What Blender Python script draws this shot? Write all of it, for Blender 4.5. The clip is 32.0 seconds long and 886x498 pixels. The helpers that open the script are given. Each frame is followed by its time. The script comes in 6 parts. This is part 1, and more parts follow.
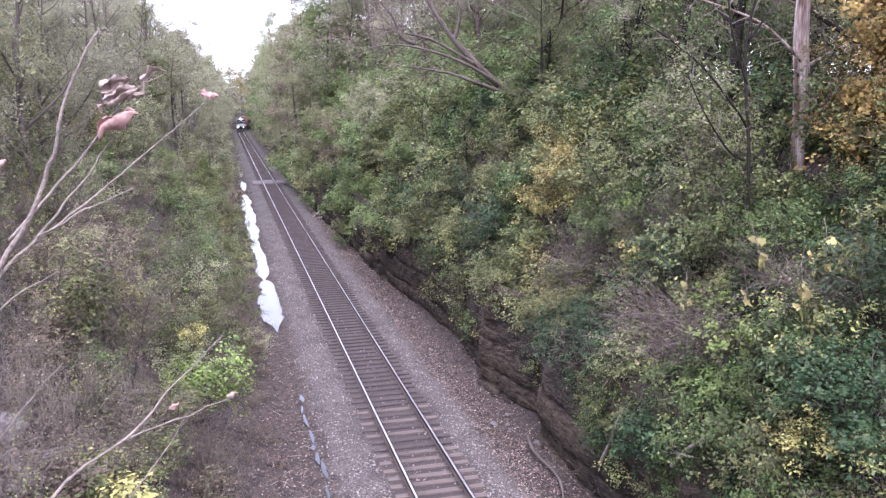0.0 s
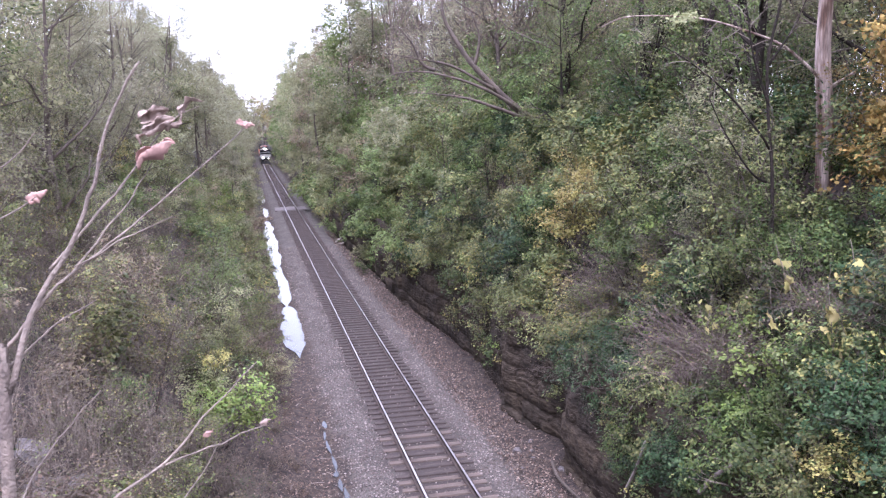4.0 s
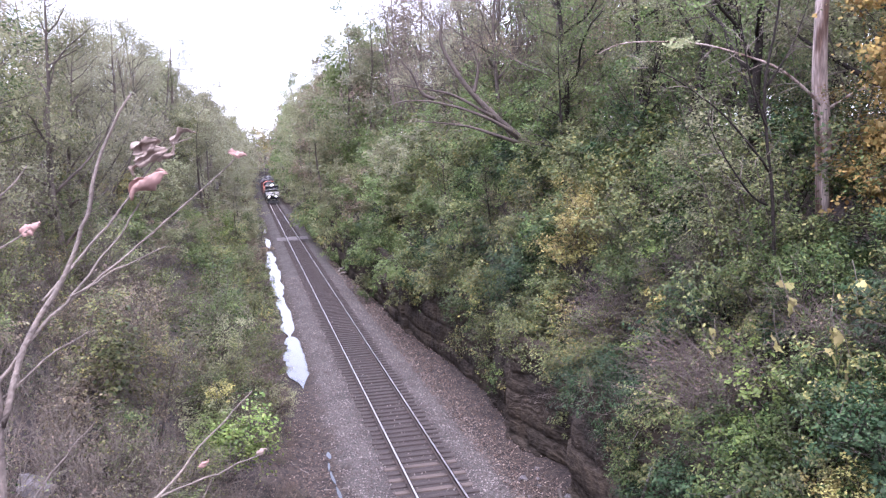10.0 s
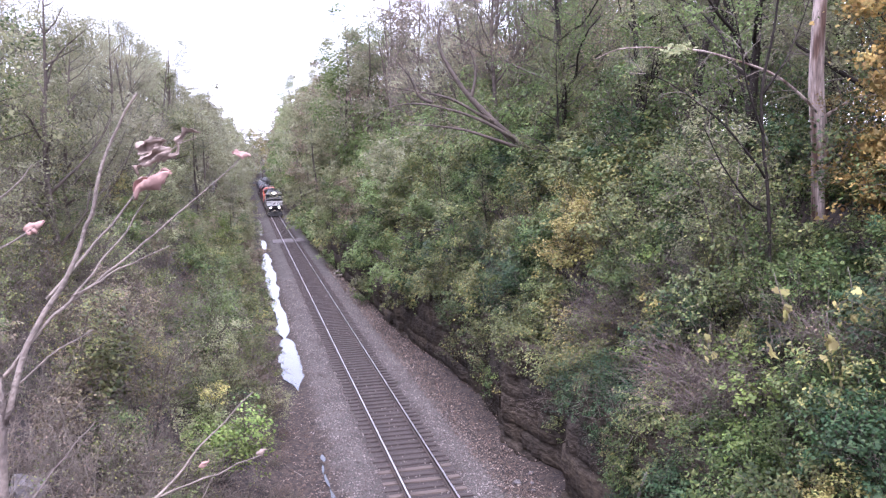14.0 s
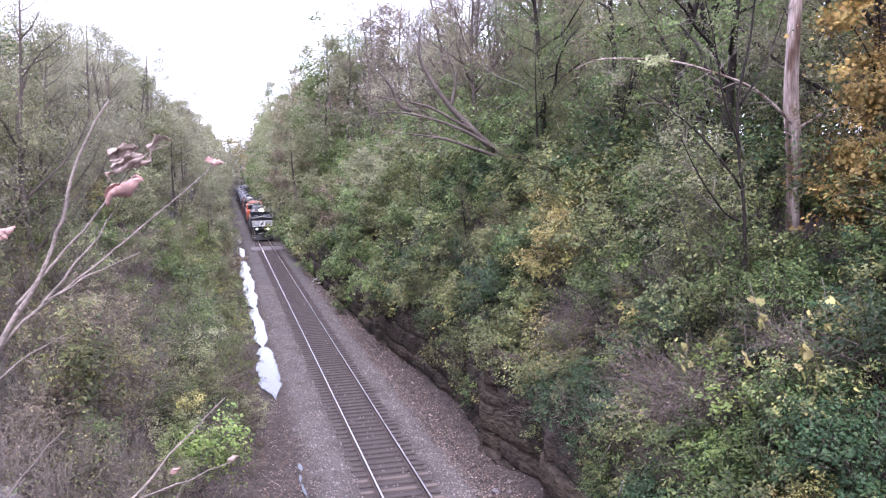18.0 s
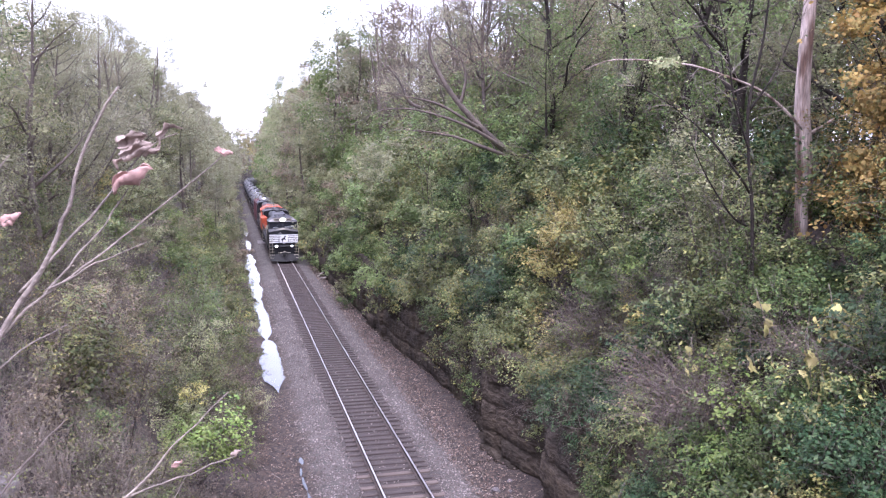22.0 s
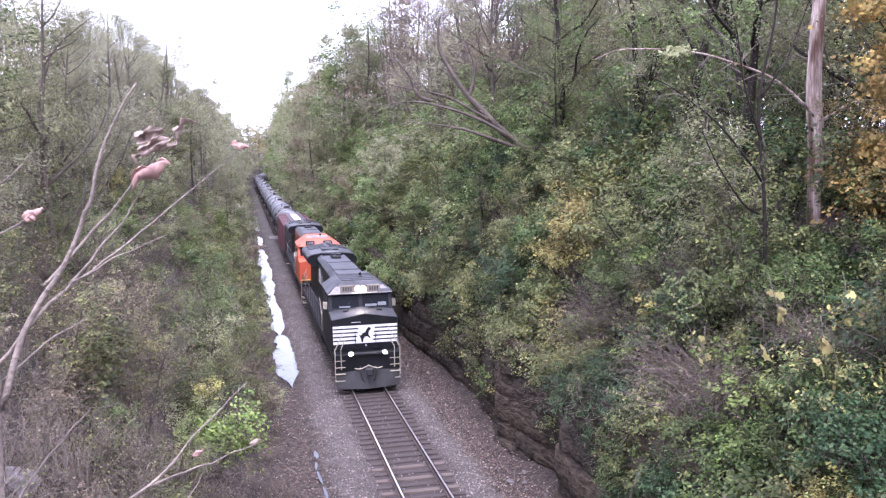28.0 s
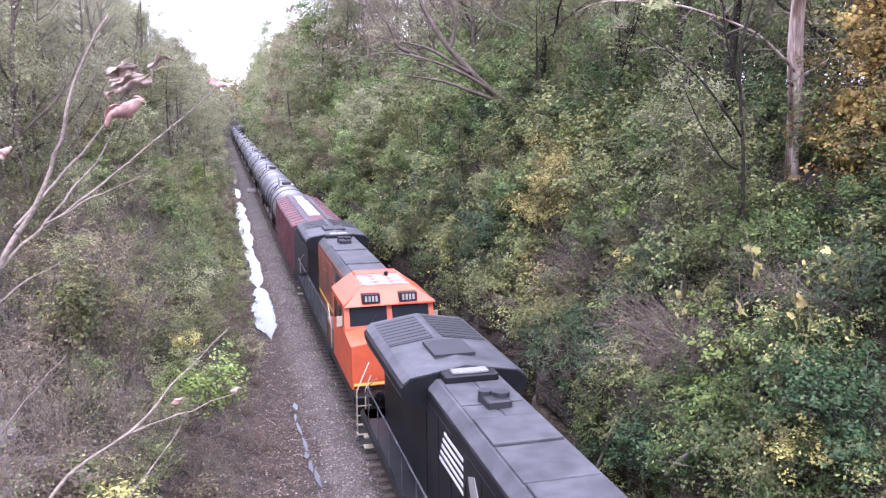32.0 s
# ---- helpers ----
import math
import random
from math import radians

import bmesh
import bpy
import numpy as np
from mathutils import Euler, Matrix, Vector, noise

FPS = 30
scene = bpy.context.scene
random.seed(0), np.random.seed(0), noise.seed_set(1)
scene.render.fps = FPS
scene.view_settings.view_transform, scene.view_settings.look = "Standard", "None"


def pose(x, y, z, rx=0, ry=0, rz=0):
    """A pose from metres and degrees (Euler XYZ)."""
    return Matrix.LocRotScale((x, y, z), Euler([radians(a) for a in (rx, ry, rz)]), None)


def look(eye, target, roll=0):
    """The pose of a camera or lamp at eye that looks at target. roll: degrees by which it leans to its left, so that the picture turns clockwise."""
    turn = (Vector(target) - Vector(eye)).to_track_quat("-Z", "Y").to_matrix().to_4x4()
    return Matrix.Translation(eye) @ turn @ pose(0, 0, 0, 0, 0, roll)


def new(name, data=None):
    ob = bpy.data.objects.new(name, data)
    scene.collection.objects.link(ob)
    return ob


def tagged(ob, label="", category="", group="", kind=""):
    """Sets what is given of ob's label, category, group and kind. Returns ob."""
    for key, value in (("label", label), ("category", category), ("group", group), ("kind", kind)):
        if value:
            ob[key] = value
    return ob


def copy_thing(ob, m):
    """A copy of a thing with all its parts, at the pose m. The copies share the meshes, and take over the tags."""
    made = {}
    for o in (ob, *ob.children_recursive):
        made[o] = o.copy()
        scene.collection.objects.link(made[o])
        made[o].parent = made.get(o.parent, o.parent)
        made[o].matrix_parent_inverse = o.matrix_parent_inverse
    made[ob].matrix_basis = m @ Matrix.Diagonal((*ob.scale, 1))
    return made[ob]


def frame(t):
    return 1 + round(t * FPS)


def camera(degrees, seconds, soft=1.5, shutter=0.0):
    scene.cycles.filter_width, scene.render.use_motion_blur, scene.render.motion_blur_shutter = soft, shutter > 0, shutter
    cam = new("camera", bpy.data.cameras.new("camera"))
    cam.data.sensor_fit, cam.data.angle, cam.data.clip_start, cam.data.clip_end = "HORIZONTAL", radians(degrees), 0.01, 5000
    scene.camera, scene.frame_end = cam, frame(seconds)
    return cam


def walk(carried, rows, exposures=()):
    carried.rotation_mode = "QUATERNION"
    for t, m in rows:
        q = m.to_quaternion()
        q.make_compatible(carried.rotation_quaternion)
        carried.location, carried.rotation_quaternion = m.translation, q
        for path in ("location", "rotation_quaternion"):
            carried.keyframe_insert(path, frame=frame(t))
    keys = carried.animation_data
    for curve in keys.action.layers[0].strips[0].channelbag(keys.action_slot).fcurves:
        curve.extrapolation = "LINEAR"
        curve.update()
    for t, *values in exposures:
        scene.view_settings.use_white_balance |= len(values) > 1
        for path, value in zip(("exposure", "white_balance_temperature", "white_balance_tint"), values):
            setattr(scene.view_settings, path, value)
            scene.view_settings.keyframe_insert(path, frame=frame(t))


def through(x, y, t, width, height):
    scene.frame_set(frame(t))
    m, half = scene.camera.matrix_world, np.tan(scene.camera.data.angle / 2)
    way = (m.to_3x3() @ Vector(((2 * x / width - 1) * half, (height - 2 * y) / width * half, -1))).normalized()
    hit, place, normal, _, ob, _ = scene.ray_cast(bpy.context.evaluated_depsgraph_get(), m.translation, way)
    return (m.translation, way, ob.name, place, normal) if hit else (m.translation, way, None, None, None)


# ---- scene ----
cam = camera(55.82, 32.0, soft=1.3)
PATH = [
    (0, (-5.312, 0.009, 10.780), (-2.859, 9.538, 8.995), -0.55),
    (0.5, (-5.323, -0.001, 10.788), (-3.583, 9.727, 9.264), -0.96),
    (1, (-5.328, -0.001, 10.788), (-3.433, 9.687, 9.190), -0.60),
    (1.5, (-5.328, -0.003, 10.787), (-3.289, 9.666, 9.253), -0.82),
    (2, (-5.328, -0.009, 10.787), (-2.960, 9.595, 9.318), -0.30),
    (2.5, (-5.330, -0.008, 10.784), (-2.968, 9.578, 9.191), -0.23),
    (3, (-5.330, 0.006, 10.781), (-3.120, 9.624, 9.169), -0.63),
    (3.5, (-5.331, 0.015, 10.781), (-3.145, 9.655, 9.268), -1.09),
    (5.5, (-5.328, -0.005, 10.786), (-3.004, 9.610, 9.320), -1.20),
    (6, (-5.330, -0.006, 10.785), (-2.983, 9.606, 9.331), -1.17),
    (6.5, (-5.327, -0.005, 10.785), (-2.893, 9.591, 9.374), -1.24),
    (7, (-5.324, -0.003, 10.783), (-2.905, 9.595, 9.365), -1.73),
    (7.5, (-5.323, -0.001, 10.785), (-2.964, 9.616, 9.385), -2.79),
    (8, (-5.318, -0.010, 10.784), (-3.068, 9.641, 9.444), -2.49),
    (8.5, (-5.319, -0.005, 10.784), (-3.121, 9.679, 9.603), -2.01),
    (9, (-5.320, -0.004, 10.782), (-3.111, 9.689, 9.700), -1.91),
    (9.5, (-5.322, 0.004, 10.777), (-3.138, 9.699, 9.659), -1.90),
    (10, (-5.317, 0.005, 10.779), (-3.102, 9.687, 9.620), -2.15),
    (10.5, (-5.318, 0.001, 10.776), (-3.088, 9.673, 9.564), -2.04),
    (11, (-5.316, 0.013, 10.775), (-3.105, 9.683, 9.512), -1.96),
    (11.5, (-5.318, 0.007, 10.775), (-3.069, 9.664, 9.475), -2.21),
    (12, (-5.319, 0.005, 10.773), (-3.046, 9.654, 9.458), -2.07),
    (12.5, (-5.323, 0.017, 10.772), (-3.128, 9.690, 9.503), -1.69),
    (13, (-5.321, 0.003, 10.774), (-3.054, 9.659, 9.498), -1.82),
    (13.5, (-5.321, 0.005, 10.772), (-3.030, 9.650, 9.458), -1.88),
    (14, (-5.328, 0.003, 10.778), (-3.064, 9.678, 9.658), -1.59),
    (14.5, (-5.332, -0.016, 10.783), (-3.069, 9.676, 9.817), -1.55),
    (16.5, (-5.320, -0.014, 10.784), (-2.990, 9.662, 9.810), -0.99),
    (17, (-5.319, -0.013, 10.778), (-2.854, 9.623, 9.743), -1.16),
    (17.5, (-5.319, -0.010, 10.777), (-2.784, 9.607, 9.730), -1.12),
    (18, (-5.319, -0.015, 10.778), (-2.811, 9.611, 9.753), -1.20),
    (18.5, (-5.318, -0.004, 10.779), (-2.854, 9.642, 9.842), -0.79),
    (19, (-5.317, -0.004, 10.780), (-2.883, 9.653, 9.880), -0.43),
    (19.5, (-5.318, -0.005, 10.779), (-2.889, 9.651, 9.857), -0.42),
    (20, (-5.314, -0.003, 10.779), (-2.870, 9.647, 9.833), -0.46),
    (20.5, (-5.315, -0.003, 10.778), (-2.866, 9.643, 9.797), -0.34),
    (21, (-5.318, 0.005, 10.777), (-2.849, 9.642, 9.765), -0.19),
    (21.5, (-5.318, 0.002, 10.777), (-2.841, 9.636, 9.755), -0.06),
    (22, (-5.321, 0.008, 10.775), (-2.881, 9.649, 9.721), 0.15),
    (22.5, (-5.322, -0.003, 10.778), (-2.996, 9.666, 9.729), 0.25),
    (23, (-5.318, -0.009, 10.778), (-3.048, 9.677, 9.767), -0.31),
    (23.5, (-5.316, -0.004, 10.778), (-2.981, 9.667, 9.766), -0.53),
    (24, (-5.314, -0.011, 10.777), (-3.003, 9.659, 9.706), -0.33),
    (24.5, (-5.320, 0.017, 10.772), (-2.990, 9.666, 9.566), -0.26),
    (25, (-5.323, -0.006, 10.767), (-2.997, 9.648, 9.583), -0.45),
    (25.5, (-5.322, -0.006, 10.770), (-3.016, 9.657, 9.630), -0.67),
    (27.5, (-5.327, -0.010, 10.773), (-3.014, 9.658, 9.682), -0.52),
    (28, (-5.329, -0.010, 10.771), (-3.022, 9.654, 9.635), -0.75),
    (28.5, (-5.334, -0.001, 10.768), (-2.996, 9.648, 9.575), -0.84),
    (29, (-5.326, 0.001, 10.764), (-2.887, 9.608, 9.446), -1.14),
    (29.5, (-5.321, -0.000, 10.763), (-2.756, 9.561, 9.350), -1.12),
    (30, (-5.324, 0.003, 10.762), (-2.696, 9.538, 9.284), -0.76),
    (30.5, (-5.328, 0.006, 10.758), (-2.711, 9.530, 9.188), -0.63),
    (31, (-5.329, 0.010, 10.754), (-2.746, 9.521, 9.059), -0.66),
    (31.5, (-5.326, 0.018, 10.752), (-2.728, 9.516, 9.008), -0.69),
    (32, (-5.332, 0.020, 10.754), (-2.81, 9.534, 9.074), -0.21),
]
walk(cam, [(t, look(eye, target, roll)) for t, eye, target, roll in PATH],
     exposures=[(0, 1.60, 5450, 28), (2, 1.53, 5440, 28), (10, 1.52, 5430, 28), (21, 1.55, 5420, 29), (29, 1.57, 5420, 29), (31, 1.65, 5430, 28), (32, 1.71, 5470, 28)])

# ---- light: bright overcast evening sky ----
world = bpy.data.worlds.new("overcast_sky")
scene.world = world
world.use_nodes = True
wn, wl = world.node_tree.nodes, world.node_tree.links
sky = wn.new("ShaderNodeTexSky")
sky.sky_type, sky.sun_disc = "NISHITA", False
sky.sun_elevation, sky.sun_rotation = radians(63), radians(191)
sky.air_density, sky.dust_density, sky.ozone_density = 1.0, 4.0, 1.0
veil = wn.new("ShaderNodeMix")
veil.data_type = "RGBA"
veil.inputs["Factor"].default_value = 0.55
veil.inputs["B"].default_value = (13.0, 12.6, 12.9, 1)
wl.new(sky.outputs["Color"], veil.inputs["A"])
wl.new(veil.outputs["Result"], wn["Background"].inputs["Color"])
wn["Background"].inputs["Strength"].default_value = 0.16
sun_data = bpy.data.lights.new("sun", "SUN")
sun_data.energy, sun_data.angle, sun_data.color = 1.5, radians(35), (1.0, 0.97, 0.94)
sun = new("sun", sun_data)
sun.matrix_world = look((-8, -30, 60), (0, 0, 0))

RNG = np.random.default_rng(7)


# ---- materials ----
def material(name, color, rough=0.8, metal=0.0, vary=0.25, scale=6.0, bump=0.0, bump_scale=40.0, second=None, mix_scale=1.2, spec=0.5, depth=0.03, grain=None):
    """Painted, weathered or natural surface: colour broken at two scales and fine relief."""
    m = bpy.data.materials.new(name)
    m.use_nodes = True
    n, l = m.node_tree.nodes, m.node_tree.links
    b = n["Principled BSDF"]
    b.inputs["Roughness"].default_value, b.inputs["Metallic"].default_value = rough, metal
    b.inputs["Specular IOR Level"].default_value = spec
    co = n.new("ShaderNodeTexCoord")
    fine, broad = n.new("ShaderNodeTexNoise"), n.new("ShaderNodeTexNoise")
    fine.inputs["Scale"].default_value, broad.inputs["Scale"].default_value = scale, mix_scale
    fine.inputs["Detail"].default_value, broad.inputs["Detail"].default_value = 6, 4
    lie = co.outputs["Object"]
    if grain:
        run = n.new("ShaderNodeMapping")
        run.inputs["Scale"].default_value = grain
        l.new(lie, run.inputs["Vector"])
        lie = run.outputs["Vector"]
    for t in (fine, broad):
        l.new(lie, t.inputs["Vector"])
    ramp = n.new("ShaderNodeValToRGB")
    ramp.color_ramp.elements[0].position, ramp.color_ramp.elements[1].position = 0.38, 0.62
    ramp.color_ramp.elements[0].color = (*color, 1)
    ramp.color_ramp.elements[1].color = (*(second or [c * (1 - vary) for c in color]), 1)
    l.new(broad.outputs["Fac"], ramp.inputs["Fac"])
    mul = n.new("ShaderNodeMix")
    mul.data_type, mul.blend_type = "RGBA", "MULTIPLY"
    mul.inputs["Factor"].default_value = 1.0
    grey = n.new("ShaderNodeMapRange")
    grey.inputs["From Min"].default_value, grey.inputs["From Max"].default_value = 0.3, 0.7
    grey.inputs["To Min"].default_value, grey.inputs["To Max"].default_value = 1 - vary, 1 + vary
    l.new(fine.outputs["Fac"], grey.inputs["Value"])
    l.new(ramp.outputs["Color"], mul.inputs["A"])
    l.new(grey.outputs["Result"], mul.inputs["B"])
    l.new(mul.outputs["Result"], b.inputs["Base Color"])
    if bump:
        relief, bn = n.new("ShaderNodeTexNoise"), n.new("ShaderNodeBump")
        relief.inputs["Scale"].default_value, relief.inputs["Detail"].default_value = bump_scale, 5
        l.new(lie, relief.inputs["Vector"])
        bn.inputs["Strength"].default_value, bn.inputs["Distance"].default_value = bump, depth
        l.new(relief.outputs["Fac"], bn.inputs["Height"])
        l.new(bn.outputs["Normal"], b.inputs["Normal"])
    return m


def leaf_material(name, *colors, through=0.30, rough=0.5, contrast=0.9, clump=0.42):
    """Leaves: each leaf takes its own colour from the palette, each spray and each plant its own tone; light passes partly through."""
    m = bpy.data.materials.new(name)
    m.use_nodes = True
    n, l = m.node_tree.nodes, m.node_tree.links
    n.remove(n["Principled BSDF"])
    geo, info, ramp, hsv = (n.new("ShaderNode" + k) for k in ("NewGeometry", "ObjectInfo", "ValToRGB", "HueSaturation"))
    el = ramp.color_ramp.elements
    while len(el) < len(colors):
        el.new(0.5)
    mean = [sum(c[i] for c in colors) / len(colors) for i in range(3)]
    for k, c in enumerate(colors):
        el[k].position = k / max(1, len(colors) - 1)
        el[k].color = (*(mean[i] + (c[i] - mean[i]) * contrast for i in range(3)), 1)
    l.new(geo.outputs["Random Per Island"], ramp.inputs["Fac"])
    l.new(ramp.outputs["Color"], hsv.inputs["Color"])
    hue, own = n.new("ShaderNodeMapRange"), n.new("ShaderNodeMapRange")
    for r, low, high in ((hue, 0.488, 0.512), (own, 0.74, 1.26)):
        r.inputs["To Min"].default_value, r.inputs["To Max"].default_value = low, high
        l.new(info.outputs["Random"], r.inputs["Value"])
    l.new(hue.outputs["Result"], hsv.inputs["Hue"])
    spray, tone, both = n.new("ShaderNodeTexNoise"), n.new("ShaderNodeMapRange"), n.new("ShaderNodeMath")
    spray.inputs["Scale"].default_value, spray.inputs["Detail"].default_value = 1.1, 2
    l.new(geo.outputs["Position"], spray.inputs["Vector"])
    tone.inputs["From Min"].default_value, tone.inputs["From Max"].default_value = 0.34, 0.66
    tone.inputs["To Min"].default_value, tone.inputs["To Max"].default_value = 1 - clump, 1 + clump
    l.new(spray.outputs["Fac"], tone.inputs["Value"])
    both.operation = "MULTIPLY"
    l.new(own.outputs["Result"], both.inputs[0])
    l.new(tone.outputs["Result"], both.inputs[1])
    l.new(both.outputs["Value"], hsv.inputs["Value"])
    body, thru, mix = n.new("ShaderNodeBsdfPrincipled"), n.new("ShaderNodeBsdfTranslucent"), n.new("ShaderNodeMixShader")
    body.inputs["Roughness"].default_value = rough
    body.inputs["Specular IOR Level"].default_value = 0.22
    mix.inputs["Fac"].default_value = through
    l.new(hsv.outputs["Color"], body.inputs["Base Color"])
    l.new(hsv.outputs["Color"], thru.inputs["Color"])
    l.new(body.outputs["BSDF"], mix.inputs[1])
    l.new(thru.outputs["BSDF"], mix.inputs[2])
    l.new(mix.outputs["Shader"], n["Material Output"].inputs["Surface"])
    return m


def glow(name, color, strength):
    m = bpy.data.materials.new(name)
    m.use_nodes = True
    b = m.node_tree.nodes["Principled BSDF"]
    b.inputs["Base Color"].default_value = (*color, 1)
    b.inputs["Emission Color"].default_value = (*color, 1)
    b.inputs["Emission Strength"].default_value = strength
    return m


LEAF = {
    "green": leaf_material("green_leaves", (0.018, 0.038, 0.011), (0.052, 0.084, 0.023), (0.118, 0.150, 0.043), (0.030, 0.058, 0.017), (0.195, 0.215, 0.070)),
    "deep": leaf_material("deep_green_leaves", (0.010, 0.026, 0.009), (0.024, 0.050, 0.018), (0.054, 0.083, 0.032), (0.015, 0.038, 0.014), (0.098, 0.128, 0.052)),
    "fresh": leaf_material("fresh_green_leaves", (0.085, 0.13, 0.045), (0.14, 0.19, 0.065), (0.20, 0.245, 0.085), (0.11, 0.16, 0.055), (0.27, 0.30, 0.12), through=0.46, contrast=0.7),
    "olive": leaf_material("olive_leaves", (0.045, 0.065, 0.024), (0.105, 0.125, 0.045), (0.18, 0.185, 0.065), (0.075, 0.095, 0.034), (0.27, 0.245, 0.09)),
    # the next two greens are lightened and flattened: haze put into leaf colour
    "pale": leaf_material("haze_pale_green_leaves", (0.13, 0.145, 0.07), (0.215, 0.228, 0.118), (0.305, 0.288, 0.152), (0.16, 0.175, 0.092), (0.36, 0.335, 0.19), through=0.5, contrast=0.55, clump=0.3),
    "dusty": leaf_material("haze_greyed_green_leaves", (0.175, 0.178, 0.105), (0.245, 0.245, 0.15), (0.32, 0.30, 0.185), (0.205, 0.205, 0.13), (0.36, 0.335, 0.22), through=0.5, contrast=0.55, clump=0.3),
    "tan": leaf_material("tan_leaves", (0.11, 0.085, 0.055), (0.17, 0.13, 0.08), (0.08, 0.06, 0.043), (0.15, 0.135, 0.065), (0.23, 0.19, 0.11), through=0.25, rough=0.65),
    "lime": leaf_material("lime_leaves", (0.10, 0.155, 0.036), (0.165, 0.22, 0.052), (0.24, 0.27, 0.08), (0.085, 0.13, 0.034), contrast=0.8, clump=0.28),
    "yellow": leaf_material("yellow_leaves", (0.30, 0.255, 0.075), (0.37, 0.32, 0.12), (0.22, 0.225, 0.07), (0.31, 0.235, 0.08), clump=0.28),
    "gold": leaf_material("gold_leaves", (0.28, 0.22, 0.072), (0.36, 0.295, 0.105), (0.19, 0.19, 0.062), (0.27, 0.195, 0.07), (0.13, 0.15, 0.05), contrast=1.0, clump=0.28),
    "amber": leaf_material("amber_leaves", (0.34, 0.23, 0.065), (0.42, 0.30, 0.09), (0.24, 0.20, 0.06), (0.30, 0.18, 0.055), (0.17, 0.16, 0.05), through=0.3, rough=0.6, contrast=1.0),
    "mixed": leaf_material("turning_leaves", (0.05, 0.085, 0.03), (0.12, 0.14, 0.05), (0.28, 0.235, 0.075), (0.08, 0.11, 0.042), (0.16, 0.14, 0.065)),
    "russet": leaf_material("russet_leaves", (0.20, 0.145, 0.105), (0.28, 0.20, 0.145), (0.16, 0.125, 0.10), (0.24, 0.205, 0.13), (0.16, 0.16, 0.09), through=0.42, contrast=0.7),
    "dry": leaf_material("dry_leaves", (0.10, 0.07, 0.05), (0.16, 0.115, 0.08), (0.07, 0.055, 0.042), (0.21, 0.155, 0.105), (0.13, 0.075, 0.05), through=0.15, rough=0.8),
}
BARK = material("grey_brown_bark", (0.12, 0.097, 0.08), 0.95, spec=0.15, vary=0.3, scale=14, bump=0.6, bump_scale=30, second=(0.08, 0.065, 0.055))
BARK_DARK = material("dark_wet_bark", (0.030, 0.024, 0.020), 0.95, spec=0.1, vary=0.3, scale=14, bump=0.6, bump_scale=30)
BARK_PALE = material("pale_peeling_bark", (0.36, 0.29, 0.25), 0.95, spec=0.15, vary=0.45, scale=22, bump=0.9, bump_scale=14, second=(0.085, 0.052, 0.038), mix_scale=4.5, grain=(1, 1, 0.14))
TWIG = material("twig_bark", (0.15, 0.122, 0.094), 0.85, vary=0.3, scale=20)
TWIG_NEAR = material("smooth_twig_bark", (0.115, 0.088, 0.07), 0.75, vary=0.3, scale=60, bump=0.4, bump_scale=200, second=(0.20, 0.16, 0.125), mix_scale=9)
STEM_PURPLE = material("bramble_stem", (0.13, 0.098, 0.078), 0.7, vary=0.3, scale=12)
STONE_LOOSE = material("ballast_stone", (0.30, 0.275, 0.27), 0.9, vary=0.4, scale=3.0, bump=0.3)
TIE_MAT = material("weathered_tie_wood", (0.058, 0.042, 0.035), 0.9, vary=0.4, scale=7, bump=0.6, bump_scale=18, second=(0.038, 0.028, 0.024), mix_scale=2, grain=(0.3, 1, 1))
TIE_PALE = material("bleached_tie_wood", (0.135, 0.104, 0.084), 0.9, vary=0.35, scale=8, bump=0.6, bump_scale=18, second=(0.075, 0.056, 0.045), mix_scale=2, grain=(0.3, 1, 1))
RAIL_SIDE = material("rusty_rail_steel", (0.066, 0.046, 0.037), 0.75, 0.3, vary=0.3, scale=5)
RAIL_TOP = material("polished_rail_head", (0.66, 0.64, 0.64), 0.34, 1.0, vary=0.08, scale=8)
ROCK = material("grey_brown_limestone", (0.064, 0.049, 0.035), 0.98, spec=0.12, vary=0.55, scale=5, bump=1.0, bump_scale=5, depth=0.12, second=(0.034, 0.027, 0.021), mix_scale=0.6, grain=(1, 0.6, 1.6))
RUBBLE = material("pale_rubble_stone", (0.17, 0.15, 0.145), 0.95, vary=0.4, scale=4, bump=0.9, bump_scale=14, second=(0.10, 0.088, 0.085))
WATER = material("standing_water", (0.02, 0.022, 0.02), 0.04, vary=0.1, bump=0.03, bump_scale=6)
WATER.node_tree.nodes["Principled BSDF"].inputs["IOR"].default_value = 1.33


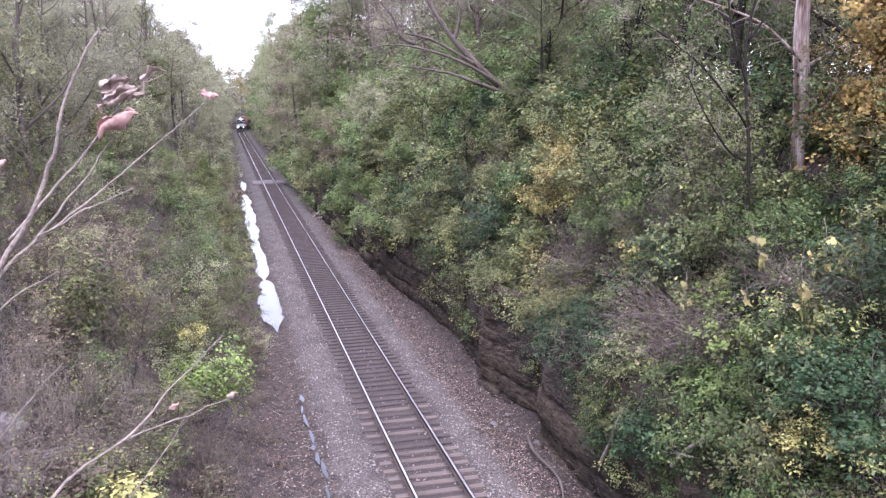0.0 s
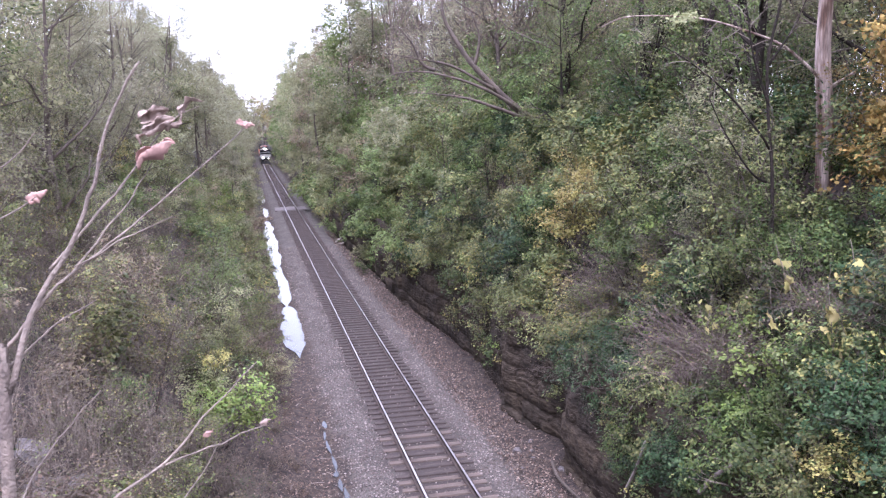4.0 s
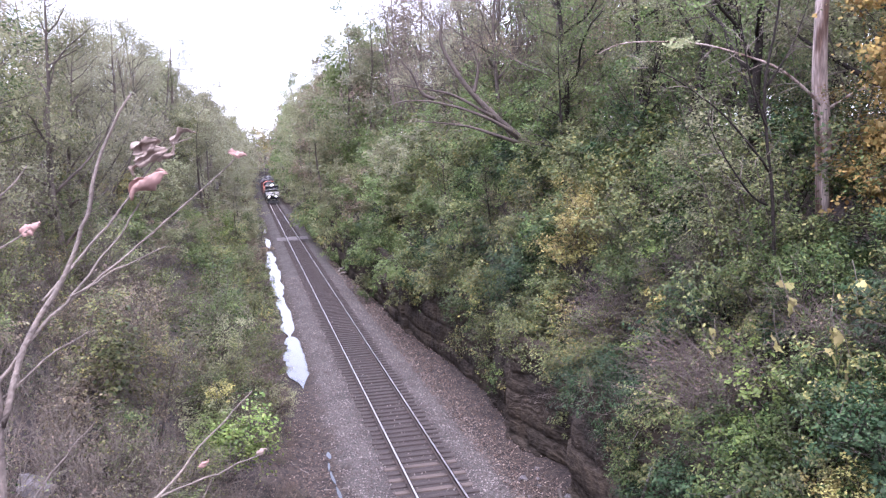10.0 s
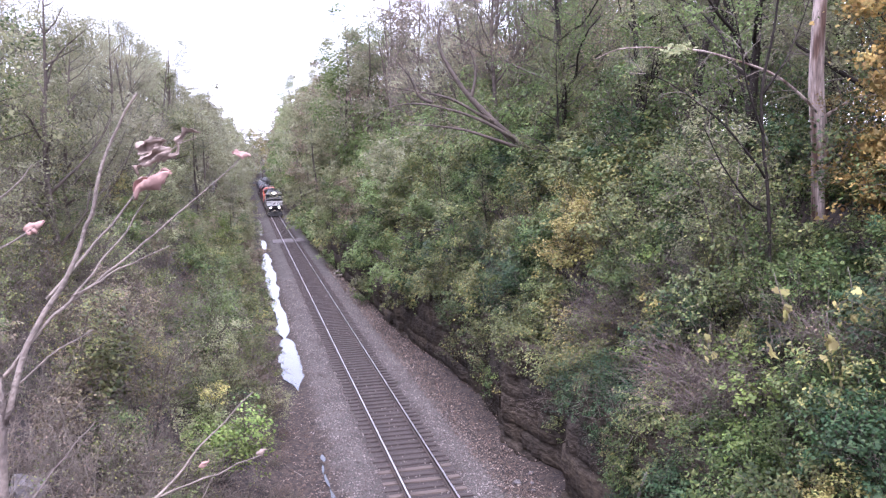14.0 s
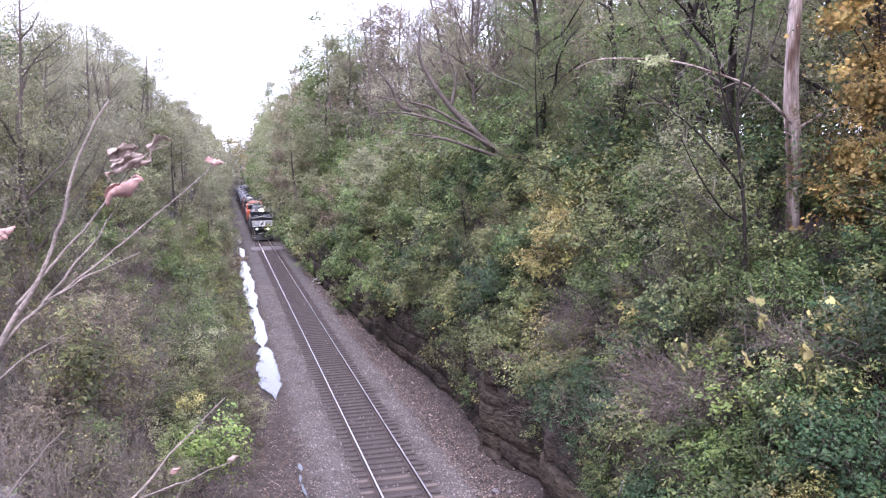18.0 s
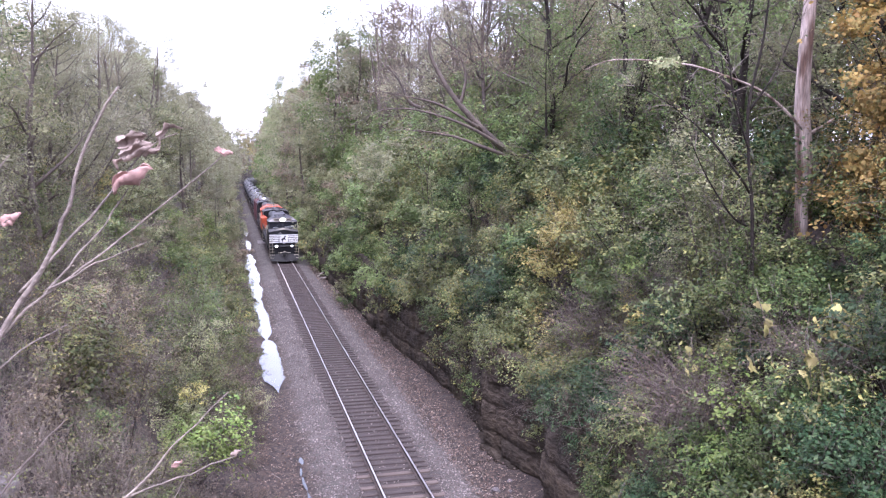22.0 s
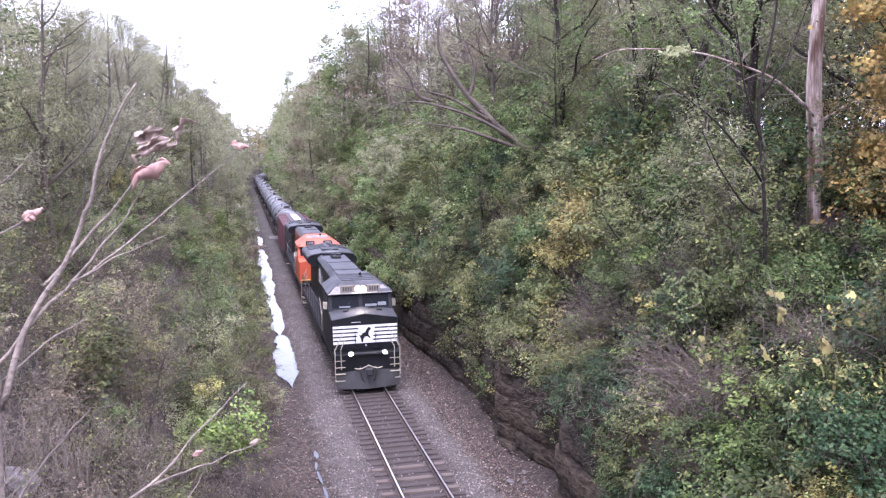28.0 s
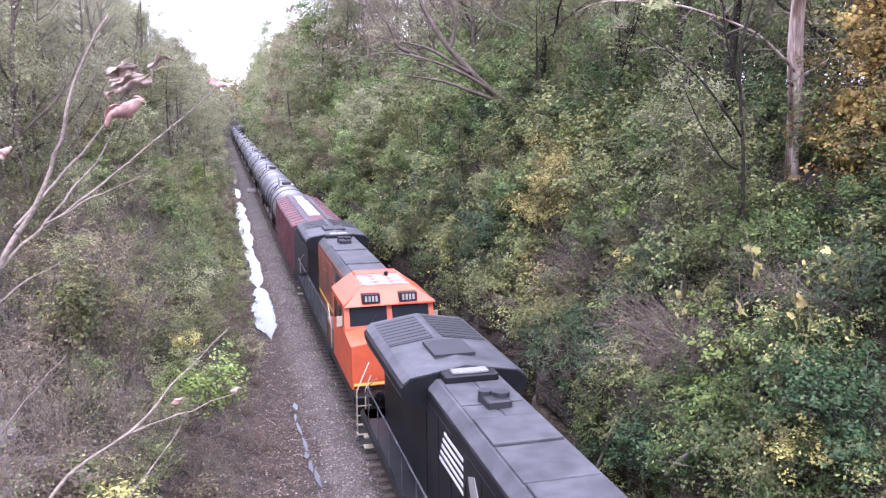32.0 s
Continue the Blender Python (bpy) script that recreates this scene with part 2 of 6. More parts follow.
def ground_material():
    """Grey ballast along the track, brown earth and leaf litter on the banks."""
    m = material("ballast_and_earth", (0.080, 0.068, 0.058), 0.95, vary=0.75, scale=15, bump=1.0, bump_scale=20, second=(0.054, 0.045, 0.038), mix_scale=0.7)
    n, l = m.node_tree.nodes, m.node_tree.links
    stones = n["Principled BSDF"].inputs["Base Color"].links[0].from_socket
    co = n.new("ShaderNodeTexCoord")
    sep, rag = n.new("ShaderNodeSeparateXYZ"), n.new("ShaderNodeTexNoise")
    rag.inputs["Scale"].default_value, rag.inputs["Detail"].default_value = 0.9, 6
    l.new(co.outputs["Object"], sep.inputs["Vector"])
    l.new(co.outputs["Object"], rag.inputs["Vector"])
    off = n.new("ShaderNodeMath")
    off.operation = "ABSOLUTE"
    l.new(sep.outputs["X"], off.inputs[0])
    jag = n.new("ShaderNodeMath")
    jag.operation, jag.inputs[1].default_value = "MULTIPLY_ADD", 1.6
    l.new(rag.outputs["Fac"], jag.inputs[0])
    l.new(off.outputs["Value"], jag.inputs[2])
    edge = n.new("ShaderNodeMapRange")
    edge.inputs["From Min"].default_value, edge.inputs["From Max"].default_value = 3.2, 3.6
    l.new(jag.outputs["Value"], edge.inputs["Value"])
    litter, bits = n.new("ShaderNodeValToRGB"), n.new("ShaderNodeTexVoronoi")
    bits.inputs["Scale"].default_value = 9
    l.new(co.outputs["Object"], bits.inputs["Vector"])
    el = litter.color_ramp.elements
    el.new(0.4), el.new(0.75)
    for k, c in enumerate(((0.012, 0.009, 0.007), (0.034, 0.023, 0.017), (0.066, 0.045, 0.032), (0.022, 0.016, 0.012))):
        el[k].color = (*c, 1)
    hue = n.new("ShaderNodeSeparateColor")
    l.new(bits.outputs["Color"], hue.inputs["Color"])
    l.new(hue.outputs["Red"], litter.inputs["Fac"])
    both = n.new("ShaderNodeMix")
    both.data_type = "RGBA"
    l.new(edge.outputs["Result"], both.inputs["Factor"])
    l.new(stones, both.inputs["A"])
    l.new(litter.outputs["Color"], both.inputs["B"])
    # oily brown fines between and just outside the rails
    fines, bed = n.new("ShaderNodeMapRange"), n.new("ShaderNodeMix")
    fines.inputs["From Min"].default_value, fines.inputs["From Max"].default_value = 1.9, 2.45
    l.new(jag.outputs["Value"], fines.inputs["Value"])
    bed.data_type = "RGBA"
    bed.inputs["A"].default_value = (0.034, 0.025, 0.021, 1)
    l.new(fines.outputs["Result"], bed.inputs["Factor"])
    l.new(both.outputs["Result"], bed.inputs["B"])
    l.new(bed.outputs["Result"], n["Principled BSDF"].inputs["Base Color"])
    return m


GROUND = ground_material()


# ---- mesh building ----
class Shape:
    """Vertices and faces of one part, gathered piece by piece."""

    def __init__(self):
        self.v, self.f = [], []

    def add(self, verts, faces):
        k = len(self.v)
        self.v += [tuple(p) for p in verts]
        self.f += [tuple(k + i for i in face) for face in faces]
        return self

    def box(self, x0, x1, y0, y1, z0, z1, c=0.012):
        """A block with chamfered edges."""
        x0, x1, y0, y1, z0, z1 = min(x0, x1), max(x0, x1), min(y0, y1), max(y0, y1), min(z0, z1), max(z0, z1)
        c = min(c, (x1 - x0) * 0.3, (y1 - y0) * 0.3, (z1 - z0) * 0.3)
        lim, verts, at = ((x0, x1), (y0, y1), (z0, z1)), [], {}
        for i in (0, 1):
            for j in (0, 1):
                for k in (0, 1):
                    corner = (i, j, k)
                    for a in range(3):
                        p = [lim[b][corner[b]] + (0 if b == a else (c if corner[b] == 0 else -c)) for b in range(3)]
                        at[corner, a] = len(verts)
                        verts.append(p)
        faces = []
        for a in range(3):
            b, d = (a + 1) % 3, (a + 2) % 3
            for s in (0, 1):
                ring = []
                for p, q in ((0, 0), (1, 0), (1, 1), (0, 1)):
                    corner = [0, 0, 0]
                    corner[a], corner[b], corner[d] = s, p, q
                    ring.append(at[tuple(corner), a])
                faces.append(ring if s else ring[::-1])
            for p in (0, 1):
                for q in (0, 1):
                    lo, hi = [0, 0, 0], [0, 0, 0]
                    lo[a], hi[a] = 0, 1
                    lo[b] = hi[b] = p
                    lo[d] = hi[d] = q
                    lo, hi = tuple(lo), tuple(hi)
                    ring = [at[lo, b], at[hi, b], at[hi, d], at[lo, d]]
                    faces.append(ring if p == q else ring[::-1])
        for i in (0, 1):
            for j in (0, 1):
                for k in (0, 1):
                    ring = [at[(i, j, k), a] for a in range(3)]
                    faces.append(ring if (i + j + k) % 2 else ring[::-1])
        return self.add(verts, faces)

    def prism(self, outline, a0, a1, axis="y"):
        """An outline drawn out along an axis: (x, z) along y, (y, z) along x, (x, y) along z."""
        n = len(outline)
        put = {"y": lambda p, a: (p[0], a, p[1]), "x": lambda p, a: (a, p[0], p[1]), "z": lambda p, a: (p[0], p[1], a)}[axis]
        verts = [put(p, a) for a in (a0, a1) for p in outline]
        faces = [list(range(n))[::-1], list(range(n, 2 * n))]
        faces += [[i, (i + 1) % n, n + (i + 1) % n, n + i] for i in range(n)]
        return self.add(verts, faces)

    def loft(self, rings, closed=True):
        """Skin over rings of equal length."""
        n, verts, faces = len(rings[0]), [p for r in rings for p in r], []
        for k in range(len(rings) - 1):
            faces += [[k * n + i, k * n + (i + 1) % n, (k + 1) * n + (i + 1) % n, (k + 1) * n + i] for i in range(n)]
        if closed:
            faces += [list(range(n))[::-1], list(range((len(rings) - 1) * n, len(rings) * n))]
        return self.add(verts, faces)

    def tube(self, points, radii, sides=6):
        pts = [Vector(p) for p in points]
        if not hasattr(radii, "__len__"):
            radii = [radii] * len(pts)
        rings, side = [], None
        for k, p in enumerate(pts):
            way = (pts[min(k + 1, len(pts) - 1)] - pts[max(k - 1, 0)]).normalized()
            if side is None:
                side = way.orthogonal().normalized()
            side = (side - way * side.dot(way)).normalized()
            up = way.cross(side)
            rings.append([p + (side * math.cos(a) + up * math.sin(a)) * radii[k] for a in (2 * math.pi * i / sides for i in range(sides))])
        return self.loft(rings)

    def disc(self, p0, p1, r, sides=16, r1=None):
        return self.tube([p0, p1], [r, r if r1 is None else r1], sides)

    def mesh(self, name, mat, smooth=False):
        me = bpy.data.meshes.new(name)
        me.from_pydata(self.v, [], self.f)
        me.materials.append(mat)
        bm = bmesh.new()
        bm.from_mesh(me)
        bmesh.ops.recalc_face_normals(bm, faces=bm.faces)
        bm.to_mesh(me)
        bm.free()
        if smooth:
            me.shade_smooth()
        return me


def part(name, shape, mat, parent=None, label="", smooth=False, at=None):
    ob = new(name, shape.mesh(name, mat, smooth) if isinstance(shape, Shape) else shape)
    if parent is not None:
        ob.parent = parent
    if at is not None:
        ob.matrix_basis = at
    return tagged(ob, label) if label else ob


def sheet(name, verts, faces, mat, smooth=False):
    """A mesh from arrays of vertices and of equal-sided faces."""
    verts, faces = np.asarray(verts, np.float32), np.asarray(faces, np.int32)
    me = bpy.data.meshes.new(name)
    me.vertices.add(len(verts))
    me.vertices.foreach_set("co", verts.ravel())
    n, k = faces.shape
    me.loops.add(n * k)
    me.loops.foreach_set("vertex_index", faces.ravel())
    me.polygons.add(n)
    me.polygons.foreach_set("loop_start", np.arange(0, n * k, k, dtype=np.int32))
    me.materials.append(mat)
    me.update(calc_edges=True)
    if smooth:
        me.shade_smooth()
    return me


# ---- the cutting: one sheet of ground ----
SECTION_X = [-1500, -300, -90, -30, -17, -14, -9, -5.6, -4.6, -3.9, -3.4, -2.95, -1.8, -1.35, 1.35, 1.8, 2.95, 3.9, 5.15, 5.75, 7.1, 9.5, 14, 30, 90, 300, 1500]
SECTION_Z = [30, 22, 15, 11, 9.8, 8.3, 3.4, 0.1, -0.35, -0.58, -0.68, -0.56, -0.27, -0.228, -0.228, -0.27, -0.55, -0.5, -0.38, 3.0, 6.2, 9.2, 9.9, 11, 14, 20, 30]


BEND, RADIUS = 286.0, 300.0


def spot(s, off):
    """A place off metres to the right of the line, s metres along it: straight at first, then a bend to the right."""
    if s <= BEND:
        return off, s, 0.0
    a = (s - BEND) / RADIUS
    return RADIUS - (RADIUS - off) * math.cos(a), BEND + (RADIUS - off) * math.sin(a), -math.degrees(a)


def beside(x, y):
    """How far to the right of the line a place lies."""
    return np.where(y > BEND, RADIUS - np.hypot(x - RADIUS, y - BEND), x)


def narrowing(x, y):
    """How far the banks close in on the track farther along."""
    right = np.interp(y, [40, 80, 140, 3000], [0, 1.1, 1.3, 1.3])
    left = np.interp(y, [60, 160, 3000], [0, 1.6, 1.6])
    return np.where(x > 2.9, np.clip((x - 2.9) / 1.0, 0, 1) * right, np.where(x < -4.2, -np.clip((-4.2 - x) / 2.0, 0, 1) * left, 0))


def ground_z(x, y):
    x, y = np.asarray(x, float), np.asarray(y, float)
    x = beside(x, y)
    z = np.interp(x + narrowing(x, y), SECTION_X, SECTION_Z)
    berm = np.clip((6 - y) / 8, 0, 1) * np.clip((-6.2 - x) / 3, 0, 1) * 3.0
    return z + berm


def build_ground():
    xs = np.unique(np.concatenate([np.linspace(-18, 18, 145), np.arange(19, 40, 1.0), [-1500, -700, -300, -150, -90, -60, -40, -30, -24, 44, 50, 60, 75, 90, 120, 150, 200, 300, 700, 1500]]))
    ys = np.unique(np.concatenate([np.arange(8, 70, 0.3), np.arange(70, 200, 1.2), np.arange(200, 700, 6), [-1500, -300, -60, -20, -8, 0, 4, 900, 1400, 3000]]))
    gx, gy = np.meshgrid(xs, ys)
    gz = ground_z(gx, gy)
    rough = np.clip((np.abs(gx) - 2.2) / 2.0, 0.06, 1) * np.where(np.abs(gx) > 19, 0, 1)
    gz = gz + rough * np.where((gy > 4) & (gy < 210), RNG.normal(0, 0.035, gz.shape), 0)
    n = len(xs)
    i = (np.arange(len(ys) - 1)[:, None] * n + np.arange(n - 1)[None]).ravel()
    me = sheet("ground", np.stack([gx, gy, gz], -1).reshape(-1, 3), np.stack([i, i + 1, i + n + 1, i + n], 1), GROUND, True)
    tagged(new("ground", me), "grey ballast and brown leaf-strewn earth of a railway cutting", "ground", kind="structure")


build_ground()


# ---- track ----
TIE_GAP = 0.545


def rail_outline(x):
    half = [(0.075, -0.172), (0.075, -0.155), (0.012, -0.135), (0.012, -0.05), (0.036, -0.038), (0.036, -0.004)]
    return [(x + a, z) for a, z in half] + [(x - a, z) for a, z in reversed(half)]


def build_track():
    track = tagged(new("railway_track"), "single railway track on dark weathered wooden sleepers", "railway track", kind="structure")
    for x in (-0.755, 0.755):
        line = [-60.0, BEND] + [BEND + 8.0 * k for k in range(1, 43)]

        def swept(outline):
            return Shape().loft([[(*spot(q, a)[:2], z) for a, z in outline] for q in line])

        rail = part("rail", swept(rail_outline(x)), RAIL_SIDE, track, "rust-brown steel rail with a bright worn top")
        part("rail_head", swept([(x - 0.03, -0.003), (x + 0.03, -0.003), (x + 0.026, 0.002), (x - 0.026, 0.002)]), RAIL_TOP, rail, "polished running surface")
    kinds = []
    for k in range(6):
        s = Shape()
        r = random.Random(k)
        s.box(-1.31 + r.uniform(-0.04, 0.04), 1.31 + r.uniform(-0.04, 0.04), -0.115, 0.115, -0.36, -0.172, 0.014)
        kinds.append(s)
    dark = [s.mesh("tie", TIE_MAT) for s in kinds]
    pale = [s.mesh("tie", TIE_PALE) for s in kinds]
    r = random.Random(5)
    far_v, far_f = [], []
    plates, spikes = Shape(), Shape()
    for k in range(1120):
        y = 10.0 + k * TIE_GAP + r.uniform(-0.04, 0.04)
        turn, dx, dz = r.uniform(-1.2, 1.2), r.uniform(-0.05, 0.05), r.uniform(-0.012, 0.006)
        bleached = y < 24.3 and r.random() < 0.9 or y < 29 and r.random() < 0.3
        if k < 300:
            part("tie", r.choice(pale if bleached else dark), None, track, at=pose(dx, y, dz, r.uniform(-0.8, 0.8), 0, turn))
        else:
            b = len(far_v)
            far_v += [(*spot(y + yy, x + dx)[:2], z) for x in (-1.31, 1.31) for yy in (-0.115, 0.115) for z in (-0.36, -0.172)]
            far_f += [[b + q for q in f] for f in ((0, 1, 3, 2), (4, 6, 7, 5), (0, 4, 5, 1), (2, 3, 7, 6), (1, 5, 7, 3))]
        if k < 130:
            for x in (-0.755, 0.755):
                plates.box(x - 0.17, x + 0.17, y - 0.09, y + 0.09, -0.172 + dz, -0.158 + dz, 0.004)
                for sx in (-0.1, 0.1):
                    spikes.box(x + sx - 0.02, x + sx + 0.02, y - 0.05, y - 0.01, -0.16, -0.125, 0.006)
    tagged(part("far_ties", sheet("far_ties", far_v, far_f, TIE_MAT), None, track), kind="stuff")
    tagged(part("tie_plates", plates, RAIL_SIDE, track), kind="stuff")
    tagged(part("rail_spikes", spikes, RAIL_SIDE, track), kind="stuff")
    # a strip of pale crushed stone and planks where a trail crosses the track
    cross = tagged(new("crossing_strip"), "pale dusty gravel strip lying across the railway track", "crossing", kind="structure")
    part("gravel_strip", Shape().box(-0.68, 0.68, 111.5, 116.5, -0.3, -0.1, 0.06), material("pale_grit", (0.15, 0.13, 0.125), 0.95, vary=0.3, scale=5, bump=0.4), cross)
    for s in (-1, 1):
        part("gravel_strip", Shape().box(s * 0.83, s * 2.1, 111.8, 116.2, -0.33, -0.12, 0.08), bpy.data.materials["pale_grit"], cross)


build_track()


def build_ballast():
    """Loose stones on both shoulders and between the sleepers of the nearer track."""
    r = np.random.default_rng(11)
    n = 26000
    y = 16 + 62 * r.random(n) ** 1.7
    side = r.choice([-1, 1], n)
    x = side * (1.25 + np.abs(r.normal(0.8, 0.62, n)))
    inner = r.random(n) < 0.07
    x = np.where(inner, r.uniform(-1.25, 1.25, n), x)
    keep = ~((x < -2.9) & (y > 40)) & ~(np.abs(np.abs(x) - 0.755) < 0.1)
    x, y = x[keep], y[keep]
    n = len(x)
    size = r.uniform(0.018, 0.045, n)
    z = ground_z(x, y) + size * 0.3 + np.where(np.abs(x) < 1.3, 0.012, 0.0)
    octa = np.array([(1, 0, 0), (-1, 0, 0), (0, 1, 0), (0, -1, 0), (0, 0, 0.8), (0, 0, -0.8)], float)
    v = octa[None] * r.uniform(0.6, 1.3, (n, 6, 1)) * size[:, None, None]
    a = r.uniform(0, 6.28, n)
    c, s = np.cos(a)[:, None], np.sin(a)[:, None]
    v = np.stack([v[..., 0] * c - v[..., 1] * s, v[..., 0] * s + v[..., 1] * c, v[..., 2]], -1) + np.stack([x, y, z], -1)[:, None]
    f = np.array([(0, 2, 4), (2, 1, 4), (1, 3, 4), (3, 0, 4), (2, 0, 5), (1, 2, 5), (3, 1, 5), (0, 3, 5)])
    me = sheet("ballast_stones", v.reshape(-1, 3), (f[None] + 6 * np.arange(n)[:, None, None]).reshape(-1, 3), STONE)
    tagged(new("ballast_stones", me), "loose grey crushed stone ballast beside the rails", "ballast", kind="stuff")


STONE = leaf_material("crushed_stone", (0.065, 0.052, 0.045), (0.14, 0.116, 0.103), (0.095, 0.079, 0.071), (0.28, 0.238, 0.215), (0.075, 0.059, 0.05), through=0.0, rough=0.9, contrast=1.0, clump=0.2)
build_ballast()


# ---- rock face on the right bank ----
def wall_x(y):
    """The foot of the rock: it steps in and out in blunt buttresses."""
    base = np.interp(y, [4, 20, 23, 24.8, 25.6, 26.9, 27.6, 28.9, 30.6, 31.4, 36, 42, 48, 56, 64, 80, 130], [4.4, 4.2, 4.12, 4.3, 4.95, 4.95, 4.72, 4.42, 4.0, 4.35, 4.75, 4.55, 4.0, 3.75, 3.6, 3.15, 2.9])
    return base


def build_rock():
    r = np.random.default_rng(3)
    ys = np.concatenate([np.arange(6, 60, 0.12), np.arange(60, 132, 0.5)])
    levels = [-0.9]
    while levels[-1] < 2.9:
        levels.append(levels[-1] + r.uniform(0.5, 1.2))
    zs = []
    for a, b in zip(levels, levels[1:]):
        zs += [a + 0.02, a + 0.06, a + (b - a) * 0.35, a + (b - a) * 0.7, b - 0.04]
    zs = np.array(zs)
    gy, gz = np.meshgrid(ys, zs)
    bed = np.repeat(np.arange(len(levels) - 1), 5)
    out = np.zeros_like(gy)
    for b in range(len(levels) - 1):
        rows = bed == b
        y, steps = 4.0, []
        while y < 134:
            steps.append((y, r.normal(0, 0.075)))
            y += r.uniform(0.5, 2.6)
        sy, sv = np.array(steps).T
        k = np.searchsorted(sy, ys) - 1
        near = np.minimum(np.abs(ys - sy[k]), np.abs(sy[np.minimum(k + 1, len(sy) - 1)] - ys))
        crack = np.exp(-(near / 0.05) ** 2) * 0.08
        out[rows] += (sv[k] + crack)[None]
    joint = np.tile([0.045, 0.0, -0.01, -0.01, 0.0], len(levels) - 1)[:, None]
    lump = np.array([[noise.noise(Vector((y * 0.8, z * 1.1, 3.0))) * 0.09 + noise.noise(Vector((y * 2.6, z * 2.9, 9.0))) * 0.05 + noise.noise(Vector((y * 7.1, z * 6.7, 5.0))) * 0.035 for y in ys] for z in zs])
    gx = wall_x(gy) + np.clip(gz - 1.6, 0, 3) * 0.18 + out + joint + lump
    gz = gz + np.array([[noise.noise(Vector((y * 0.35, z, 20.0))) * 0.10 for y in ys] for z in zs])
    n = len(ys)
    i = (np.arange(len(zs) - 1)[:, None] * n + np.arange(n - 1)[None]).ravel()
    v = np.stack([gx, gy, gz], -1).reshape(-1, 3)
    f = np.stack([i, i + n, i + n + 1, i + 1], 1)
    # cap that ties the top of the face back into the bank
    top = (len(zs) - 1) * n + np.arange(n)
    back = np.stack([gx[-1] + 1.5, gy[-1], gz[-1] - 0.3], -1)
    j = len(v) + np.arange(n - 1)
    f = np.concatenate([f, np.stack([top[:-1], j, j + 1, top[1:]], 1)])
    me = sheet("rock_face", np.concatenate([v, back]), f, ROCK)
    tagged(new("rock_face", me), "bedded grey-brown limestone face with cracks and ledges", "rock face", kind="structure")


build_rock()


def boulder(name, x, y, size, mat, label, category, group="", seed=0, flat=0.7, sink=0.3):
    bm = bmesh.new()
    bmesh.ops.create_icosphere(bm, subdivisions=2, radius=1)
    for v in bm.verts:
        n = noise.noise(v.co * 1.3 + Vector((seed * 7.1, 0, 0))) * 0.55 + noise.noise(v.co * 3.1 + Vector((0, seed * 3.3, 0))) * 0.2
        v.co *= 1 + n
        v.co.z *= flat
    me = bpy.data.meshes.new(name)
    bm.to_mesh(me)
    bm.free()
    me.materials.append(mat)
    ob = new(name, me)
    ob.matrix_basis = pose(x, y, float(ground_z(x, y)) + size * flat * (1 - 2 * sink) * 0.5, seed * 31 % 40 - 20, 0, seed * 77 % 360) @ Matrix.Scale(size, 4)
    return tagged(ob, label, category, group)


for k, (x, y, s) in enumerate([(3.25, 26.4, 0.16), (3.7, 26.2, 0.09), (3.55, 25.6, 0.08), (3.95, 27.0, 0.10), (3.0, 25.0, 0.07), (4.1, 24.4, 0.12)]):
    boulder("fallen_rock", x, y, s, RUBBLE, "pale broken limestone lump on leaf litter", "rock", "rocks below the face", k, sink=0.15)
rr = random.Random(21)
for k in range(22):
    y = rr.uniform(13.5, 18)
    x = -5.3 - y * math.tan(radians(rr.choice([rr.uniform(9.5, 15), rr.uniform(4.5, 7.5)])))
    boulder("slope_rock", x, y, rr.uniform(0.14, 0.38), RUBBLE if rr.random() < 0.6 else ROCK, "rough grey rubble stone on the brushy bank", "rock", "rubble on the bank", k, sink=0.2)


# ---- standing water in the ditch ----
def puddle(y0, y1, x, half, seed, label):
    steps = max(16, int((y1 - y0) / 0.15))
    edge = []
    for s in (-1, 1):
        row = []
        for k in range(steps + 1):
            u = k / steps
            y = y0 + (y1 - y0) * u
            w = half * (min(1, 2.4 * math.sqrt(u * (1 - u)) + 0.04) if y1 - y0 > 2 else math.sin(math.pi * u)) * (1 + (0.6 if s < 0 else 0.3) * noise.noise(Vector((y * 0.33, s * 5.0, seed))) + (0.32 if s < 0 else 0.14) * noise.noise(Vector((y * 1.3, s * 5.0, seed + 9))) + (0.2 if y1 - y0 > 2 else 0.8) * noise.noise(Vector((y * (2.6 if y1 - y0 > 2 else 9.0), s * 7.0, seed + 4))))
            mid = x + (0.28 * noise.noise(Vector((y * 0.16, 2.0, seed))) if y1 - y0 > 2 else 0.12 * noise.noise(Vector((y * 0.5, 2.0, 3.0))))
            w *= min(1.0, 0.08 + (y - y0) / 3.0) if y1 - y0 > 2 else 1.0
            row.append((mid + s * max(0.03 if y1 - y0 > 2 else 0.006, w), y, WATER_Z - 0.004 * (seed % 3)))
        edge.append(row)
    v = np.array(edge[0] + edge[1])
    i, n = np.arange(steps), steps + 1
    me = sheet("puddle", v, np.stack([i, i + n, i + n + 1, i + 1], 1), WATER)
    tagged(new("puddle", me), label, "puddle", "puddles in the ditch", "structure")


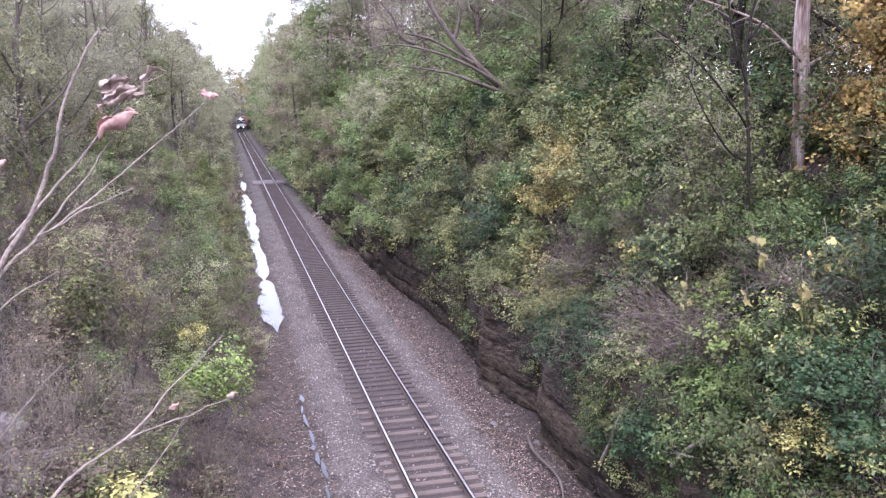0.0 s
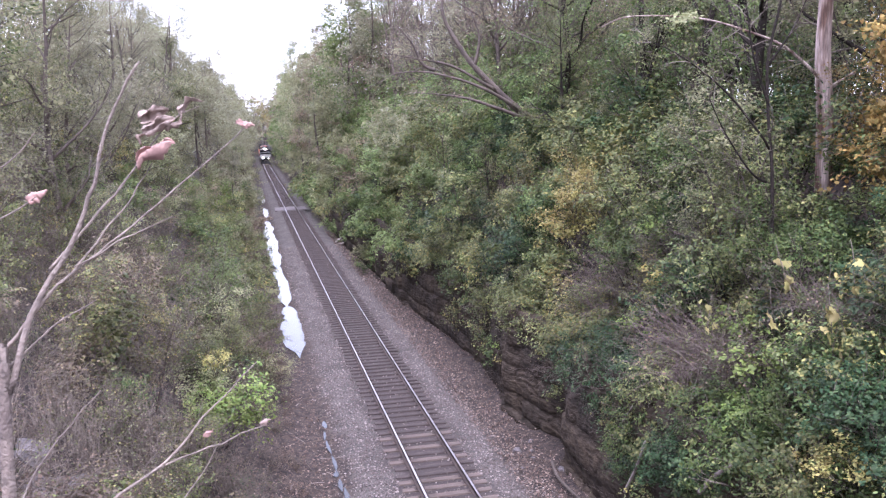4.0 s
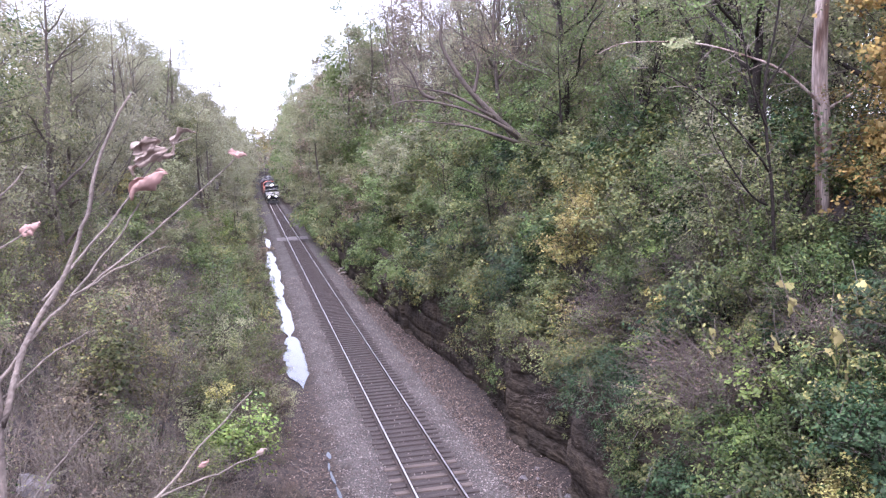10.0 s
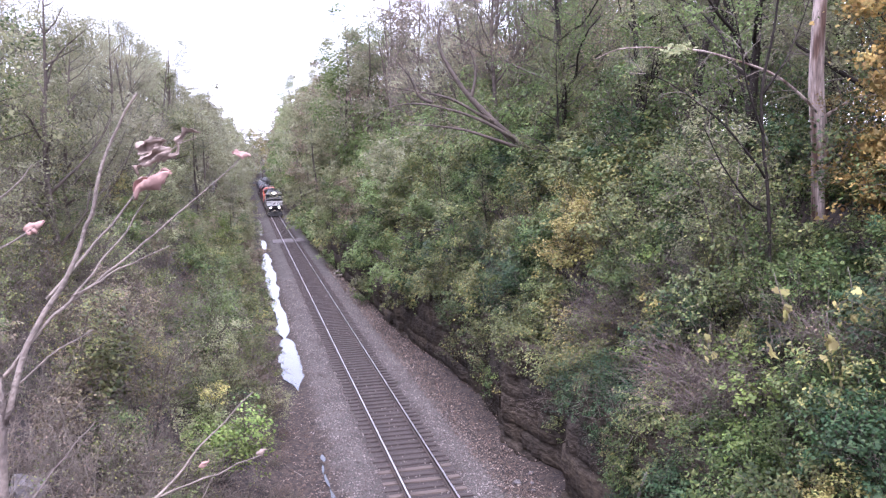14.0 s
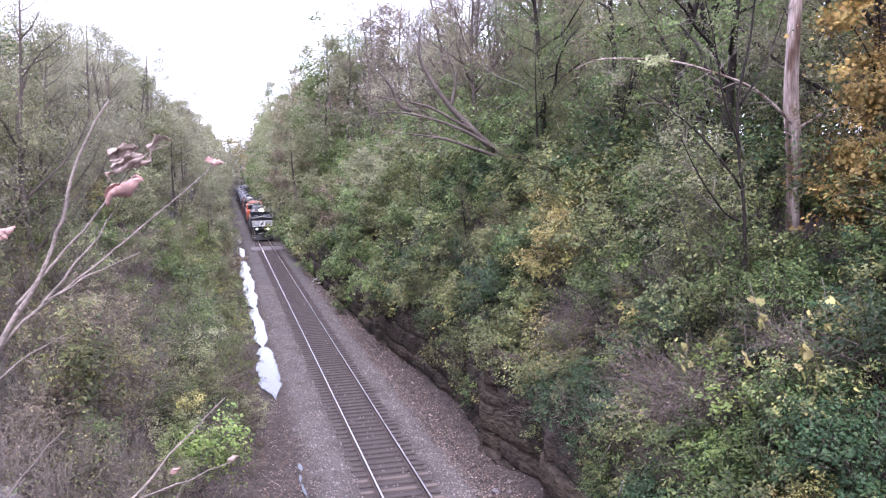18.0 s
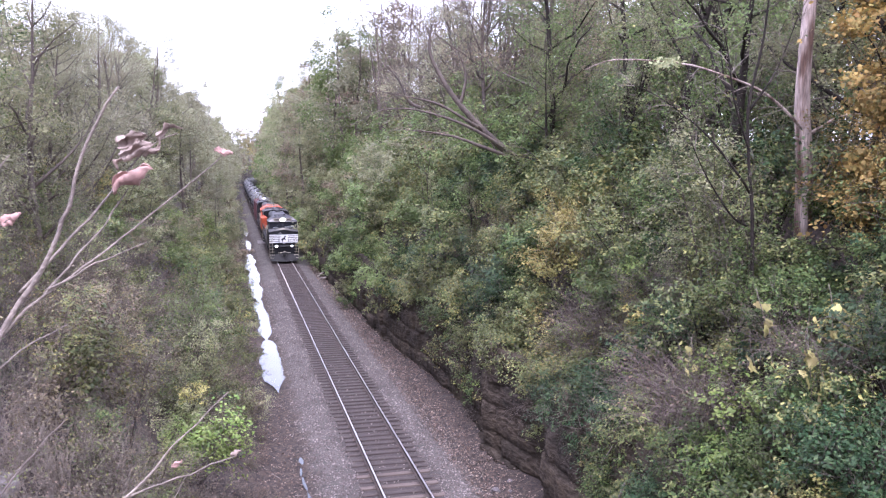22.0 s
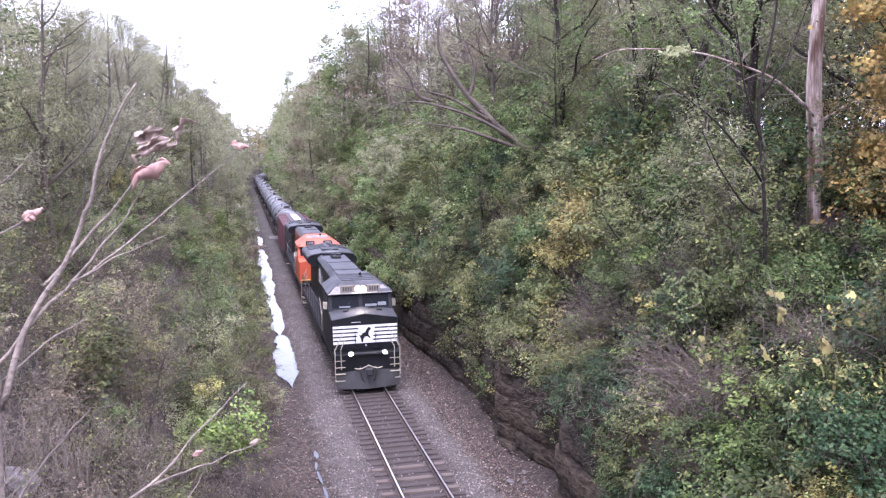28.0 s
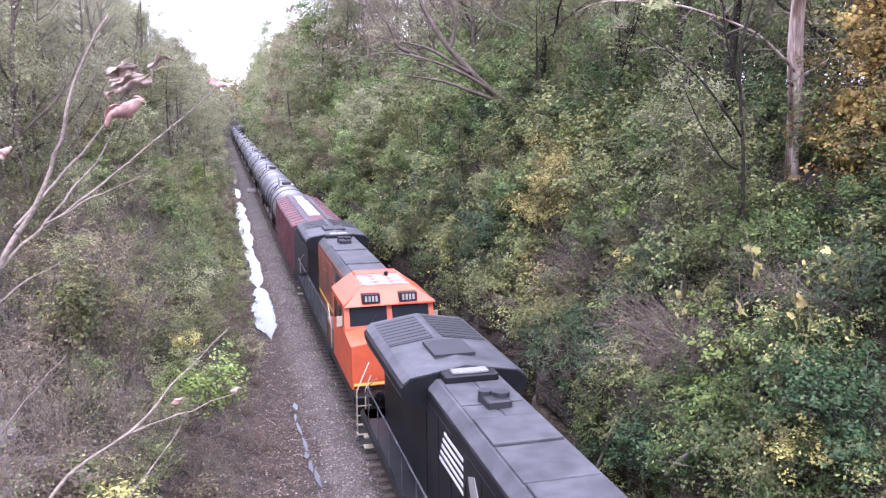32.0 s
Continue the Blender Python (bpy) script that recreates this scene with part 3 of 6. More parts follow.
WATER_Z = -0.522
puddle(40.6, 53, -3.36, 0.56, 1, "still rainwater in the ditch reflecting white sky")
puddle(52, 69, -3.33, 0.36, 2, "narrow rainwater strip in the ditch reflecting sky")
puddle(67, 103, -3.38, 0.48, 3, "long rainwater pool in the trackside ditch")
puddle(107, 120, -3.3, 0.33, 4, "small rainwater pool in the trackside ditch")
puddle(127, 164, -3.3, 0.5, 5, "distant rainwater pool in the trackside ditch")
rr = random.Random(63)
y = 19.5
while y < 31:
    long = rr.uniform(0.4, 1.5)
    puddle(y, y + long, -2.86 - 0.018 * (y - 20) + rr.uniform(-0.08, 0.08), rr.uniform(0.04, 0.085), rr.randrange(10, 90), "thin film of water among ballast stones")
    y += long * rr.uniform(0.6, 1.3)


# ---- plants ----
def wander(r, start, way, length, steps, bend=0.25, lift=0.0, droop=0.0):
    """A limb: a bending line of points."""
    pts, p, w = [Vector(start)], Vector(start), Vector(way).normalized()
    for k in range(steps):
        w = (w + Vector((r.gauss(0, bend), r.gauss(0, bend), r.gauss(0, bend * 0.7) + lift - droop * k / steps)) * 0.5).normalized()
        p = p + w * (length / steps)
        pts.append(p.copy())
    return pts


def along(pts, u):
    k = min(int(u * (len(pts) - 1)), len(pts) - 2)
    f = u * (len(pts) - 1) - k
    return pts[k].lerp(pts[k + 1], f), (pts[k + 1] - pts[k]).normalized()


def branch_off(r, way, spread):
    side = way.orthogonal().normalized()
    side.rotate(Matrix.Rotation(r.uniform(0, 6.283), 3, way))
    return (way * math.cos(spread) + side * math.sin(spread)).normalized()


def skeleton(seed, height, girth, limbs, low=0.3, reach=0.4, subs=5, twigs=3, lean=(0, 0), spread=1.0, stems=1, lift=0.12, twig_len=0.5):
    """Stems, limbs, branches and twigs of a plant, as lines with radii, level by level."""
    r = random.Random(seed)
    level = [[], [], [], []]
    for s in range(stems):
        out = Vector((lean[0], lean[1], 1)) if stems == 1 else Vector((r.gauss(lean[0], 0.42), r.gauss(lean[1], 0.42), 1))
        h = height * (1 if stems == 1 else r.uniform(0.6, 1.0))
        base = Vector((0, 0, -0.25)) if stems == 1 else Vector((r.gauss(0, 0.12), r.gauss(0, 0.12), -0.2))
        steps = 9 if stems == 1 else 5
        trunk = wander(r, base, out, h, steps, 0.10 if stems == 1 else 0.24, 0.05)
        level[0].append((trunk, [girth * (1 - 0.88 * k / steps) for k in range(steps + 1)]))
        for i in range(limbs):
            u = low + (0.97 - low) * (i + r.random()) / limbs
            p, w = along(trunk, u)
            ln = height * reach * (1.15 - 0.75 * u) * r.uniform(0.7, 1.25)
            bends = 6 if stems == 1 else 4
            limb = wander(r, p, branch_off(r, w, spread * r.uniform(0.75, 1.2)), ln, bends, 0.28, lift)
            g = girth * (1 - 0.85 * u) * 0.55
            level[1].append((limb, [g * (1 - 0.8 * k / bends) + 0.004 for k in range(bends + 1)]))
            for j in range(subs):
                q, w2 = along(limb, r.uniform(0.25, 1.0))
                sub = wander(r, q, branch_off(r, w2, r.uniform(0.5, 1.1)), ln * r.uniform(0.25, 0.5), 3, 0.3, lift)
                level[2].append((sub, [g * 0.32 * (1 - 0.7 * k / 3) + 0.003 for k in range(4)]))
                for t in range(twigs):
                    q2, w3 = along(sub, r.uniform(0.2, 1.0))
                    tw = wander(r, q2, branch_off(r, w3, r.uniform(0.4, 1.0)), twig_len * r.uniform(0.5, 1.2), 2, 0.3, lift * 0.5)
                    level[3].append((tw, [g * 0.10 + 0.006, g * 0.07 + 0.005, 0.004]))
    return level


def leaves(name, level, count, size, scatter, seed, mat, shape=0.34, up=0.9, corners=4):
    """A crown: single leaves set about the twigs in flat sprays, each with its own turn and size.
    corners: 3 for leaves far off, 4 for small ones, 6 for pointed oval ones, 9 for lobed ones."""
    r = np.random.default_rng(seed)
    lines = [np.array([tuple(p) for p in pts]) for pts, _ in level[3] + level[2]]
    pick = r.integers(0, len(lines), count)
    u = r.random(count) ** 0.8
    anchor = np.array([lines[k][0] * (1 - t) + lines[k][-1] * t for k, t in zip(pick, u)])
    p = anchor + r.normal(0, scatter, (count, 3)) * (1, 1, 0.5)
    centre = p.mean(0)
    outward = p - centre
    outward /= np.linalg.norm(outward, axis=1, keepdims=True) + 1e-6
    n = outward * 0.45 + (0, 0, up) + r.normal(0, 0.45, (count, 3))
    n /= np.linalg.norm(n, axis=1, keepdims=True)
    d = np.cross(n, r.normal(0, 1, (count, 3)))
    d /= np.linalg.norm(d, axis=1, keepdims=True) + 1e-6
    w = np.cross(n, d)
    s = (size * r.uniform(0.55, 1.35, count))[:, None]
    rim = LEAF_RIMS[corners]
    v = np.stack([p + d * s * a + w * s * shape * b - n * s * (0.08 * abs(b) + 0.1 * max(0.0, a)) for a, b in rim], 1)
    k = len(rim)
    if k < 9:
        return sheet(name, v.reshape(-1, 3), np.arange(k * count).reshape(-1, k), mat)
    fan = np.array([(0, i, i + 1) for i in range(1, k - 1)])
    return sheet(name, v.reshape(-1, 3), (fan[None] + k * np.arange(count)[:, None, None]).reshape(-1, 3), mat)


# outlines of leaves: along and across
LEAF_RIMS = {3: [(-0.5, 0.6), (0.5, 0.0), (-0.3, -1.0)],
             4: [(-0.5, 0), (-0.06, 1), (0.5, 0), (-0.06, -1)],
             6: [(-0.5, 0), (-0.22, 0.85), (0.15, 0.8), (0.55, 0), (0.15, -0.8), (-0.22, -0.85)],
             9: [(-0.45, 0), (-0.30, 0.75), (-0.02, 1.15), (0.06, 0.5), (0.28, 0.62), (0.58, 0), (0.28, -0.62), (0.06, -0.5), (-0.02, -1.15), (-0.30, -0.75)]}


def wood(level, which, sides):
    s = Shape()
    for k, n in zip(which, sides):
        for pts, rad in level[k]:
            s.tube(pts, rad, n)
    return s


def sheet_of(shape, name, mat):
    me = bpy.data.meshes.new(name)
    me.from_pydata(shape.v, [], shape.f)
    me.materials.append(mat)
    me.shade_smooth()
    return me


def make_plant(name, level, crown_mesh, bark, twig_mat, trunk_levels=(0, 1), sides=(8, 5), twig_levels=(2, 3), twig_sides=(3, 3)):
    """The first of its kind: a trunk with its limbs, twigs and a crown of leaves, set aside as a pattern."""
    ob = new(name)
    stem = part("trunk" if len(level[0]) == 1 else "stem", sheet_of(wood(level, trunk_levels, sides), "trunk", bark), None, ob)
    if len(level[0]) > 1:
        tagged(stem, kind="stuff")
    if twig_levels:
        tagged(part("twig_mass", sheet_of(wood(level, twig_levels, twig_sides), "twig_mass", twig_mat), None, ob), kind="stuff")
    if crown_mesh is not None:
        part("crown", crown_mesh, None, ob)
    return ob


PATTERNS = {}
FAR, FILL = [], []


def pattern(kind, ob):
    PATTERNS.setdefault(kind, []).append(ob)


def shed_patterns():
    for obs in PATTERNS.values():
        for ob in obs:
            for o in (*ob.children_recursive, ob):
                bpy.data.objects.remove(o)


for k in range(3):
    lv = skeleton(30 + k, 14, 0.20, 16, 0.10, 0.32, 5, 3, twig_len=0.9)
    pattern("tree", make_plant("tree", lv, leaves("crown", lv, 17000, 0.105, 0.33, k, LEAF["green"], shape=0.36, corners=3), BARK, TWIG, twig_levels=(2,), twig_sides=(3,)))
for k in range(2):
    lv = skeleton(40 + k, 13, 0.17, 15, 0.12, 0.32, 6, 4, twig_len=0.8)
    pattern("near_tree", make_plant("tree", lv, leaves("crown", lv, 11500, 0.085, 0.17, 20 + k, LEAF["green"]), BARK_DARK, TWIG))
for k in range(2):
    lv = skeleton(50 + k, 14, 0.16, 14, 0.2, 0.34, 6, 6, twig_len=1.1, lift=0.16)
    pattern("thin_tree", make_plant("tree", lv, leaves("crown", lv, 5200, 0.095, 0.28, 40 + k, LEAF["russet"], corners=3), BARK, TWIG))
for k in range(2):
    lv = skeleton(60 + k, 14, 0.2, 13, 0.06, 0.32, 4, 1, twig_len=1.0)
    pattern("far_tree", make_plant("tree", lv, leaves("crown", lv, 5000, 0.235, 0.40, 60 + k, LEAF["green"], shape=0.38, corners=3), BARK, TWIG, (0,), (5,), twig_levels=()))
    pattern("very_far_tree", make_plant("tree", lv, leaves("crown", lv, 1100, 0.58, 0.5, 64 + k, LEAF["green"], shape=0.38, corners=3), BARK, TWIG, (0,), (4,), twig_levels=()))
for k in range(4):
    lv = skeleton(70 + k, 2.7, 0.022, 7, 0.15, 0.42, 4, 3, stems=5, spread=0.9, twig_len=0.3)
    pattern("shrub", make_plant("shrub", lv, leaves("crown", lv, 2300, 0.10, 0.10, 80 + k, LEAF["green"], shape=0.36), BARK_DARK, TWIG, (0,), (4,), (1,), (3,)))
    lv = skeleton(71 + k, 2.7, 0.020, 8, 0.12, 0.42, 4, 3, stems=6, spread=0.9, twig_len=0.3)
    pattern("shrub_near", make_plant("shrub", lv, leaves("crown", lv, 2300, 0.088, 0.075, 280 + k, LEAF["green"], shape=0.27, corners=6), BARK_DARK, TWIG, (0,), (4,), (1,), (3,)))
    lv = skeleton(75 + k, 2.7, 0.022, 6, 0.15, 0.42, 3, 2, stems=4, spread=0.9, twig_len=0.3)
    pattern("shrub_distant", make_plant("shrub", lv, leaves("crown", lv, 480, 0.26, 0.18, 380 + k, LEAF["green"], shape=0.38, corners=3), BARK_DARK, TWIG, (0,), (3,), (), ()))
    pattern("shrub_far", make_plant("shrub", lv, leaves("crown", lv, 1600, 0.15, 0.14, 180 + k, LEAF["green"], shape=0.38, corners=3), BARK_DARK, TWIG, (0,), (3,), (), ()))
for k in range(3):
    lv = skeleton(170 + k, 2.7, 0.026, 6, 0.15, 0.42, 3, 2, stems=4, spread=0.9, twig_len=0.4)
    pattern("shrub_small", make_plant("shrub", lv, leaves("crown", lv, 720, 0.165, 0.15, 480 + k, LEAF["green"], shape=0.32, corners=6), BARK_DARK, TWIG, (0,), (4,), (1,), (3,)))
    lv = skeleton(190 + k, 5.0, 0.04, 9, 0.15, 0.34, 3, 2, stems=2, twig_len=0.8)
    pattern("sapling_small", make_plant("sapling", lv, leaves("crown", lv, 850, 0.20, 0.24, 580 + k, LEAF["olive"], shape=0.36, corners=6), BARK, TWIG, (0, 1), (4, 3), (2,), (3,)))
for k in range(3):
    lv = skeleton(90 + k, 5.0, 0.035, 11, 0.2, 0.32, 4, 3, stems=2, twig_len=0.45)
    pattern("sapling", make_plant("sapling", lv, leaves("crown", lv, 2500, 0.08, 0.10, 100 + k, LEAF["olive"], shape=0.3), BARK, TWIG, (0, 1), (4, 3), (2,), (3,)))
    lv = skeleton(95 + k, 5.0, 0.035, 9, 0.2, 0.32, 3, 2, stems=2, twig_len=0.45)
    pattern("sapling_far", make_plant("sapling", lv, leaves("crown", lv, 1800, 0.13, 0.15, 200 + k, LEAF["olive"], shape=0.36, corners=3), BARK, TWIG, (0, 1), (4, 3), (), ()))
for k in range(3):
    lv = skeleton(310 + k, 3.4, 0.018, 8, 0.12, 0.36, 4, 1, stems=4, spread=0.7, lift=0.12, twig_len=0.45)
    pattern("brush", make_plant("brushwood", lv, leaves("crown", lv, 300, 0.07, 0.10, 320 + k, LEAF["dry"], shape=0.3), TWIG, TWIG, (0, 1), (4, 3), (2, 3), (3, 3)))
for k in range(2):
    lv = skeleton(110 + k, 1.9, 0.012, 5, 0.15, 0.5, 3, 2, stems=8, spread=0.9, lift=-0.02, twig_len=0.35)
    pattern("bramble", make_plant("bramble", lv, leaves("crown", lv, 420, 0.07, 0.12, 120 + k, LEAF["dry"]), STEM_PURPLE, STEM_PURPLE, (0, 1), (3, 3), (2,), (3,)))

def tangle(seed, canes):
    """Long bare canes arching over one another."""
    r = random.Random(seed)
    lv = [[], [], [], []]
    for k in range(canes):
        a = r.uniform(0, 6.283)
        lv[0].append((wander(r, (r.gauss(0, 0.35), r.gauss(0, 0.35), -0.1), (math.cos(a), math.sin(a), r.uniform(0.5, 1.4)), r.uniform(1.2, 2.6), 5, 0.3, 0.0, 0.9), [0.009 - 0.0012 * i for i in range(6)]))
        p, w = along(lv[0][-1][0], r.uniform(0.3, 0.9))
        lv[3].append((wander(r, p, branch_off(r, w, 0.7), r.uniform(0.4, 0.9), 2, 0.3), [0.005, 0.004, 0.003]))
    return lv


for k in range(2):
    lv = tangle(140 + k, 80)
    pattern("tangle", make_plant("bramble", lv, leaves("crown", lv, 110, 0.08, 0.1, 150 + k, LEAF["dry"]), STEM_PURPLE, STEM_PURPLE, (0,), (3,), (3,), (3,)))

LABELS = {
    "green": "full green leaves", "deep": "dense dark green leaves", "olive": "olive leaves turning yellow", "pale": "pale haze-toned green leaves", "fresh": "fresh light green leaves",
    "lime": "bright lime green leaves", "amber": "broad amber autumn leaves", "dusty": "haze-toned grey-green leaves", "tan": "small tan leaves", "yellow": "clear yellow autumn leaves", "gold": "golden autumn leaves", "mixed": "mixed green and yellow leaves",
    "russet": "sparse purplish brown leaves", "dry": "withered brown leaves",
}
NAMES = {"tree": ("tree", "tall tree with {} above the cutting"), "near_tree": ("tree", "slender tree with {} above rock"),
         "thin_tree": ("tree", "half-bare tree with {}"), "far_tree": ("tree", "distant tree with {}"),
         "shrub": ("shrub", "shrub with {} on a bank"), "sapling": ("sapling", "thin sapling with {} on a bank"),
         "brush": ("brushwood", "thin twiggy brushwood with {}"),
         "tangle": ("bramble", "arching mass of bare canes with {}"),
         "bramble": ("bramble", "bare bramble tangle with {}")}
place_rng = random.Random(99)


CLEAR = [(5.7, 18.0, 1.0, "all"), (5.2, 23.6, 0.6, "all"), (6.6, 29.2, 2.0, "all"), (5.9, 26.3, 1.8, "tall"), (5.8, 37, 5.0, "tall"), (8.4, 17.2, 1.8, "tall"), (6.6, 16.8, 1.8, "tall"), (8.2, 15.2, 1.7, "tall"), (9.8, 16.6, 1.8, "tall"), (7.0, 13.2, 1.5, "tall"),
         (9.0, 18.5, 1.5, "tall"), (10.5, 38, 3.5, "tall"), (7.0, 23.4, 1.2, "all"), (-6.8, 25.6, 1.7, "all"), (-6.3, 23.2, 1.0, "all"), (-7.6, 15.2, 1.1, "all")]

LOW = [(9.2, 19.0, 0.9, 9.6), (8.5, 17.9, 0.9, 9.6), (7.8, 17.0, 0.9, 9.7), (7.0, 16.0, 0.8, 9.8), (6.2, 14.9, 0.7, 9.9), (5.4, 13.8, 0.7, 10.0), (8.0, 15.2, 1.3, 9.4), (8.9, 16.0, 1.3, 9.6), (7.0, 14.0, 1.0, 9.5), (6.2, 12.6, 1.0, 9.5), (10.2, 16.4, 1.0, 10.0)]


def plant(kind, x, y, color, size=1.0, variant=None, lean=(0, 0), sink=0.0, z=None, stretch=1.0, chosen=False, joined=False):
    """One plant of a kind. Those set out by chance keep clear of the chosen ones."""
    top = float(ground_z(x, y)) + {"shrub": 2.6, "brush": 3.0, "tangle": 1.5, "bramble": 1.6, "sapling": 5.0}.get(kind, 14) * size
    for cx, cy, cr, height in () if chosen else LOW:
        if top > height and math.hypot(x - cx, y - cy) < cr:
            return None
    for cx, cy, cr, what in () if chosen else CLEAR:
        if (what == "all" or kind in ("sapling", "near_tree", "thin_tree")) and math.hypot(x - cx, y - cy) < cr:
            return None
    distant = kind + "_far" if y > 42 or abs(x) > 24 else kind
    # beyond 48 m most dark greens turn lighter, standing in for haze
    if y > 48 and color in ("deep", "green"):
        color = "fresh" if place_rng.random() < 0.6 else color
    if kind == "shrub" and y < 27:
        distant = "shrub_near"
    if size < 0.62 and y < 42 and kind in ("shrub", "sapling"):
        distant = kind + "_small"
    if kind == "tree" and (x > 18.5 or x < -20.5):
        distant = "far_tree"
    if kind == "far_tree" and (y > 122 or x > 19) or kind in ("shrub", "brush") and y > 46 or distant == "far_tree" and kind == "tree":
        far_kind = ("very_far_tree" if y > 210 else "far_tree") if kind not in ("shrub", "brush") else "shrub_distant" if y > 100 else "shrub_far"
        FAR.append((far_kind, place_rng.randrange(2), pose(x, y, float(ground_z(x, y)) if z is None else z, lean[0], lean[1], place_rng.uniform(0, 360)) @ Matrix.Scale(size, 4), color))
        return None
    obs = PATTERNS.get(distant, PATTERNS[kind])
    src = obs[place_rng.randrange(len(obs)) if variant is None else variant]
    turn = place_rng.uniform(0, 360)
    m = pose(x, y, float(ground_z(x, y)) - sink if z is None else z, lean[0], lean[1], 0) @ pose(0, 0, 0, 0, 0, turn) @ Matrix.Diagonal((size, size, size * stretch, 1))
    if joined:
        FILL.append((src, m, color))
        return None
    ob = copy_thing(src, m)
    for o in ob.children:
        if o.name.startswith("crown"):
            o.material_slots[0].link = "OBJECT"
            o.material_slots[0].material = LEAF[color]
    name, text = NAMES[kind]
    return tagged(ob, text.format(LABELS[color]), name, name + "s of the cutting")


def weighted(r, table):
    return r.choices([c for c, _ in table], [w for _, w in table])[0]


def plant_right_bank():
    r = random.Random(1)
    near = [("deep", 4), ("green", 6), ("mixed", 4), ("olive", 3), ("olive", 1.5), ("yellow", 0.15)]
    # shrubs covering the slope above the rock
    for row, (x, h) in enumerate([(5.65, 0.75), (6.3, 0.9), (7.0, 1.0), (7.9, 1.1), (8.9, 1.15), (10.0, 1.3)]):
        y = 11.0 + row * 0.3
        while y < 70:
            xx = x + r.uniform(-0.4, 0.4) - float(np.interp(y, [40, 80], [0, 1.1]))
            plant("shrub", xx, y, weighted(r, near), r.uniform(0.75, 1.25) * h, sink=0.15, lean=(0, -14 if row < 3 else 0))
            y += r.uniform(1.35, 2.0) * (1 + max(0, y - 35) / 50)
    # growth hanging down over the rock near the bridge
    for k in range(34):
        y = r.uniform(9, 20)
        z = r.uniform(0.6, 3.2)
        plant(weighted(r, [("shrub", 3), ("tangle", 1), ("bramble", 1)]), 4.85 + 0.12 * z + r.uniform(-0.1, 0.3), y, weighted(r, near[:4]), r.uniform(0.4, 0.7), z=z, lean=(0, -40))
    for k in range(5):
        y = r.uniform(21, 34)
        plant(weighted(r, [("tangle", 1), ("bramble", 2)]), 5.2 + r.uniform(0, 0.4), y, "dry", r.uniform(0.4, 0.6), z=r.uniform(1.9, 2.8), lean=(0, -50))
    for k in range(70):
        y = r.uniform(9, 44)
        plant(weighted(r, [("bramble", 2), ("tangle", 2), ("brush", 1)]), r.uniform(5.0, 8.0), y, weighted(r, [("mixed", 2), ("dry", 2), ("olive", 2), ("green", 2)]), r.uniform(0.5, 0.9), lean=(0, -20), chosen=True)
    y = 9.0
    while y < 27:
        plant("shrub", 5.2 + r.uniform(-0.2, 0.3), y, weighted(r, near), r.uniform(0.5, 0.75), z=r.uniform(1.5, 2.7), lean=(0, -35))
        plant("tangle", 5.1 + r.uniform(-0.2, 0.3), y + 0.5, "dry", r.uniform(0.5, 0.7), z=r.uniform(1.6, 2.7), lean=(0, -40), chosen=True)
        y += r.uniform(0.9, 1.5)
    # overhang along the lip of the rock
    y = 12.0
    while y < 130:
        plant("shrub", float(wall_x(y)) + 0.75 + float(np.interp(y, [18, 22, 48, 60], [0, 0.2, 0.2, 0])) + r.uniform(-0.2, 0.4), y, weighted(r, near[:4]), r.uniform(0.7, 0.95) * (1 + y / 170), z=2.7 + r.uniform(-0.3, 0.4) + float(np.interp(y, [18, 22, 48, 60], [0, 0.2, 0.2, 0])) - float(np.interp(y, [40, 90], [0, 1.3])), lean=(0, -25))
        y += r.uniform(0.9, 1.5) * (1 + y / 90)
    # saplings and small trees on the slope
    for k in range(46):
        y = r.uniform(15, 95)
        # from 42 m on, lighter leaf colours imitate haze
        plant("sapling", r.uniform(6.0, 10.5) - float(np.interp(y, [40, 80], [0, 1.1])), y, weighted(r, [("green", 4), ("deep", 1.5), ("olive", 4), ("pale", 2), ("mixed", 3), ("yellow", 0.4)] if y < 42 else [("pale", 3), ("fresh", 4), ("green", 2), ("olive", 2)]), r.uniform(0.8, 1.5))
    # understorey and woodland on the rim
    y = 12.0
    while y < 100:
        for x0 in (11.5, 14.5, 18):
            plant("sapling", x0 + r.uniform(-1, 1), y + r.uniform(-1, 1), weighted(r, [("green", 3), ("fresh", 6), ("pale", 2), ("deep", 1), ("olive", 3), ("mixed", 1)]), r.uniform(1.2, 1.9))
        y += r.uniform(3.2, 4.6)
    y = 12.0
    while y < 112:
        for x0 in (11, 15, 20, 24, 29):
            c = weighted(r, [("green", 1.5), ("fresh", 7), ("pale", 4), ("dusty", 2), ("olive", 2), ("russet", 2), ("mixed", 1)])
            kind = "near_tree" if y < 46 and x0 < 16 else "tree"
            if 46 < y < 88 and x0 < 18:
                kind, c = ("thin_tree", "russet") if r.random() < 0.85 else (kind, c)
            plant(kind, x0 + r.uniform(-1.5, 1.5), y + r.uniform(-1.5, 1.5), c, r.uniform(0.95, 1.25))
        y += r.uniform(4.0, 5.6)
    for k in range(90):
        plant("far_tree", r.uniform(19.5, 34), r.uniform(14, 84), weighted(r, [("green", 3), ("olive", 3), ("russet", 2), ("deep", 2), ("fresh", 2)]), r.uniform(0.32, 0.6))
    y = 6.0
    while y < 110:
        plant("far_tree", 36 + r.uniform(-3, 3), y, weighted(r, [("green", 4), ("deep", 3), ("olive", 3)]), r.uniform(1.2, 1.5))
        y += r.uniform(3.5, 5)
    # woodland closing in along the far line
    y = 92.0
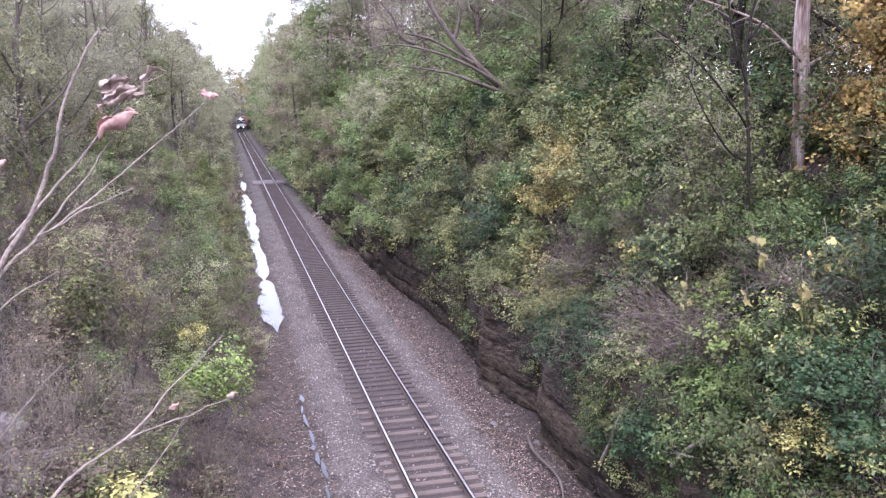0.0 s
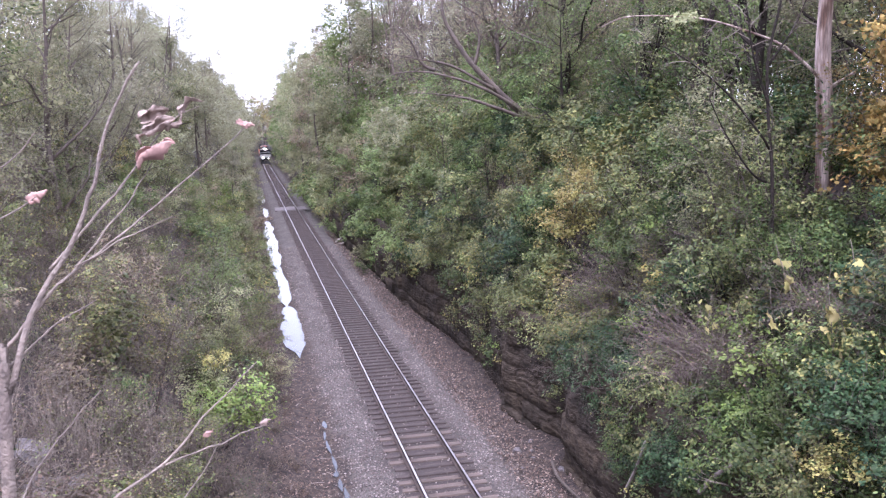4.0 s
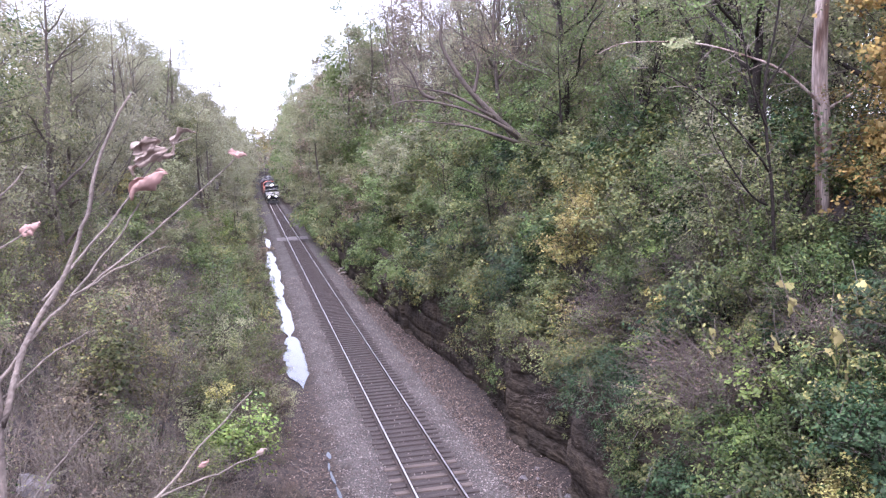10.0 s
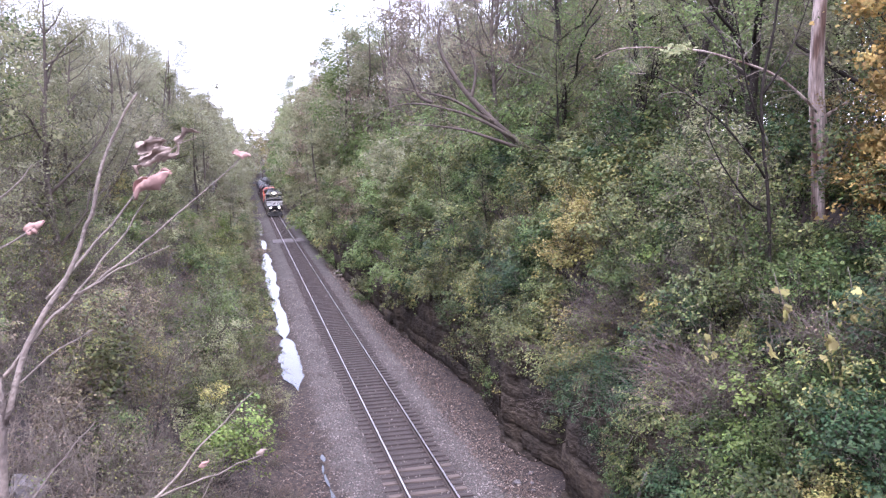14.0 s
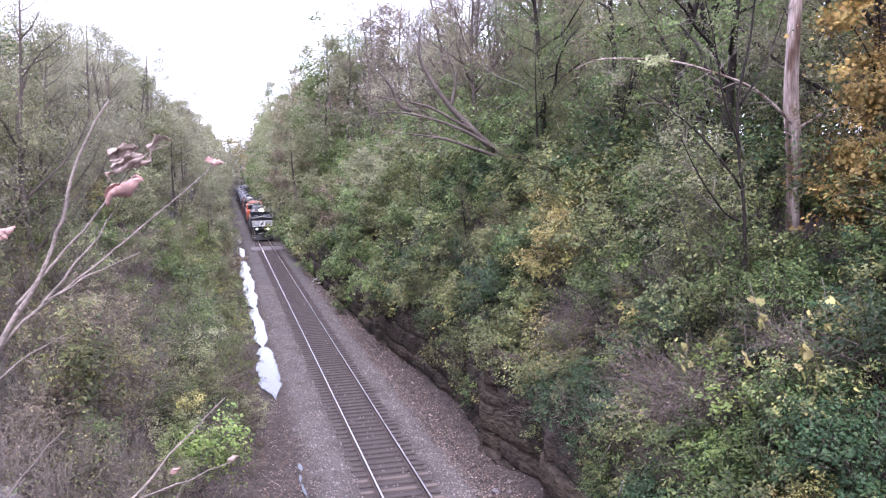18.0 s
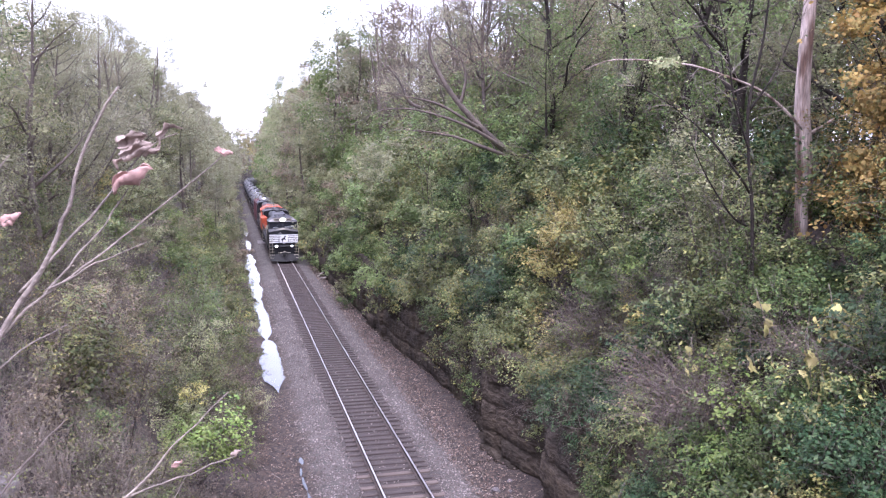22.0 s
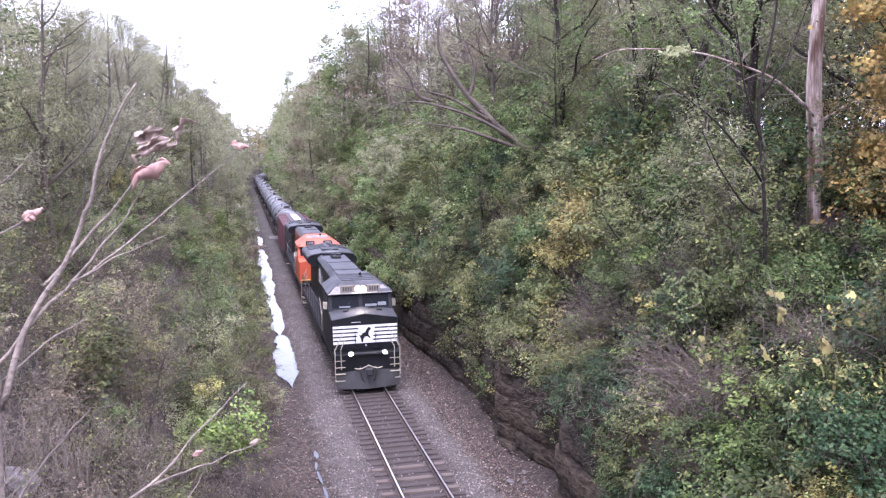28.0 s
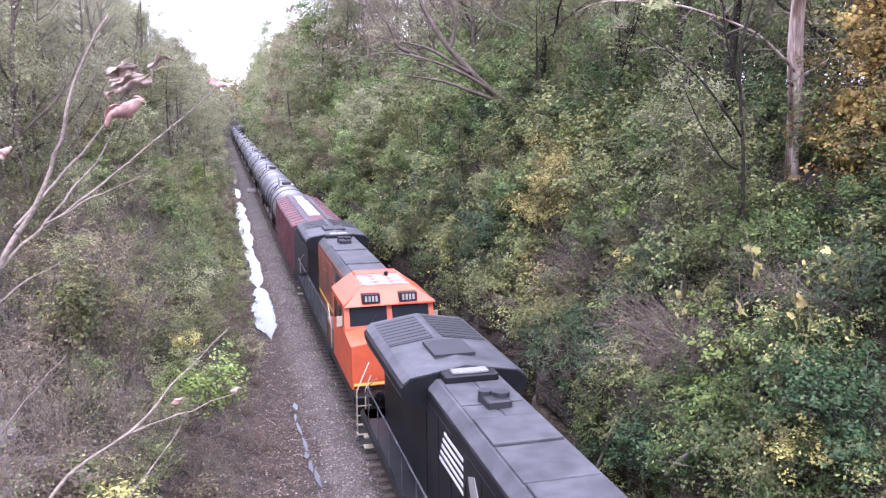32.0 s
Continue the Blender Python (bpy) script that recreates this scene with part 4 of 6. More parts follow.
    while y < 470:
        for x0 in (4.6, 7.5, 12):
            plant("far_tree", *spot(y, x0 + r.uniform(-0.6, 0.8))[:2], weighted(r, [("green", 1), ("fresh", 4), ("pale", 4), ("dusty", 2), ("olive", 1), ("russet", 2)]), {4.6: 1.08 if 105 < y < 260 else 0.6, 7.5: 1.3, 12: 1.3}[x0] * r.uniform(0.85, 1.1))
        y += r.uniform(4.5, 7) * (1 + y / 500)


def plant_far_banks():
    """Undergrowth on both banks farther along the line."""
    r = random.Random(4)
    y = 62.0
    while y < 330:
        for x0, h in ((4.1, 0.9), (5.2, 1.3), (6.5, 1.6), (8.5, 1.8)):
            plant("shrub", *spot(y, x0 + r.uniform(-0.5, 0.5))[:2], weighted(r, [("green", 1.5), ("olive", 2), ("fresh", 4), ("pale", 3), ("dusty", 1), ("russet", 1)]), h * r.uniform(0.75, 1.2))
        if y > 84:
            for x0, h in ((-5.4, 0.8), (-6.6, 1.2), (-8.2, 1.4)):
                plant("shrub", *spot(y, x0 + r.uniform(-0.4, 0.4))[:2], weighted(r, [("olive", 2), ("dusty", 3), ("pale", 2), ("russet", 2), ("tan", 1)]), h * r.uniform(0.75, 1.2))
        y += r.uniform(1.6, 2.6) * (1 + y / 150)


def join_plants(name, label, category, rows):
    """Growth too thick to tell apart, plant by plant in one mesh: rows of (pattern, pose, colour)."""
    slots = list(LEAF) + ["bark"]
    verts, faces, index, base = [], [], [], 0
    for src, m, color in rows:
        for o in src.children:
            me, n = o.data, len(o.data.vertices)
            co = np.empty(n * 3, np.float32)
            me.vertices.foreach_get("co", co)
            a = np.array(m)
            verts.append(co.reshape(-1, 3) @ a[:3, :3].T + a[:3, 3])
            me.calc_loop_triangles()
            tri = np.empty(len(me.loop_triangles) * 3, np.int32)
            me.loop_triangles.foreach_get("vertices", tri)
            faces.append(tri.reshape(-1, 3) + base)
            index.append(np.full(len(tri) // 3, slots.index(color) if o.name.startswith("crown") else len(slots) - 1, np.int32))
            base += n
    me = sheet(name, np.concatenate(verts), np.concatenate(faces), LEAF[slots[0]])
    for c in slots[1:-1]:
        me.materials.append(LEAF[c])
    me.materials.append(BARK)
    me.polygons.foreach_set("material_index", np.concatenate(index))
    me.update()
    tagged(new(name, me), label, category, kind="stuff")


def plant_left_bank():
    r = random.Random(2)
    table = [("olive", 4.5), ("pale", 2), ("green", 2), ("mixed", 3), ("tan", 2.5), ("russet", 1.5), ("gold", 0.5), ("deep", 1.2)]
    green_table = [("olive", 4), ("pale", 4), ("green", 1.5), ("fresh", 2), ("mixed", 2.5), ("dusty", 1), ("tan", 1), ("russet", 0.8), ("gold", 0.7), ("lime", 0.3)]
    for row, x in enumerate([-5.6, -6.9, -8.3, -9.8, -11.4, -13.2, -15.2]):
        y = 14.0 + 1.2 * row
        while y < 84:
            kind = weighted(r, [("shrub", 2.0), ("sapling", 4 if y > 24 else 0.6), ("bramble", 1.5 if y < 50 else 0.5), ("brush", 6 if y < 60 else 1)])
            c = "dry" if kind == "bramble" else weighted(r, table if y < 30 else green_table)
            xx = x + r.uniform(-0.6, 0.6)
            if not (row == 0 and y < 33):
                plant(kind, xx, y, c, r.uniform(0.65, 1.1) * (0.85 if row == 0 else 1.0) * (0.75 if y < 24 else 1), sink=0.05)
            y += r.uniform(1.3, 2.1) * (1 + y / 100)
    # brush leaning out over the ditch
    y = 34.0
    while y < 84:
        plant(weighted(r, [("shrub", 4), ("sapling", 1.5), ("tangle", 1.5)]), -5.0 + r.uniform(-0.25, 0.2), y, weighted(r, [("olive", 3), ("pale", 4), ("green", 1), ("dry", 2), ("tan", 1)]), r.uniform(0.5, 0.78), sink=0.05, lean=(0, 5))
        y += r.uniform(1.1, 1.9) * (1 + y / 120)
    # low brambles and weeds between the shrubs near the bridge
    for k in range(60):
        y = r.uniform(15, 40)
        plant(weighted(r, [("brush", 3), ("shrub", 2), ("sapling", 0.6)]), -6.0 - r.random() * (0.26 * y), y, weighted(r, [("pale", 1.5), ("tan", 2.5), ("olive", 4), ("dry", 1.5), ("mixed", 2), ("gold", 0.5), ("russet", 1.5)]), r.uniform(0.5, 0.85), sink=0.05)
    for k in range(210):
        y = r.uniform(14, 44)
        x = -5.2 - r.random() ** 1.2 * (0.30 * y + 1.0) - (0.6 if y < 30 else 0)
        plant(weighted(r, [("bramble", 3), ("tangle", 2), ("shrub", 2.2), ("brush", 6)]), x, y, weighted(r, [("dry", 3), ("tan", 2), ("olive", 4), ("russet", 1.5), ("mixed", 2), ("deep", 2)]), r.uniform(0.45, 0.85), sink=0.05)
    # low stems and weeds between the brush and the ballast
    for k in range(46):
        y = r.uniform(19, 42)
        plant(weighted(r, [("bramble", 3), ("brush", 2)]), r.uniform(-5.6, -4.1), y, weighted(r, [("dry", 3), ("tan", 2), ("russet", 2), ("olive", 1)]), r.uniform(0.22, 0.42), sink=0.03)
    y = 30.0
    while y < 100:
        for x0 in (-13.5, -17, -21):
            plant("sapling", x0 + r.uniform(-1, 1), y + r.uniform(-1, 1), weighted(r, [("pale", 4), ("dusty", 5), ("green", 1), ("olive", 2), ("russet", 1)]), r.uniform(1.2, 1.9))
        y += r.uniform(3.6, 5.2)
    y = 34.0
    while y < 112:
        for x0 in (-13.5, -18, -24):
            # mostly the lightened greens, so the haze over these trees is in their colour
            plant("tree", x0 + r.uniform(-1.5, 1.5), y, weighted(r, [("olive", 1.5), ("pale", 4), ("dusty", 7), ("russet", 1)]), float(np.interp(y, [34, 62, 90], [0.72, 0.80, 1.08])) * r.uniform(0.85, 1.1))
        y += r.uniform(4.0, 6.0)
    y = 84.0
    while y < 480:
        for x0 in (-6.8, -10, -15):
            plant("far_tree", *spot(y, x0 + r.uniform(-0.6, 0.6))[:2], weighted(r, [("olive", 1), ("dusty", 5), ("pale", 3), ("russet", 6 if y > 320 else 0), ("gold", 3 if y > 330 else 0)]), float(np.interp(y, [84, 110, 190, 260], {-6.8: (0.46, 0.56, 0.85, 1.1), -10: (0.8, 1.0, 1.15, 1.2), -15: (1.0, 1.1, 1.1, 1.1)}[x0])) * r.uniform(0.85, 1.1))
        y += r.uniform(5, 8) * (1 + y / 400)


plant_right_bank()
plant_left_bank()
plant_far_banks()


# ---- train ----
BLACK = material("black_locomotive_paint", (0.006, 0.006, 0.007), 0.45, spec=0.22, vary=0.3, scale=3, second=(0.012, 0.012, 0.013), mix_scale=0.8)
ROOF_GREY = material("dusty_black_roof", (0.034, 0.034, 0.038), 0.6, spec=0.4, vary=0.3, scale=2.5, second=(0.058, 0.057, 0.062), mix_scale=0.9)
GRILLE = material("dark_radiator_grille", (0.018, 0.018, 0.022), 0.6, vary=0.3, scale=30)
ORANGE = material("orange_locomotive_paint", (0.43, 0.075, 0.028), 0.5, vary=0.15, scale=2, second=(0.41, 0.08, 0.03), mix_scale=0.7)
ORANGE_DIRTY = material("sooty_orange_paint", (0.24, 0.07, 0.032), 0.6, vary=0.35, scale=2, second=(0.09, 0.04, 0.028), mix_scale=0.6)
YELLOW = material("yellow_stripe_paint", (0.75, 0.48, 0.08), 0.5, vary=0.15, scale=4)
WHITE = material("white_stripe_paint", (0.60, 0.59, 0.57), 0.5, vary=0.15, scale=3)
CREAM = material("dusty_white_paint", (0.23, 0.21, 0.20), 0.6, vary=0.2, scale=4)
MAROON = material("oxide_red_hopper_paint", (0.085, 0.03, 0.035), 0.7, vary=0.3, scale=2, second=(0.12, 0.05, 0.053), mix_scale=0.5)
TANK = material("dark_grey_tank_paint", (0.10, 0.10, 0.108), 0.42, vary=0.25, scale=1.5, second=(0.14, 0.137, 0.14), mix_scale=0.4)
STEEL = material("grimy_steel", (0.020, 0.018, 0.017), 0.75, 0.0, vary=0.35, scale=5)
RAILING = material("pale_handrail_paint", (0.30, 0.26, 0.19), 0.5, vary=0.15, scale=9)
DUST = material("brake_dust_grime", (0.085, 0.07, 0.062), 0.85, vary=0.35, scale=4)
GLASS = material("dark_cab_glass", (0.008, 0.009, 0.011), 0.12, vary=0.1, spec=0.06)
PAPER = material("pale_papers", (0.22, 0.23, 0.24), 0.8, vary=0.1)
BOARD_WHITE = glow("lit_number_board", (0.10, 0.082, 0.058), 0.3)
CASE = material("grimy_lamp_housing", (0.10, 0.075, 0.062), 0.7, vary=0.3, scale=8)
LAMP = glow("headlight_glow", (1.0, 0.80, 0.52), 80.0)
LAMP_DITCH = glow("ditch_light_glow", (1.0, 0.86, 0.68), 70.0)
TRAIN = []


def add_truck(parent, y, axles=3, gap=2.0):
    """A bogie: side frames, axles and wheels."""
    span = gap * (axles - 1)
    truck = part("truck", Shape().box(-0.95, 0.95, y - span / 2 + 0.3, y + span / 2 - 0.3, 0.62, 0.95), STEEL, parent)
    for s in (-1, 1):
        x = s * 1.06
        out = [(y - span / 2 - 0.45, 0.42), (y - span / 2 - 0.45, 0.72), (y - span / 2 + 0.4, 0.98), (y + span / 2 - 0.4, 0.98), (y + span / 2 + 0.45, 0.72), (y + span / 2 + 0.45, 0.42)]
        part("side_frame", Shape().prism(out, x - 0.09, x + 0.09, "x"), DUST, truck)
    for a in range(axles):
        ya = y - span / 2 + a * gap
        for s in (-1, 1):
            part("wheel", Shape().disc((s * 0.69, ya, 0.5), (s * 0.83, ya, 0.5), 0.5, 20), STEEL, truck, smooth=False)


def add_coupler(parent, y, way):
    s = Shape().box(-0.11, 0.11, y - 0.25, y + 0.25, 0.80, 1.02, 0.03)
    s.box(-0.17, 0.17, y + way * 0.2, y + way * 0.5, 0.74, 1.08, 0.05)
    part("coupler", s, STEEL, parent)


def railing(parent, posts, top, r=0.02, mat=None, name="handrail"):
    s = Shape().tube(top, r, 6)
    for p, q in posts:
        s.tube([p, q], r, 6)
    part(name, s, mat or RAILING, parent)


def bars(parent, name, x0, x1, y, z0, z1, n, mat, tilt=0.0):
    """A row of upright bars in place of figures, on a face that looks towards -y."""
    w = (x1 - x0) / n
    for k in range(n):
        part(name, Shape().box(x0 + w * (k + 0.18), x0 + w * (k + 0.82), y - 0.008 + 0.0, y + 0.004, z0, z1, 0.002), mat, parent)


def build_locomotive(name, label, body, lower, roof, cab_mat, fascia, nose_mat, rail_mat, lit):
    lo = tagged(new(name), label, "locomotive", "train")
    deck = part("underframe", Shape().box(-1.48, 1.48, 0.75, 21.6, 1.30, 1.62, 0.03), lower, lo)
    for s in (-1, 1):
        part("side_sill", Shape().box(s * 1.49, s * 1.52, 0.8, 21.5, 1.36, 1.60, 0.008), lower, lo)
    part("fuel_tank", Shape().prism([(-1.35, 1.3), (-1.45, 0.9), (-1.25, 0.5), (-0.8, 0.36), (0.8, 0.36), (1.25, 0.5), (1.45, 0.9), (1.35, 1.3)], 8.0, 14.2), STEEL, lo, "grimy black fuel tank")
    for s in (-1, 1):
        part("air_tank", Shape().disc((s * 1.2, 14.4, 1.0), (s * 1.2, 16.0, 1.0), 0.2, 12), STEEL, lo)
    add_truck(lo, 4.3)
    add_truck(lo, 18.0)
    add_coupler(lo, 0.45, -1)
    add_coupler(lo, 21.8, 1)
    # pilot with its plough
    part("plough", Shape().loft([[(x, y0, z0), (x, y1, z1), (x, y1 + 0.09, z1), (x, y0 + 0.14, z0)] for x, y0, y1, z0, z1 in ((-1.42, 0.52, 0.72, 0.13, 0.85), (-0.7, 0.36, 0.66, 0.10, 0.85), (0, 0.28, 0.64, 0.09, 0.85), (0.7, 0.36, 0.66, 0.10, 0.85), (1.42, 0.52, 0.72, 0.13, 0.85))]), STEEL, lo, "grimy dark steel plough")
    pilot = part("pilot", Shape().box(-1.45, 1.45, 0.66, 0.82, 0.84, 1.62, 0.02), lower, lo)
    for s in (-1, 1):
        for k in range(4):
            part("step", Shape().box(s * 1.0, s * 1.47, 0.56 + 0.03 * k, 0.80, 0.42 + 0.3 * k, 0.46 + 0.3 * k, 0.01), rail_mat, pilot)
        lamp = part("ditch_light", Shape().disc((s * 0.76, 0.48, 1.67), (s * 0.76, 0.66, 1.67), 0.135, 16), BLACK, lo, "round ditch light on the pilot")
        part("lens", Shape().disc((s * 0.76, 0.465, 1.67), (s * 0.76, 0.482, 1.67), 0.085, 16), LAMP_DITCH if lit else GLASS, lamp)
        railing(lo, [((s * 1.46, 0.62, 1.0), (s * 1.46, 0.62, 1.9))], [(s * 1.46, 0.62, 0.55), (s * 1.46, 0.60, 1.85), (s * 1.2, 0.72, 2.35), (s * 1.02, 0.9, 2.65)], 0.022, rail_mat)
        railing(lo, [], [(s * 1.2, 0.56, 0.95), (s * 1.2, 0.56, 1.9), (s * 1.0, 0.68, 2.3)], 0.02, rail_mat)
    hose = [(x, 0.44 - 0.04 * math.cos(x * 3), 1.12 - 0.16 * abs(math.sin(x * 3.6)) + 0.02) for x in np.linspace(-0.62, 0.62, 15)]
    part("jumper_hose", Shape().tube(hose, 0.028, 6), rail_mat, lo)
    for s in (-1, 1):
        part("brake_hose", Shape().tube([(s * 0.35, 0.6, 1.05), (s * 0.36, 0.42, 0.9), (s * 0.3, 0.38, 0.55), (s * 0.22, 0.4, 0.42)], 0.03, 6), STEEL, lo)
    part("anti_climber", Shape().box(-0.75, 0.75, 0.50, 0.72, 1.58, 1.68, 0.02), lower if not lit else STEEL, lo)
    # nose
    front = [(-1.44, 1.66), (1.44, 1.66), (1.44, 3.06), (0.0, 3.30), (-1.44, 3.06)]
    base = [(-1.48, 1.66), (1.48, 1.66), (1.48, 3.27), (0.0, 3.42), (-1.48, 3.27)]
    nose = part("nose", Shape().loft([[(x, 0.98, z) for x, z in front], [(x * 1.02, 1.06, z + 0.02) for x, z in front], [(x, 2.7, z) for x, z in base]]), nose_mat, lo)
    nose.location.y, nose.scale.x = 0.3, 1.03
    if lit:
        for k in range(5):
            z = 1.96 + 0.18 * k
            for s in (-1, 1):
                part("stripe", Shape().box(s * (0.34 + s * (-0.06 + 0.03 * k)), s * 1.425, 0.968, 0.985, z, z + 0.115, 0.003), WHITE, nose, "white painted stripe")
        part("emblem_panel", Shape().prism([(-0.42, 1.96), (0.30, 1.96), (0.44, 2.795), (-0.28, 2.795)], 0.966, 0.982), WHITE, nose, "white emblem panel")
        horse = [(-0.16, 2.0), (-0.10, 2.0), (-0.09, 2.16), (-0.02, 2.26), (0.10, 2.26), (0.20, 2.16), (0.23, 2.2), (0.14, 2.36), (0.16, 2.5), (0.26, 2.6), (0.24, 2.66), (0.16, 2.7), (0.06, 2.6), (0.0, 2.46), (-0.12, 2.42), (-0.2, 2.32), (-0.28, 2.36), (-0.22, 2.22)]
        part("emblem", Shape().prism(horse, 0.958, 0.970), BLACK, nose, "dark rearing emblem shape")
        for s in (-1, 1):
            part("nose_top", Shape().loft([[(s * 1.42, 1.0, 3.075), (0, 1.0, 3.31), (0, 1.0, 3.325), (s * 1.42, 1.0, 3.09)], [(s * 1.46, 2.6, 3.275), (0, 2.6, 3.42), (0, 2.6, 3.436), (s * 1.46, 2.6, 3.29)]]), ROOF_GREY, nose, "dusty sloping nose top")
            part("nose_rail", Shape().tube([(s * 0.45, 0.96, 1.75), (s * 0.45, 0.90, 1.78), (s * 0.45, 0.90, 2.35), (s * 0.45, 0.96, 2.38)], 0.016, 5), BLACK, nose)
            part("grab_iron", Shape().tube([(s * 0.3, 1.9, 3.33), (s * 0.3, 1.9, 3.43), (s * 0.7, 1.9, 3.37), (s * 0.7, 1.9, 3.28)], 0.012, 5), BLACK, nose)
        part("class_light", Shape().disc((0.02, 0.95, 1.86), (0.02, 0.97, 1.86), 0.035, 10), WHITE, nose)
        part("grab_iron", Shape().tube([(-0.6, 0.97, 2.95), (-0.6, 0.93, 2.95), (-0.2, 0.93, 2.95), (-0.2, 0.97, 2.95)], 0.012, 5), WHITE, nose)
    else:
        part("stripe", Shape().box(-1.39, 1.39, 0.966, 0.984, 1.78, 1.86, 0.003), YELLOW, nose, "yellow painted stripe")
        part("stripe", Shape().box(-1.39, 1.39, 0.966, 0.984, 1.68, 1.76, 0.003), BLACK, nose, "black painted stripe")
        part("emblem", Shape().prism([(-0.42, 2.12), (0.5, 2.12), (0.6, 2.2), (-0.36, 2.2)], 0.962, 0.982), BLACK, nose, "dark swept emblem shape")
        part("emblem", Shape().prism([(-0.28, 2.26), (0.15, 2.26), (0.3, 2.5), (-0.05, 2.5)], 0.962, 0.982), BLACK, nose, "dark swept emblem shape")
    for x in (-0.75, 0.75):
        part("nose_vent", Shape().box(x - 0.12, x + 0.12, 1.75, 1.95, 3.2, 3.36, 0.02), BLACK, nose)
    # cab
    side = [(2.55, 1.62), (5.75, 1.62), (5.75, 4.06), (2.86, 4.06), (2.6, 3.3)]
    cab = part("cab", Shape().prism(side, -1.5, 1.5, "x"), cab_mat, lo)
    rim = [(-1.53, 4.02), (1.53, 4.02), (1.53, 4.08), (0.86, 4.56), (-0.86, 4.56), (-1.53, 4.08)]
    part("cab_roof", Shape().loft([[(x, 2.62 + max(0, z - 4.08) * 1.1, z) for x, z in rim], [(x, 3.6, z) for x, z in rim], [(x, 5.8, z) for x, z in rim]]), roof if lit else cab_mat, cab, "dusty faceted cab roof")
    if fascia is not None:
        part("fascia", Shape().loft([[(-1.5, 2.60, 4.045), (1.5, 2.60, 4.045), (1.5, 2.63, 4.045), (-1.5, 2.63, 4.045)], [(-1.12, 2.91, 4.36), (1.12, 2.91, 4.36), (1.12, 2.94, 4.36), (-1.12, 2.94, 4.36)]]), fascia, cab, "dusty white roof fascia")
    for x in (-0.62, 0.62):
        wide = 0.30
        case = part("number_board", Shape().loft([[(x - wide, 2.62, 4.12), (x + wide, 2.62, 4.12), (x + wide, 2.80, 4.12), (x - wide, 2.80, 4.12)], [(x - wide, 2.665, 4.40), (x + wide, 2.665, 4.40), (x + wide, 3.0, 4.40), (x - wide, 3.0, 4.40)]]), BOARD_WHITE if lit else BLACK, cab, "number board above the windscreen")
        for k in range(4):
            a = x - 0.20 + k * 0.115
            part("figure_bar", Shape().loft([[(a, 2.618, 4.17), (a + 0.07, 2.618, 4.17), (a + 0.07, 2.64, 4.17), (a, 2.64, 4.17)], [(a, 2.65, 4.355), (a + 0.07, 2.65, 4.355), (a + 0.07, 2.67, 4.355), (a, 2.67, 4.355)]]), GRILLE if lit else CREAM, case)
    if lit:
        lamps = part("headlight", Shape().box(-0.28, 0.28, 2.635, 2.95, 4.10, 4.42, 0.02), CASE, cab, "twin headlight between the number boards")
        for x in (-0.125, 0.125):
            part("lens", Shape().disc((x, 2.615, 4.26), (x, 2.64, 4.26), 0.118, 16), LAMP, lamps)
    # windscreen
    for s in (-1, 1):
        part("windscreen", Shape().loft([[(s * 0.09, 2.602, 3.42), (s * 1.33, 2.602, 3.38), (s * 1.33, 2.63, 3.38), (s * 0.09, 2.63, 3.42)], [(s * 0.09, 2.808, 3.97), (s * 1.33, 2.808, 3.95), (s * 1.33, 2.84, 3.95), (s * 0.09, 2.84, 3.97)]]), GLASS, cab, "dark windscreen")
        part("wiper", Shape().tube([(s * 0.7, 2.59, 3.40), (s * 0.4, 2.70, 3.78)], 0.012, 4), BLACK, cab)
        for y0 in (3.3, 4.4):
            part("side_window", Shape().box(s * 1.495, s * 1.51, y0, y0 + 0.85, 3.15, 3.85, 0.01), GLASS, cab)
        part("mirror", Shape().box(s * 1.52, s * 1.72, 3.02, 3.06, 3.3, 3.65, 0.01), rail_mat, cab)
    if lit:
        part("paper", Shape().box(0.2, 0.75, 2.585, 2.6, 3.42, 3.53, 0.004), PAPER, cab, "pale papers behind the windscreen")
        part("paper", Shape().box(0.8, 1.2, 2.585, 2.6, 3.43, 3.6, 0.004), PAPER, cab, "pale papers behind the windscreen")
        part("paper", Shape().box(-1.0, -0.5, 2.585, 2.6, 3.40, 3.47, 0.004), PAPER, cab, "pale papers behind the windscreen")
    for k in range(4):
        part("roof_rib", Shape().box(-0.8, 0.8, 3.35 + 0.55 * k, 3.45 + 0.55 * k, 4.55, 4.60, 0.01), roof if lit else CREAM, cab)
    for x in (-0.55, 0.0, 0.55):
        part("roof_panel", Shape().box(x - 0.2, x + 0.2, 3.5, 5.0, 4.555, 4.575, 0.006), (GRILLE if lit else CREAM), cab)
    part("roof_hump", Shape().box(-0.78, 0.78, 5.1, 5.7, 4.50, 4.66, 0.04), roof if lit else cab_mat, cab)
    part("antenna", Shape().disc((0.3, 4.9, 4.58), (0.3, 4.9, 4.72), 0.07, 10), BLACK, cab)
    # hood
    hood_out = [(-0.93, 1.62), (0.93, 1.62), (0.93, 4.16), (0.72, 4.40), (-0.72, 4.40), (-0.93, 4.16)]
    hood = part("hood", Shape().prism(hood_out, 5.75, 15.4), body, lo)
    part("hood_roof", Shape().prism([(-0.90, 4.21), (-0.71, 4.405), (0.71, 4.405), (0.90, 4.21), (0.92, 4.23), (0.73, 4.43), (-0.73, 4.43), (-0.92, 4.23)], 5.8, 15.38), roof, hood, "dusty hood roof sheets")
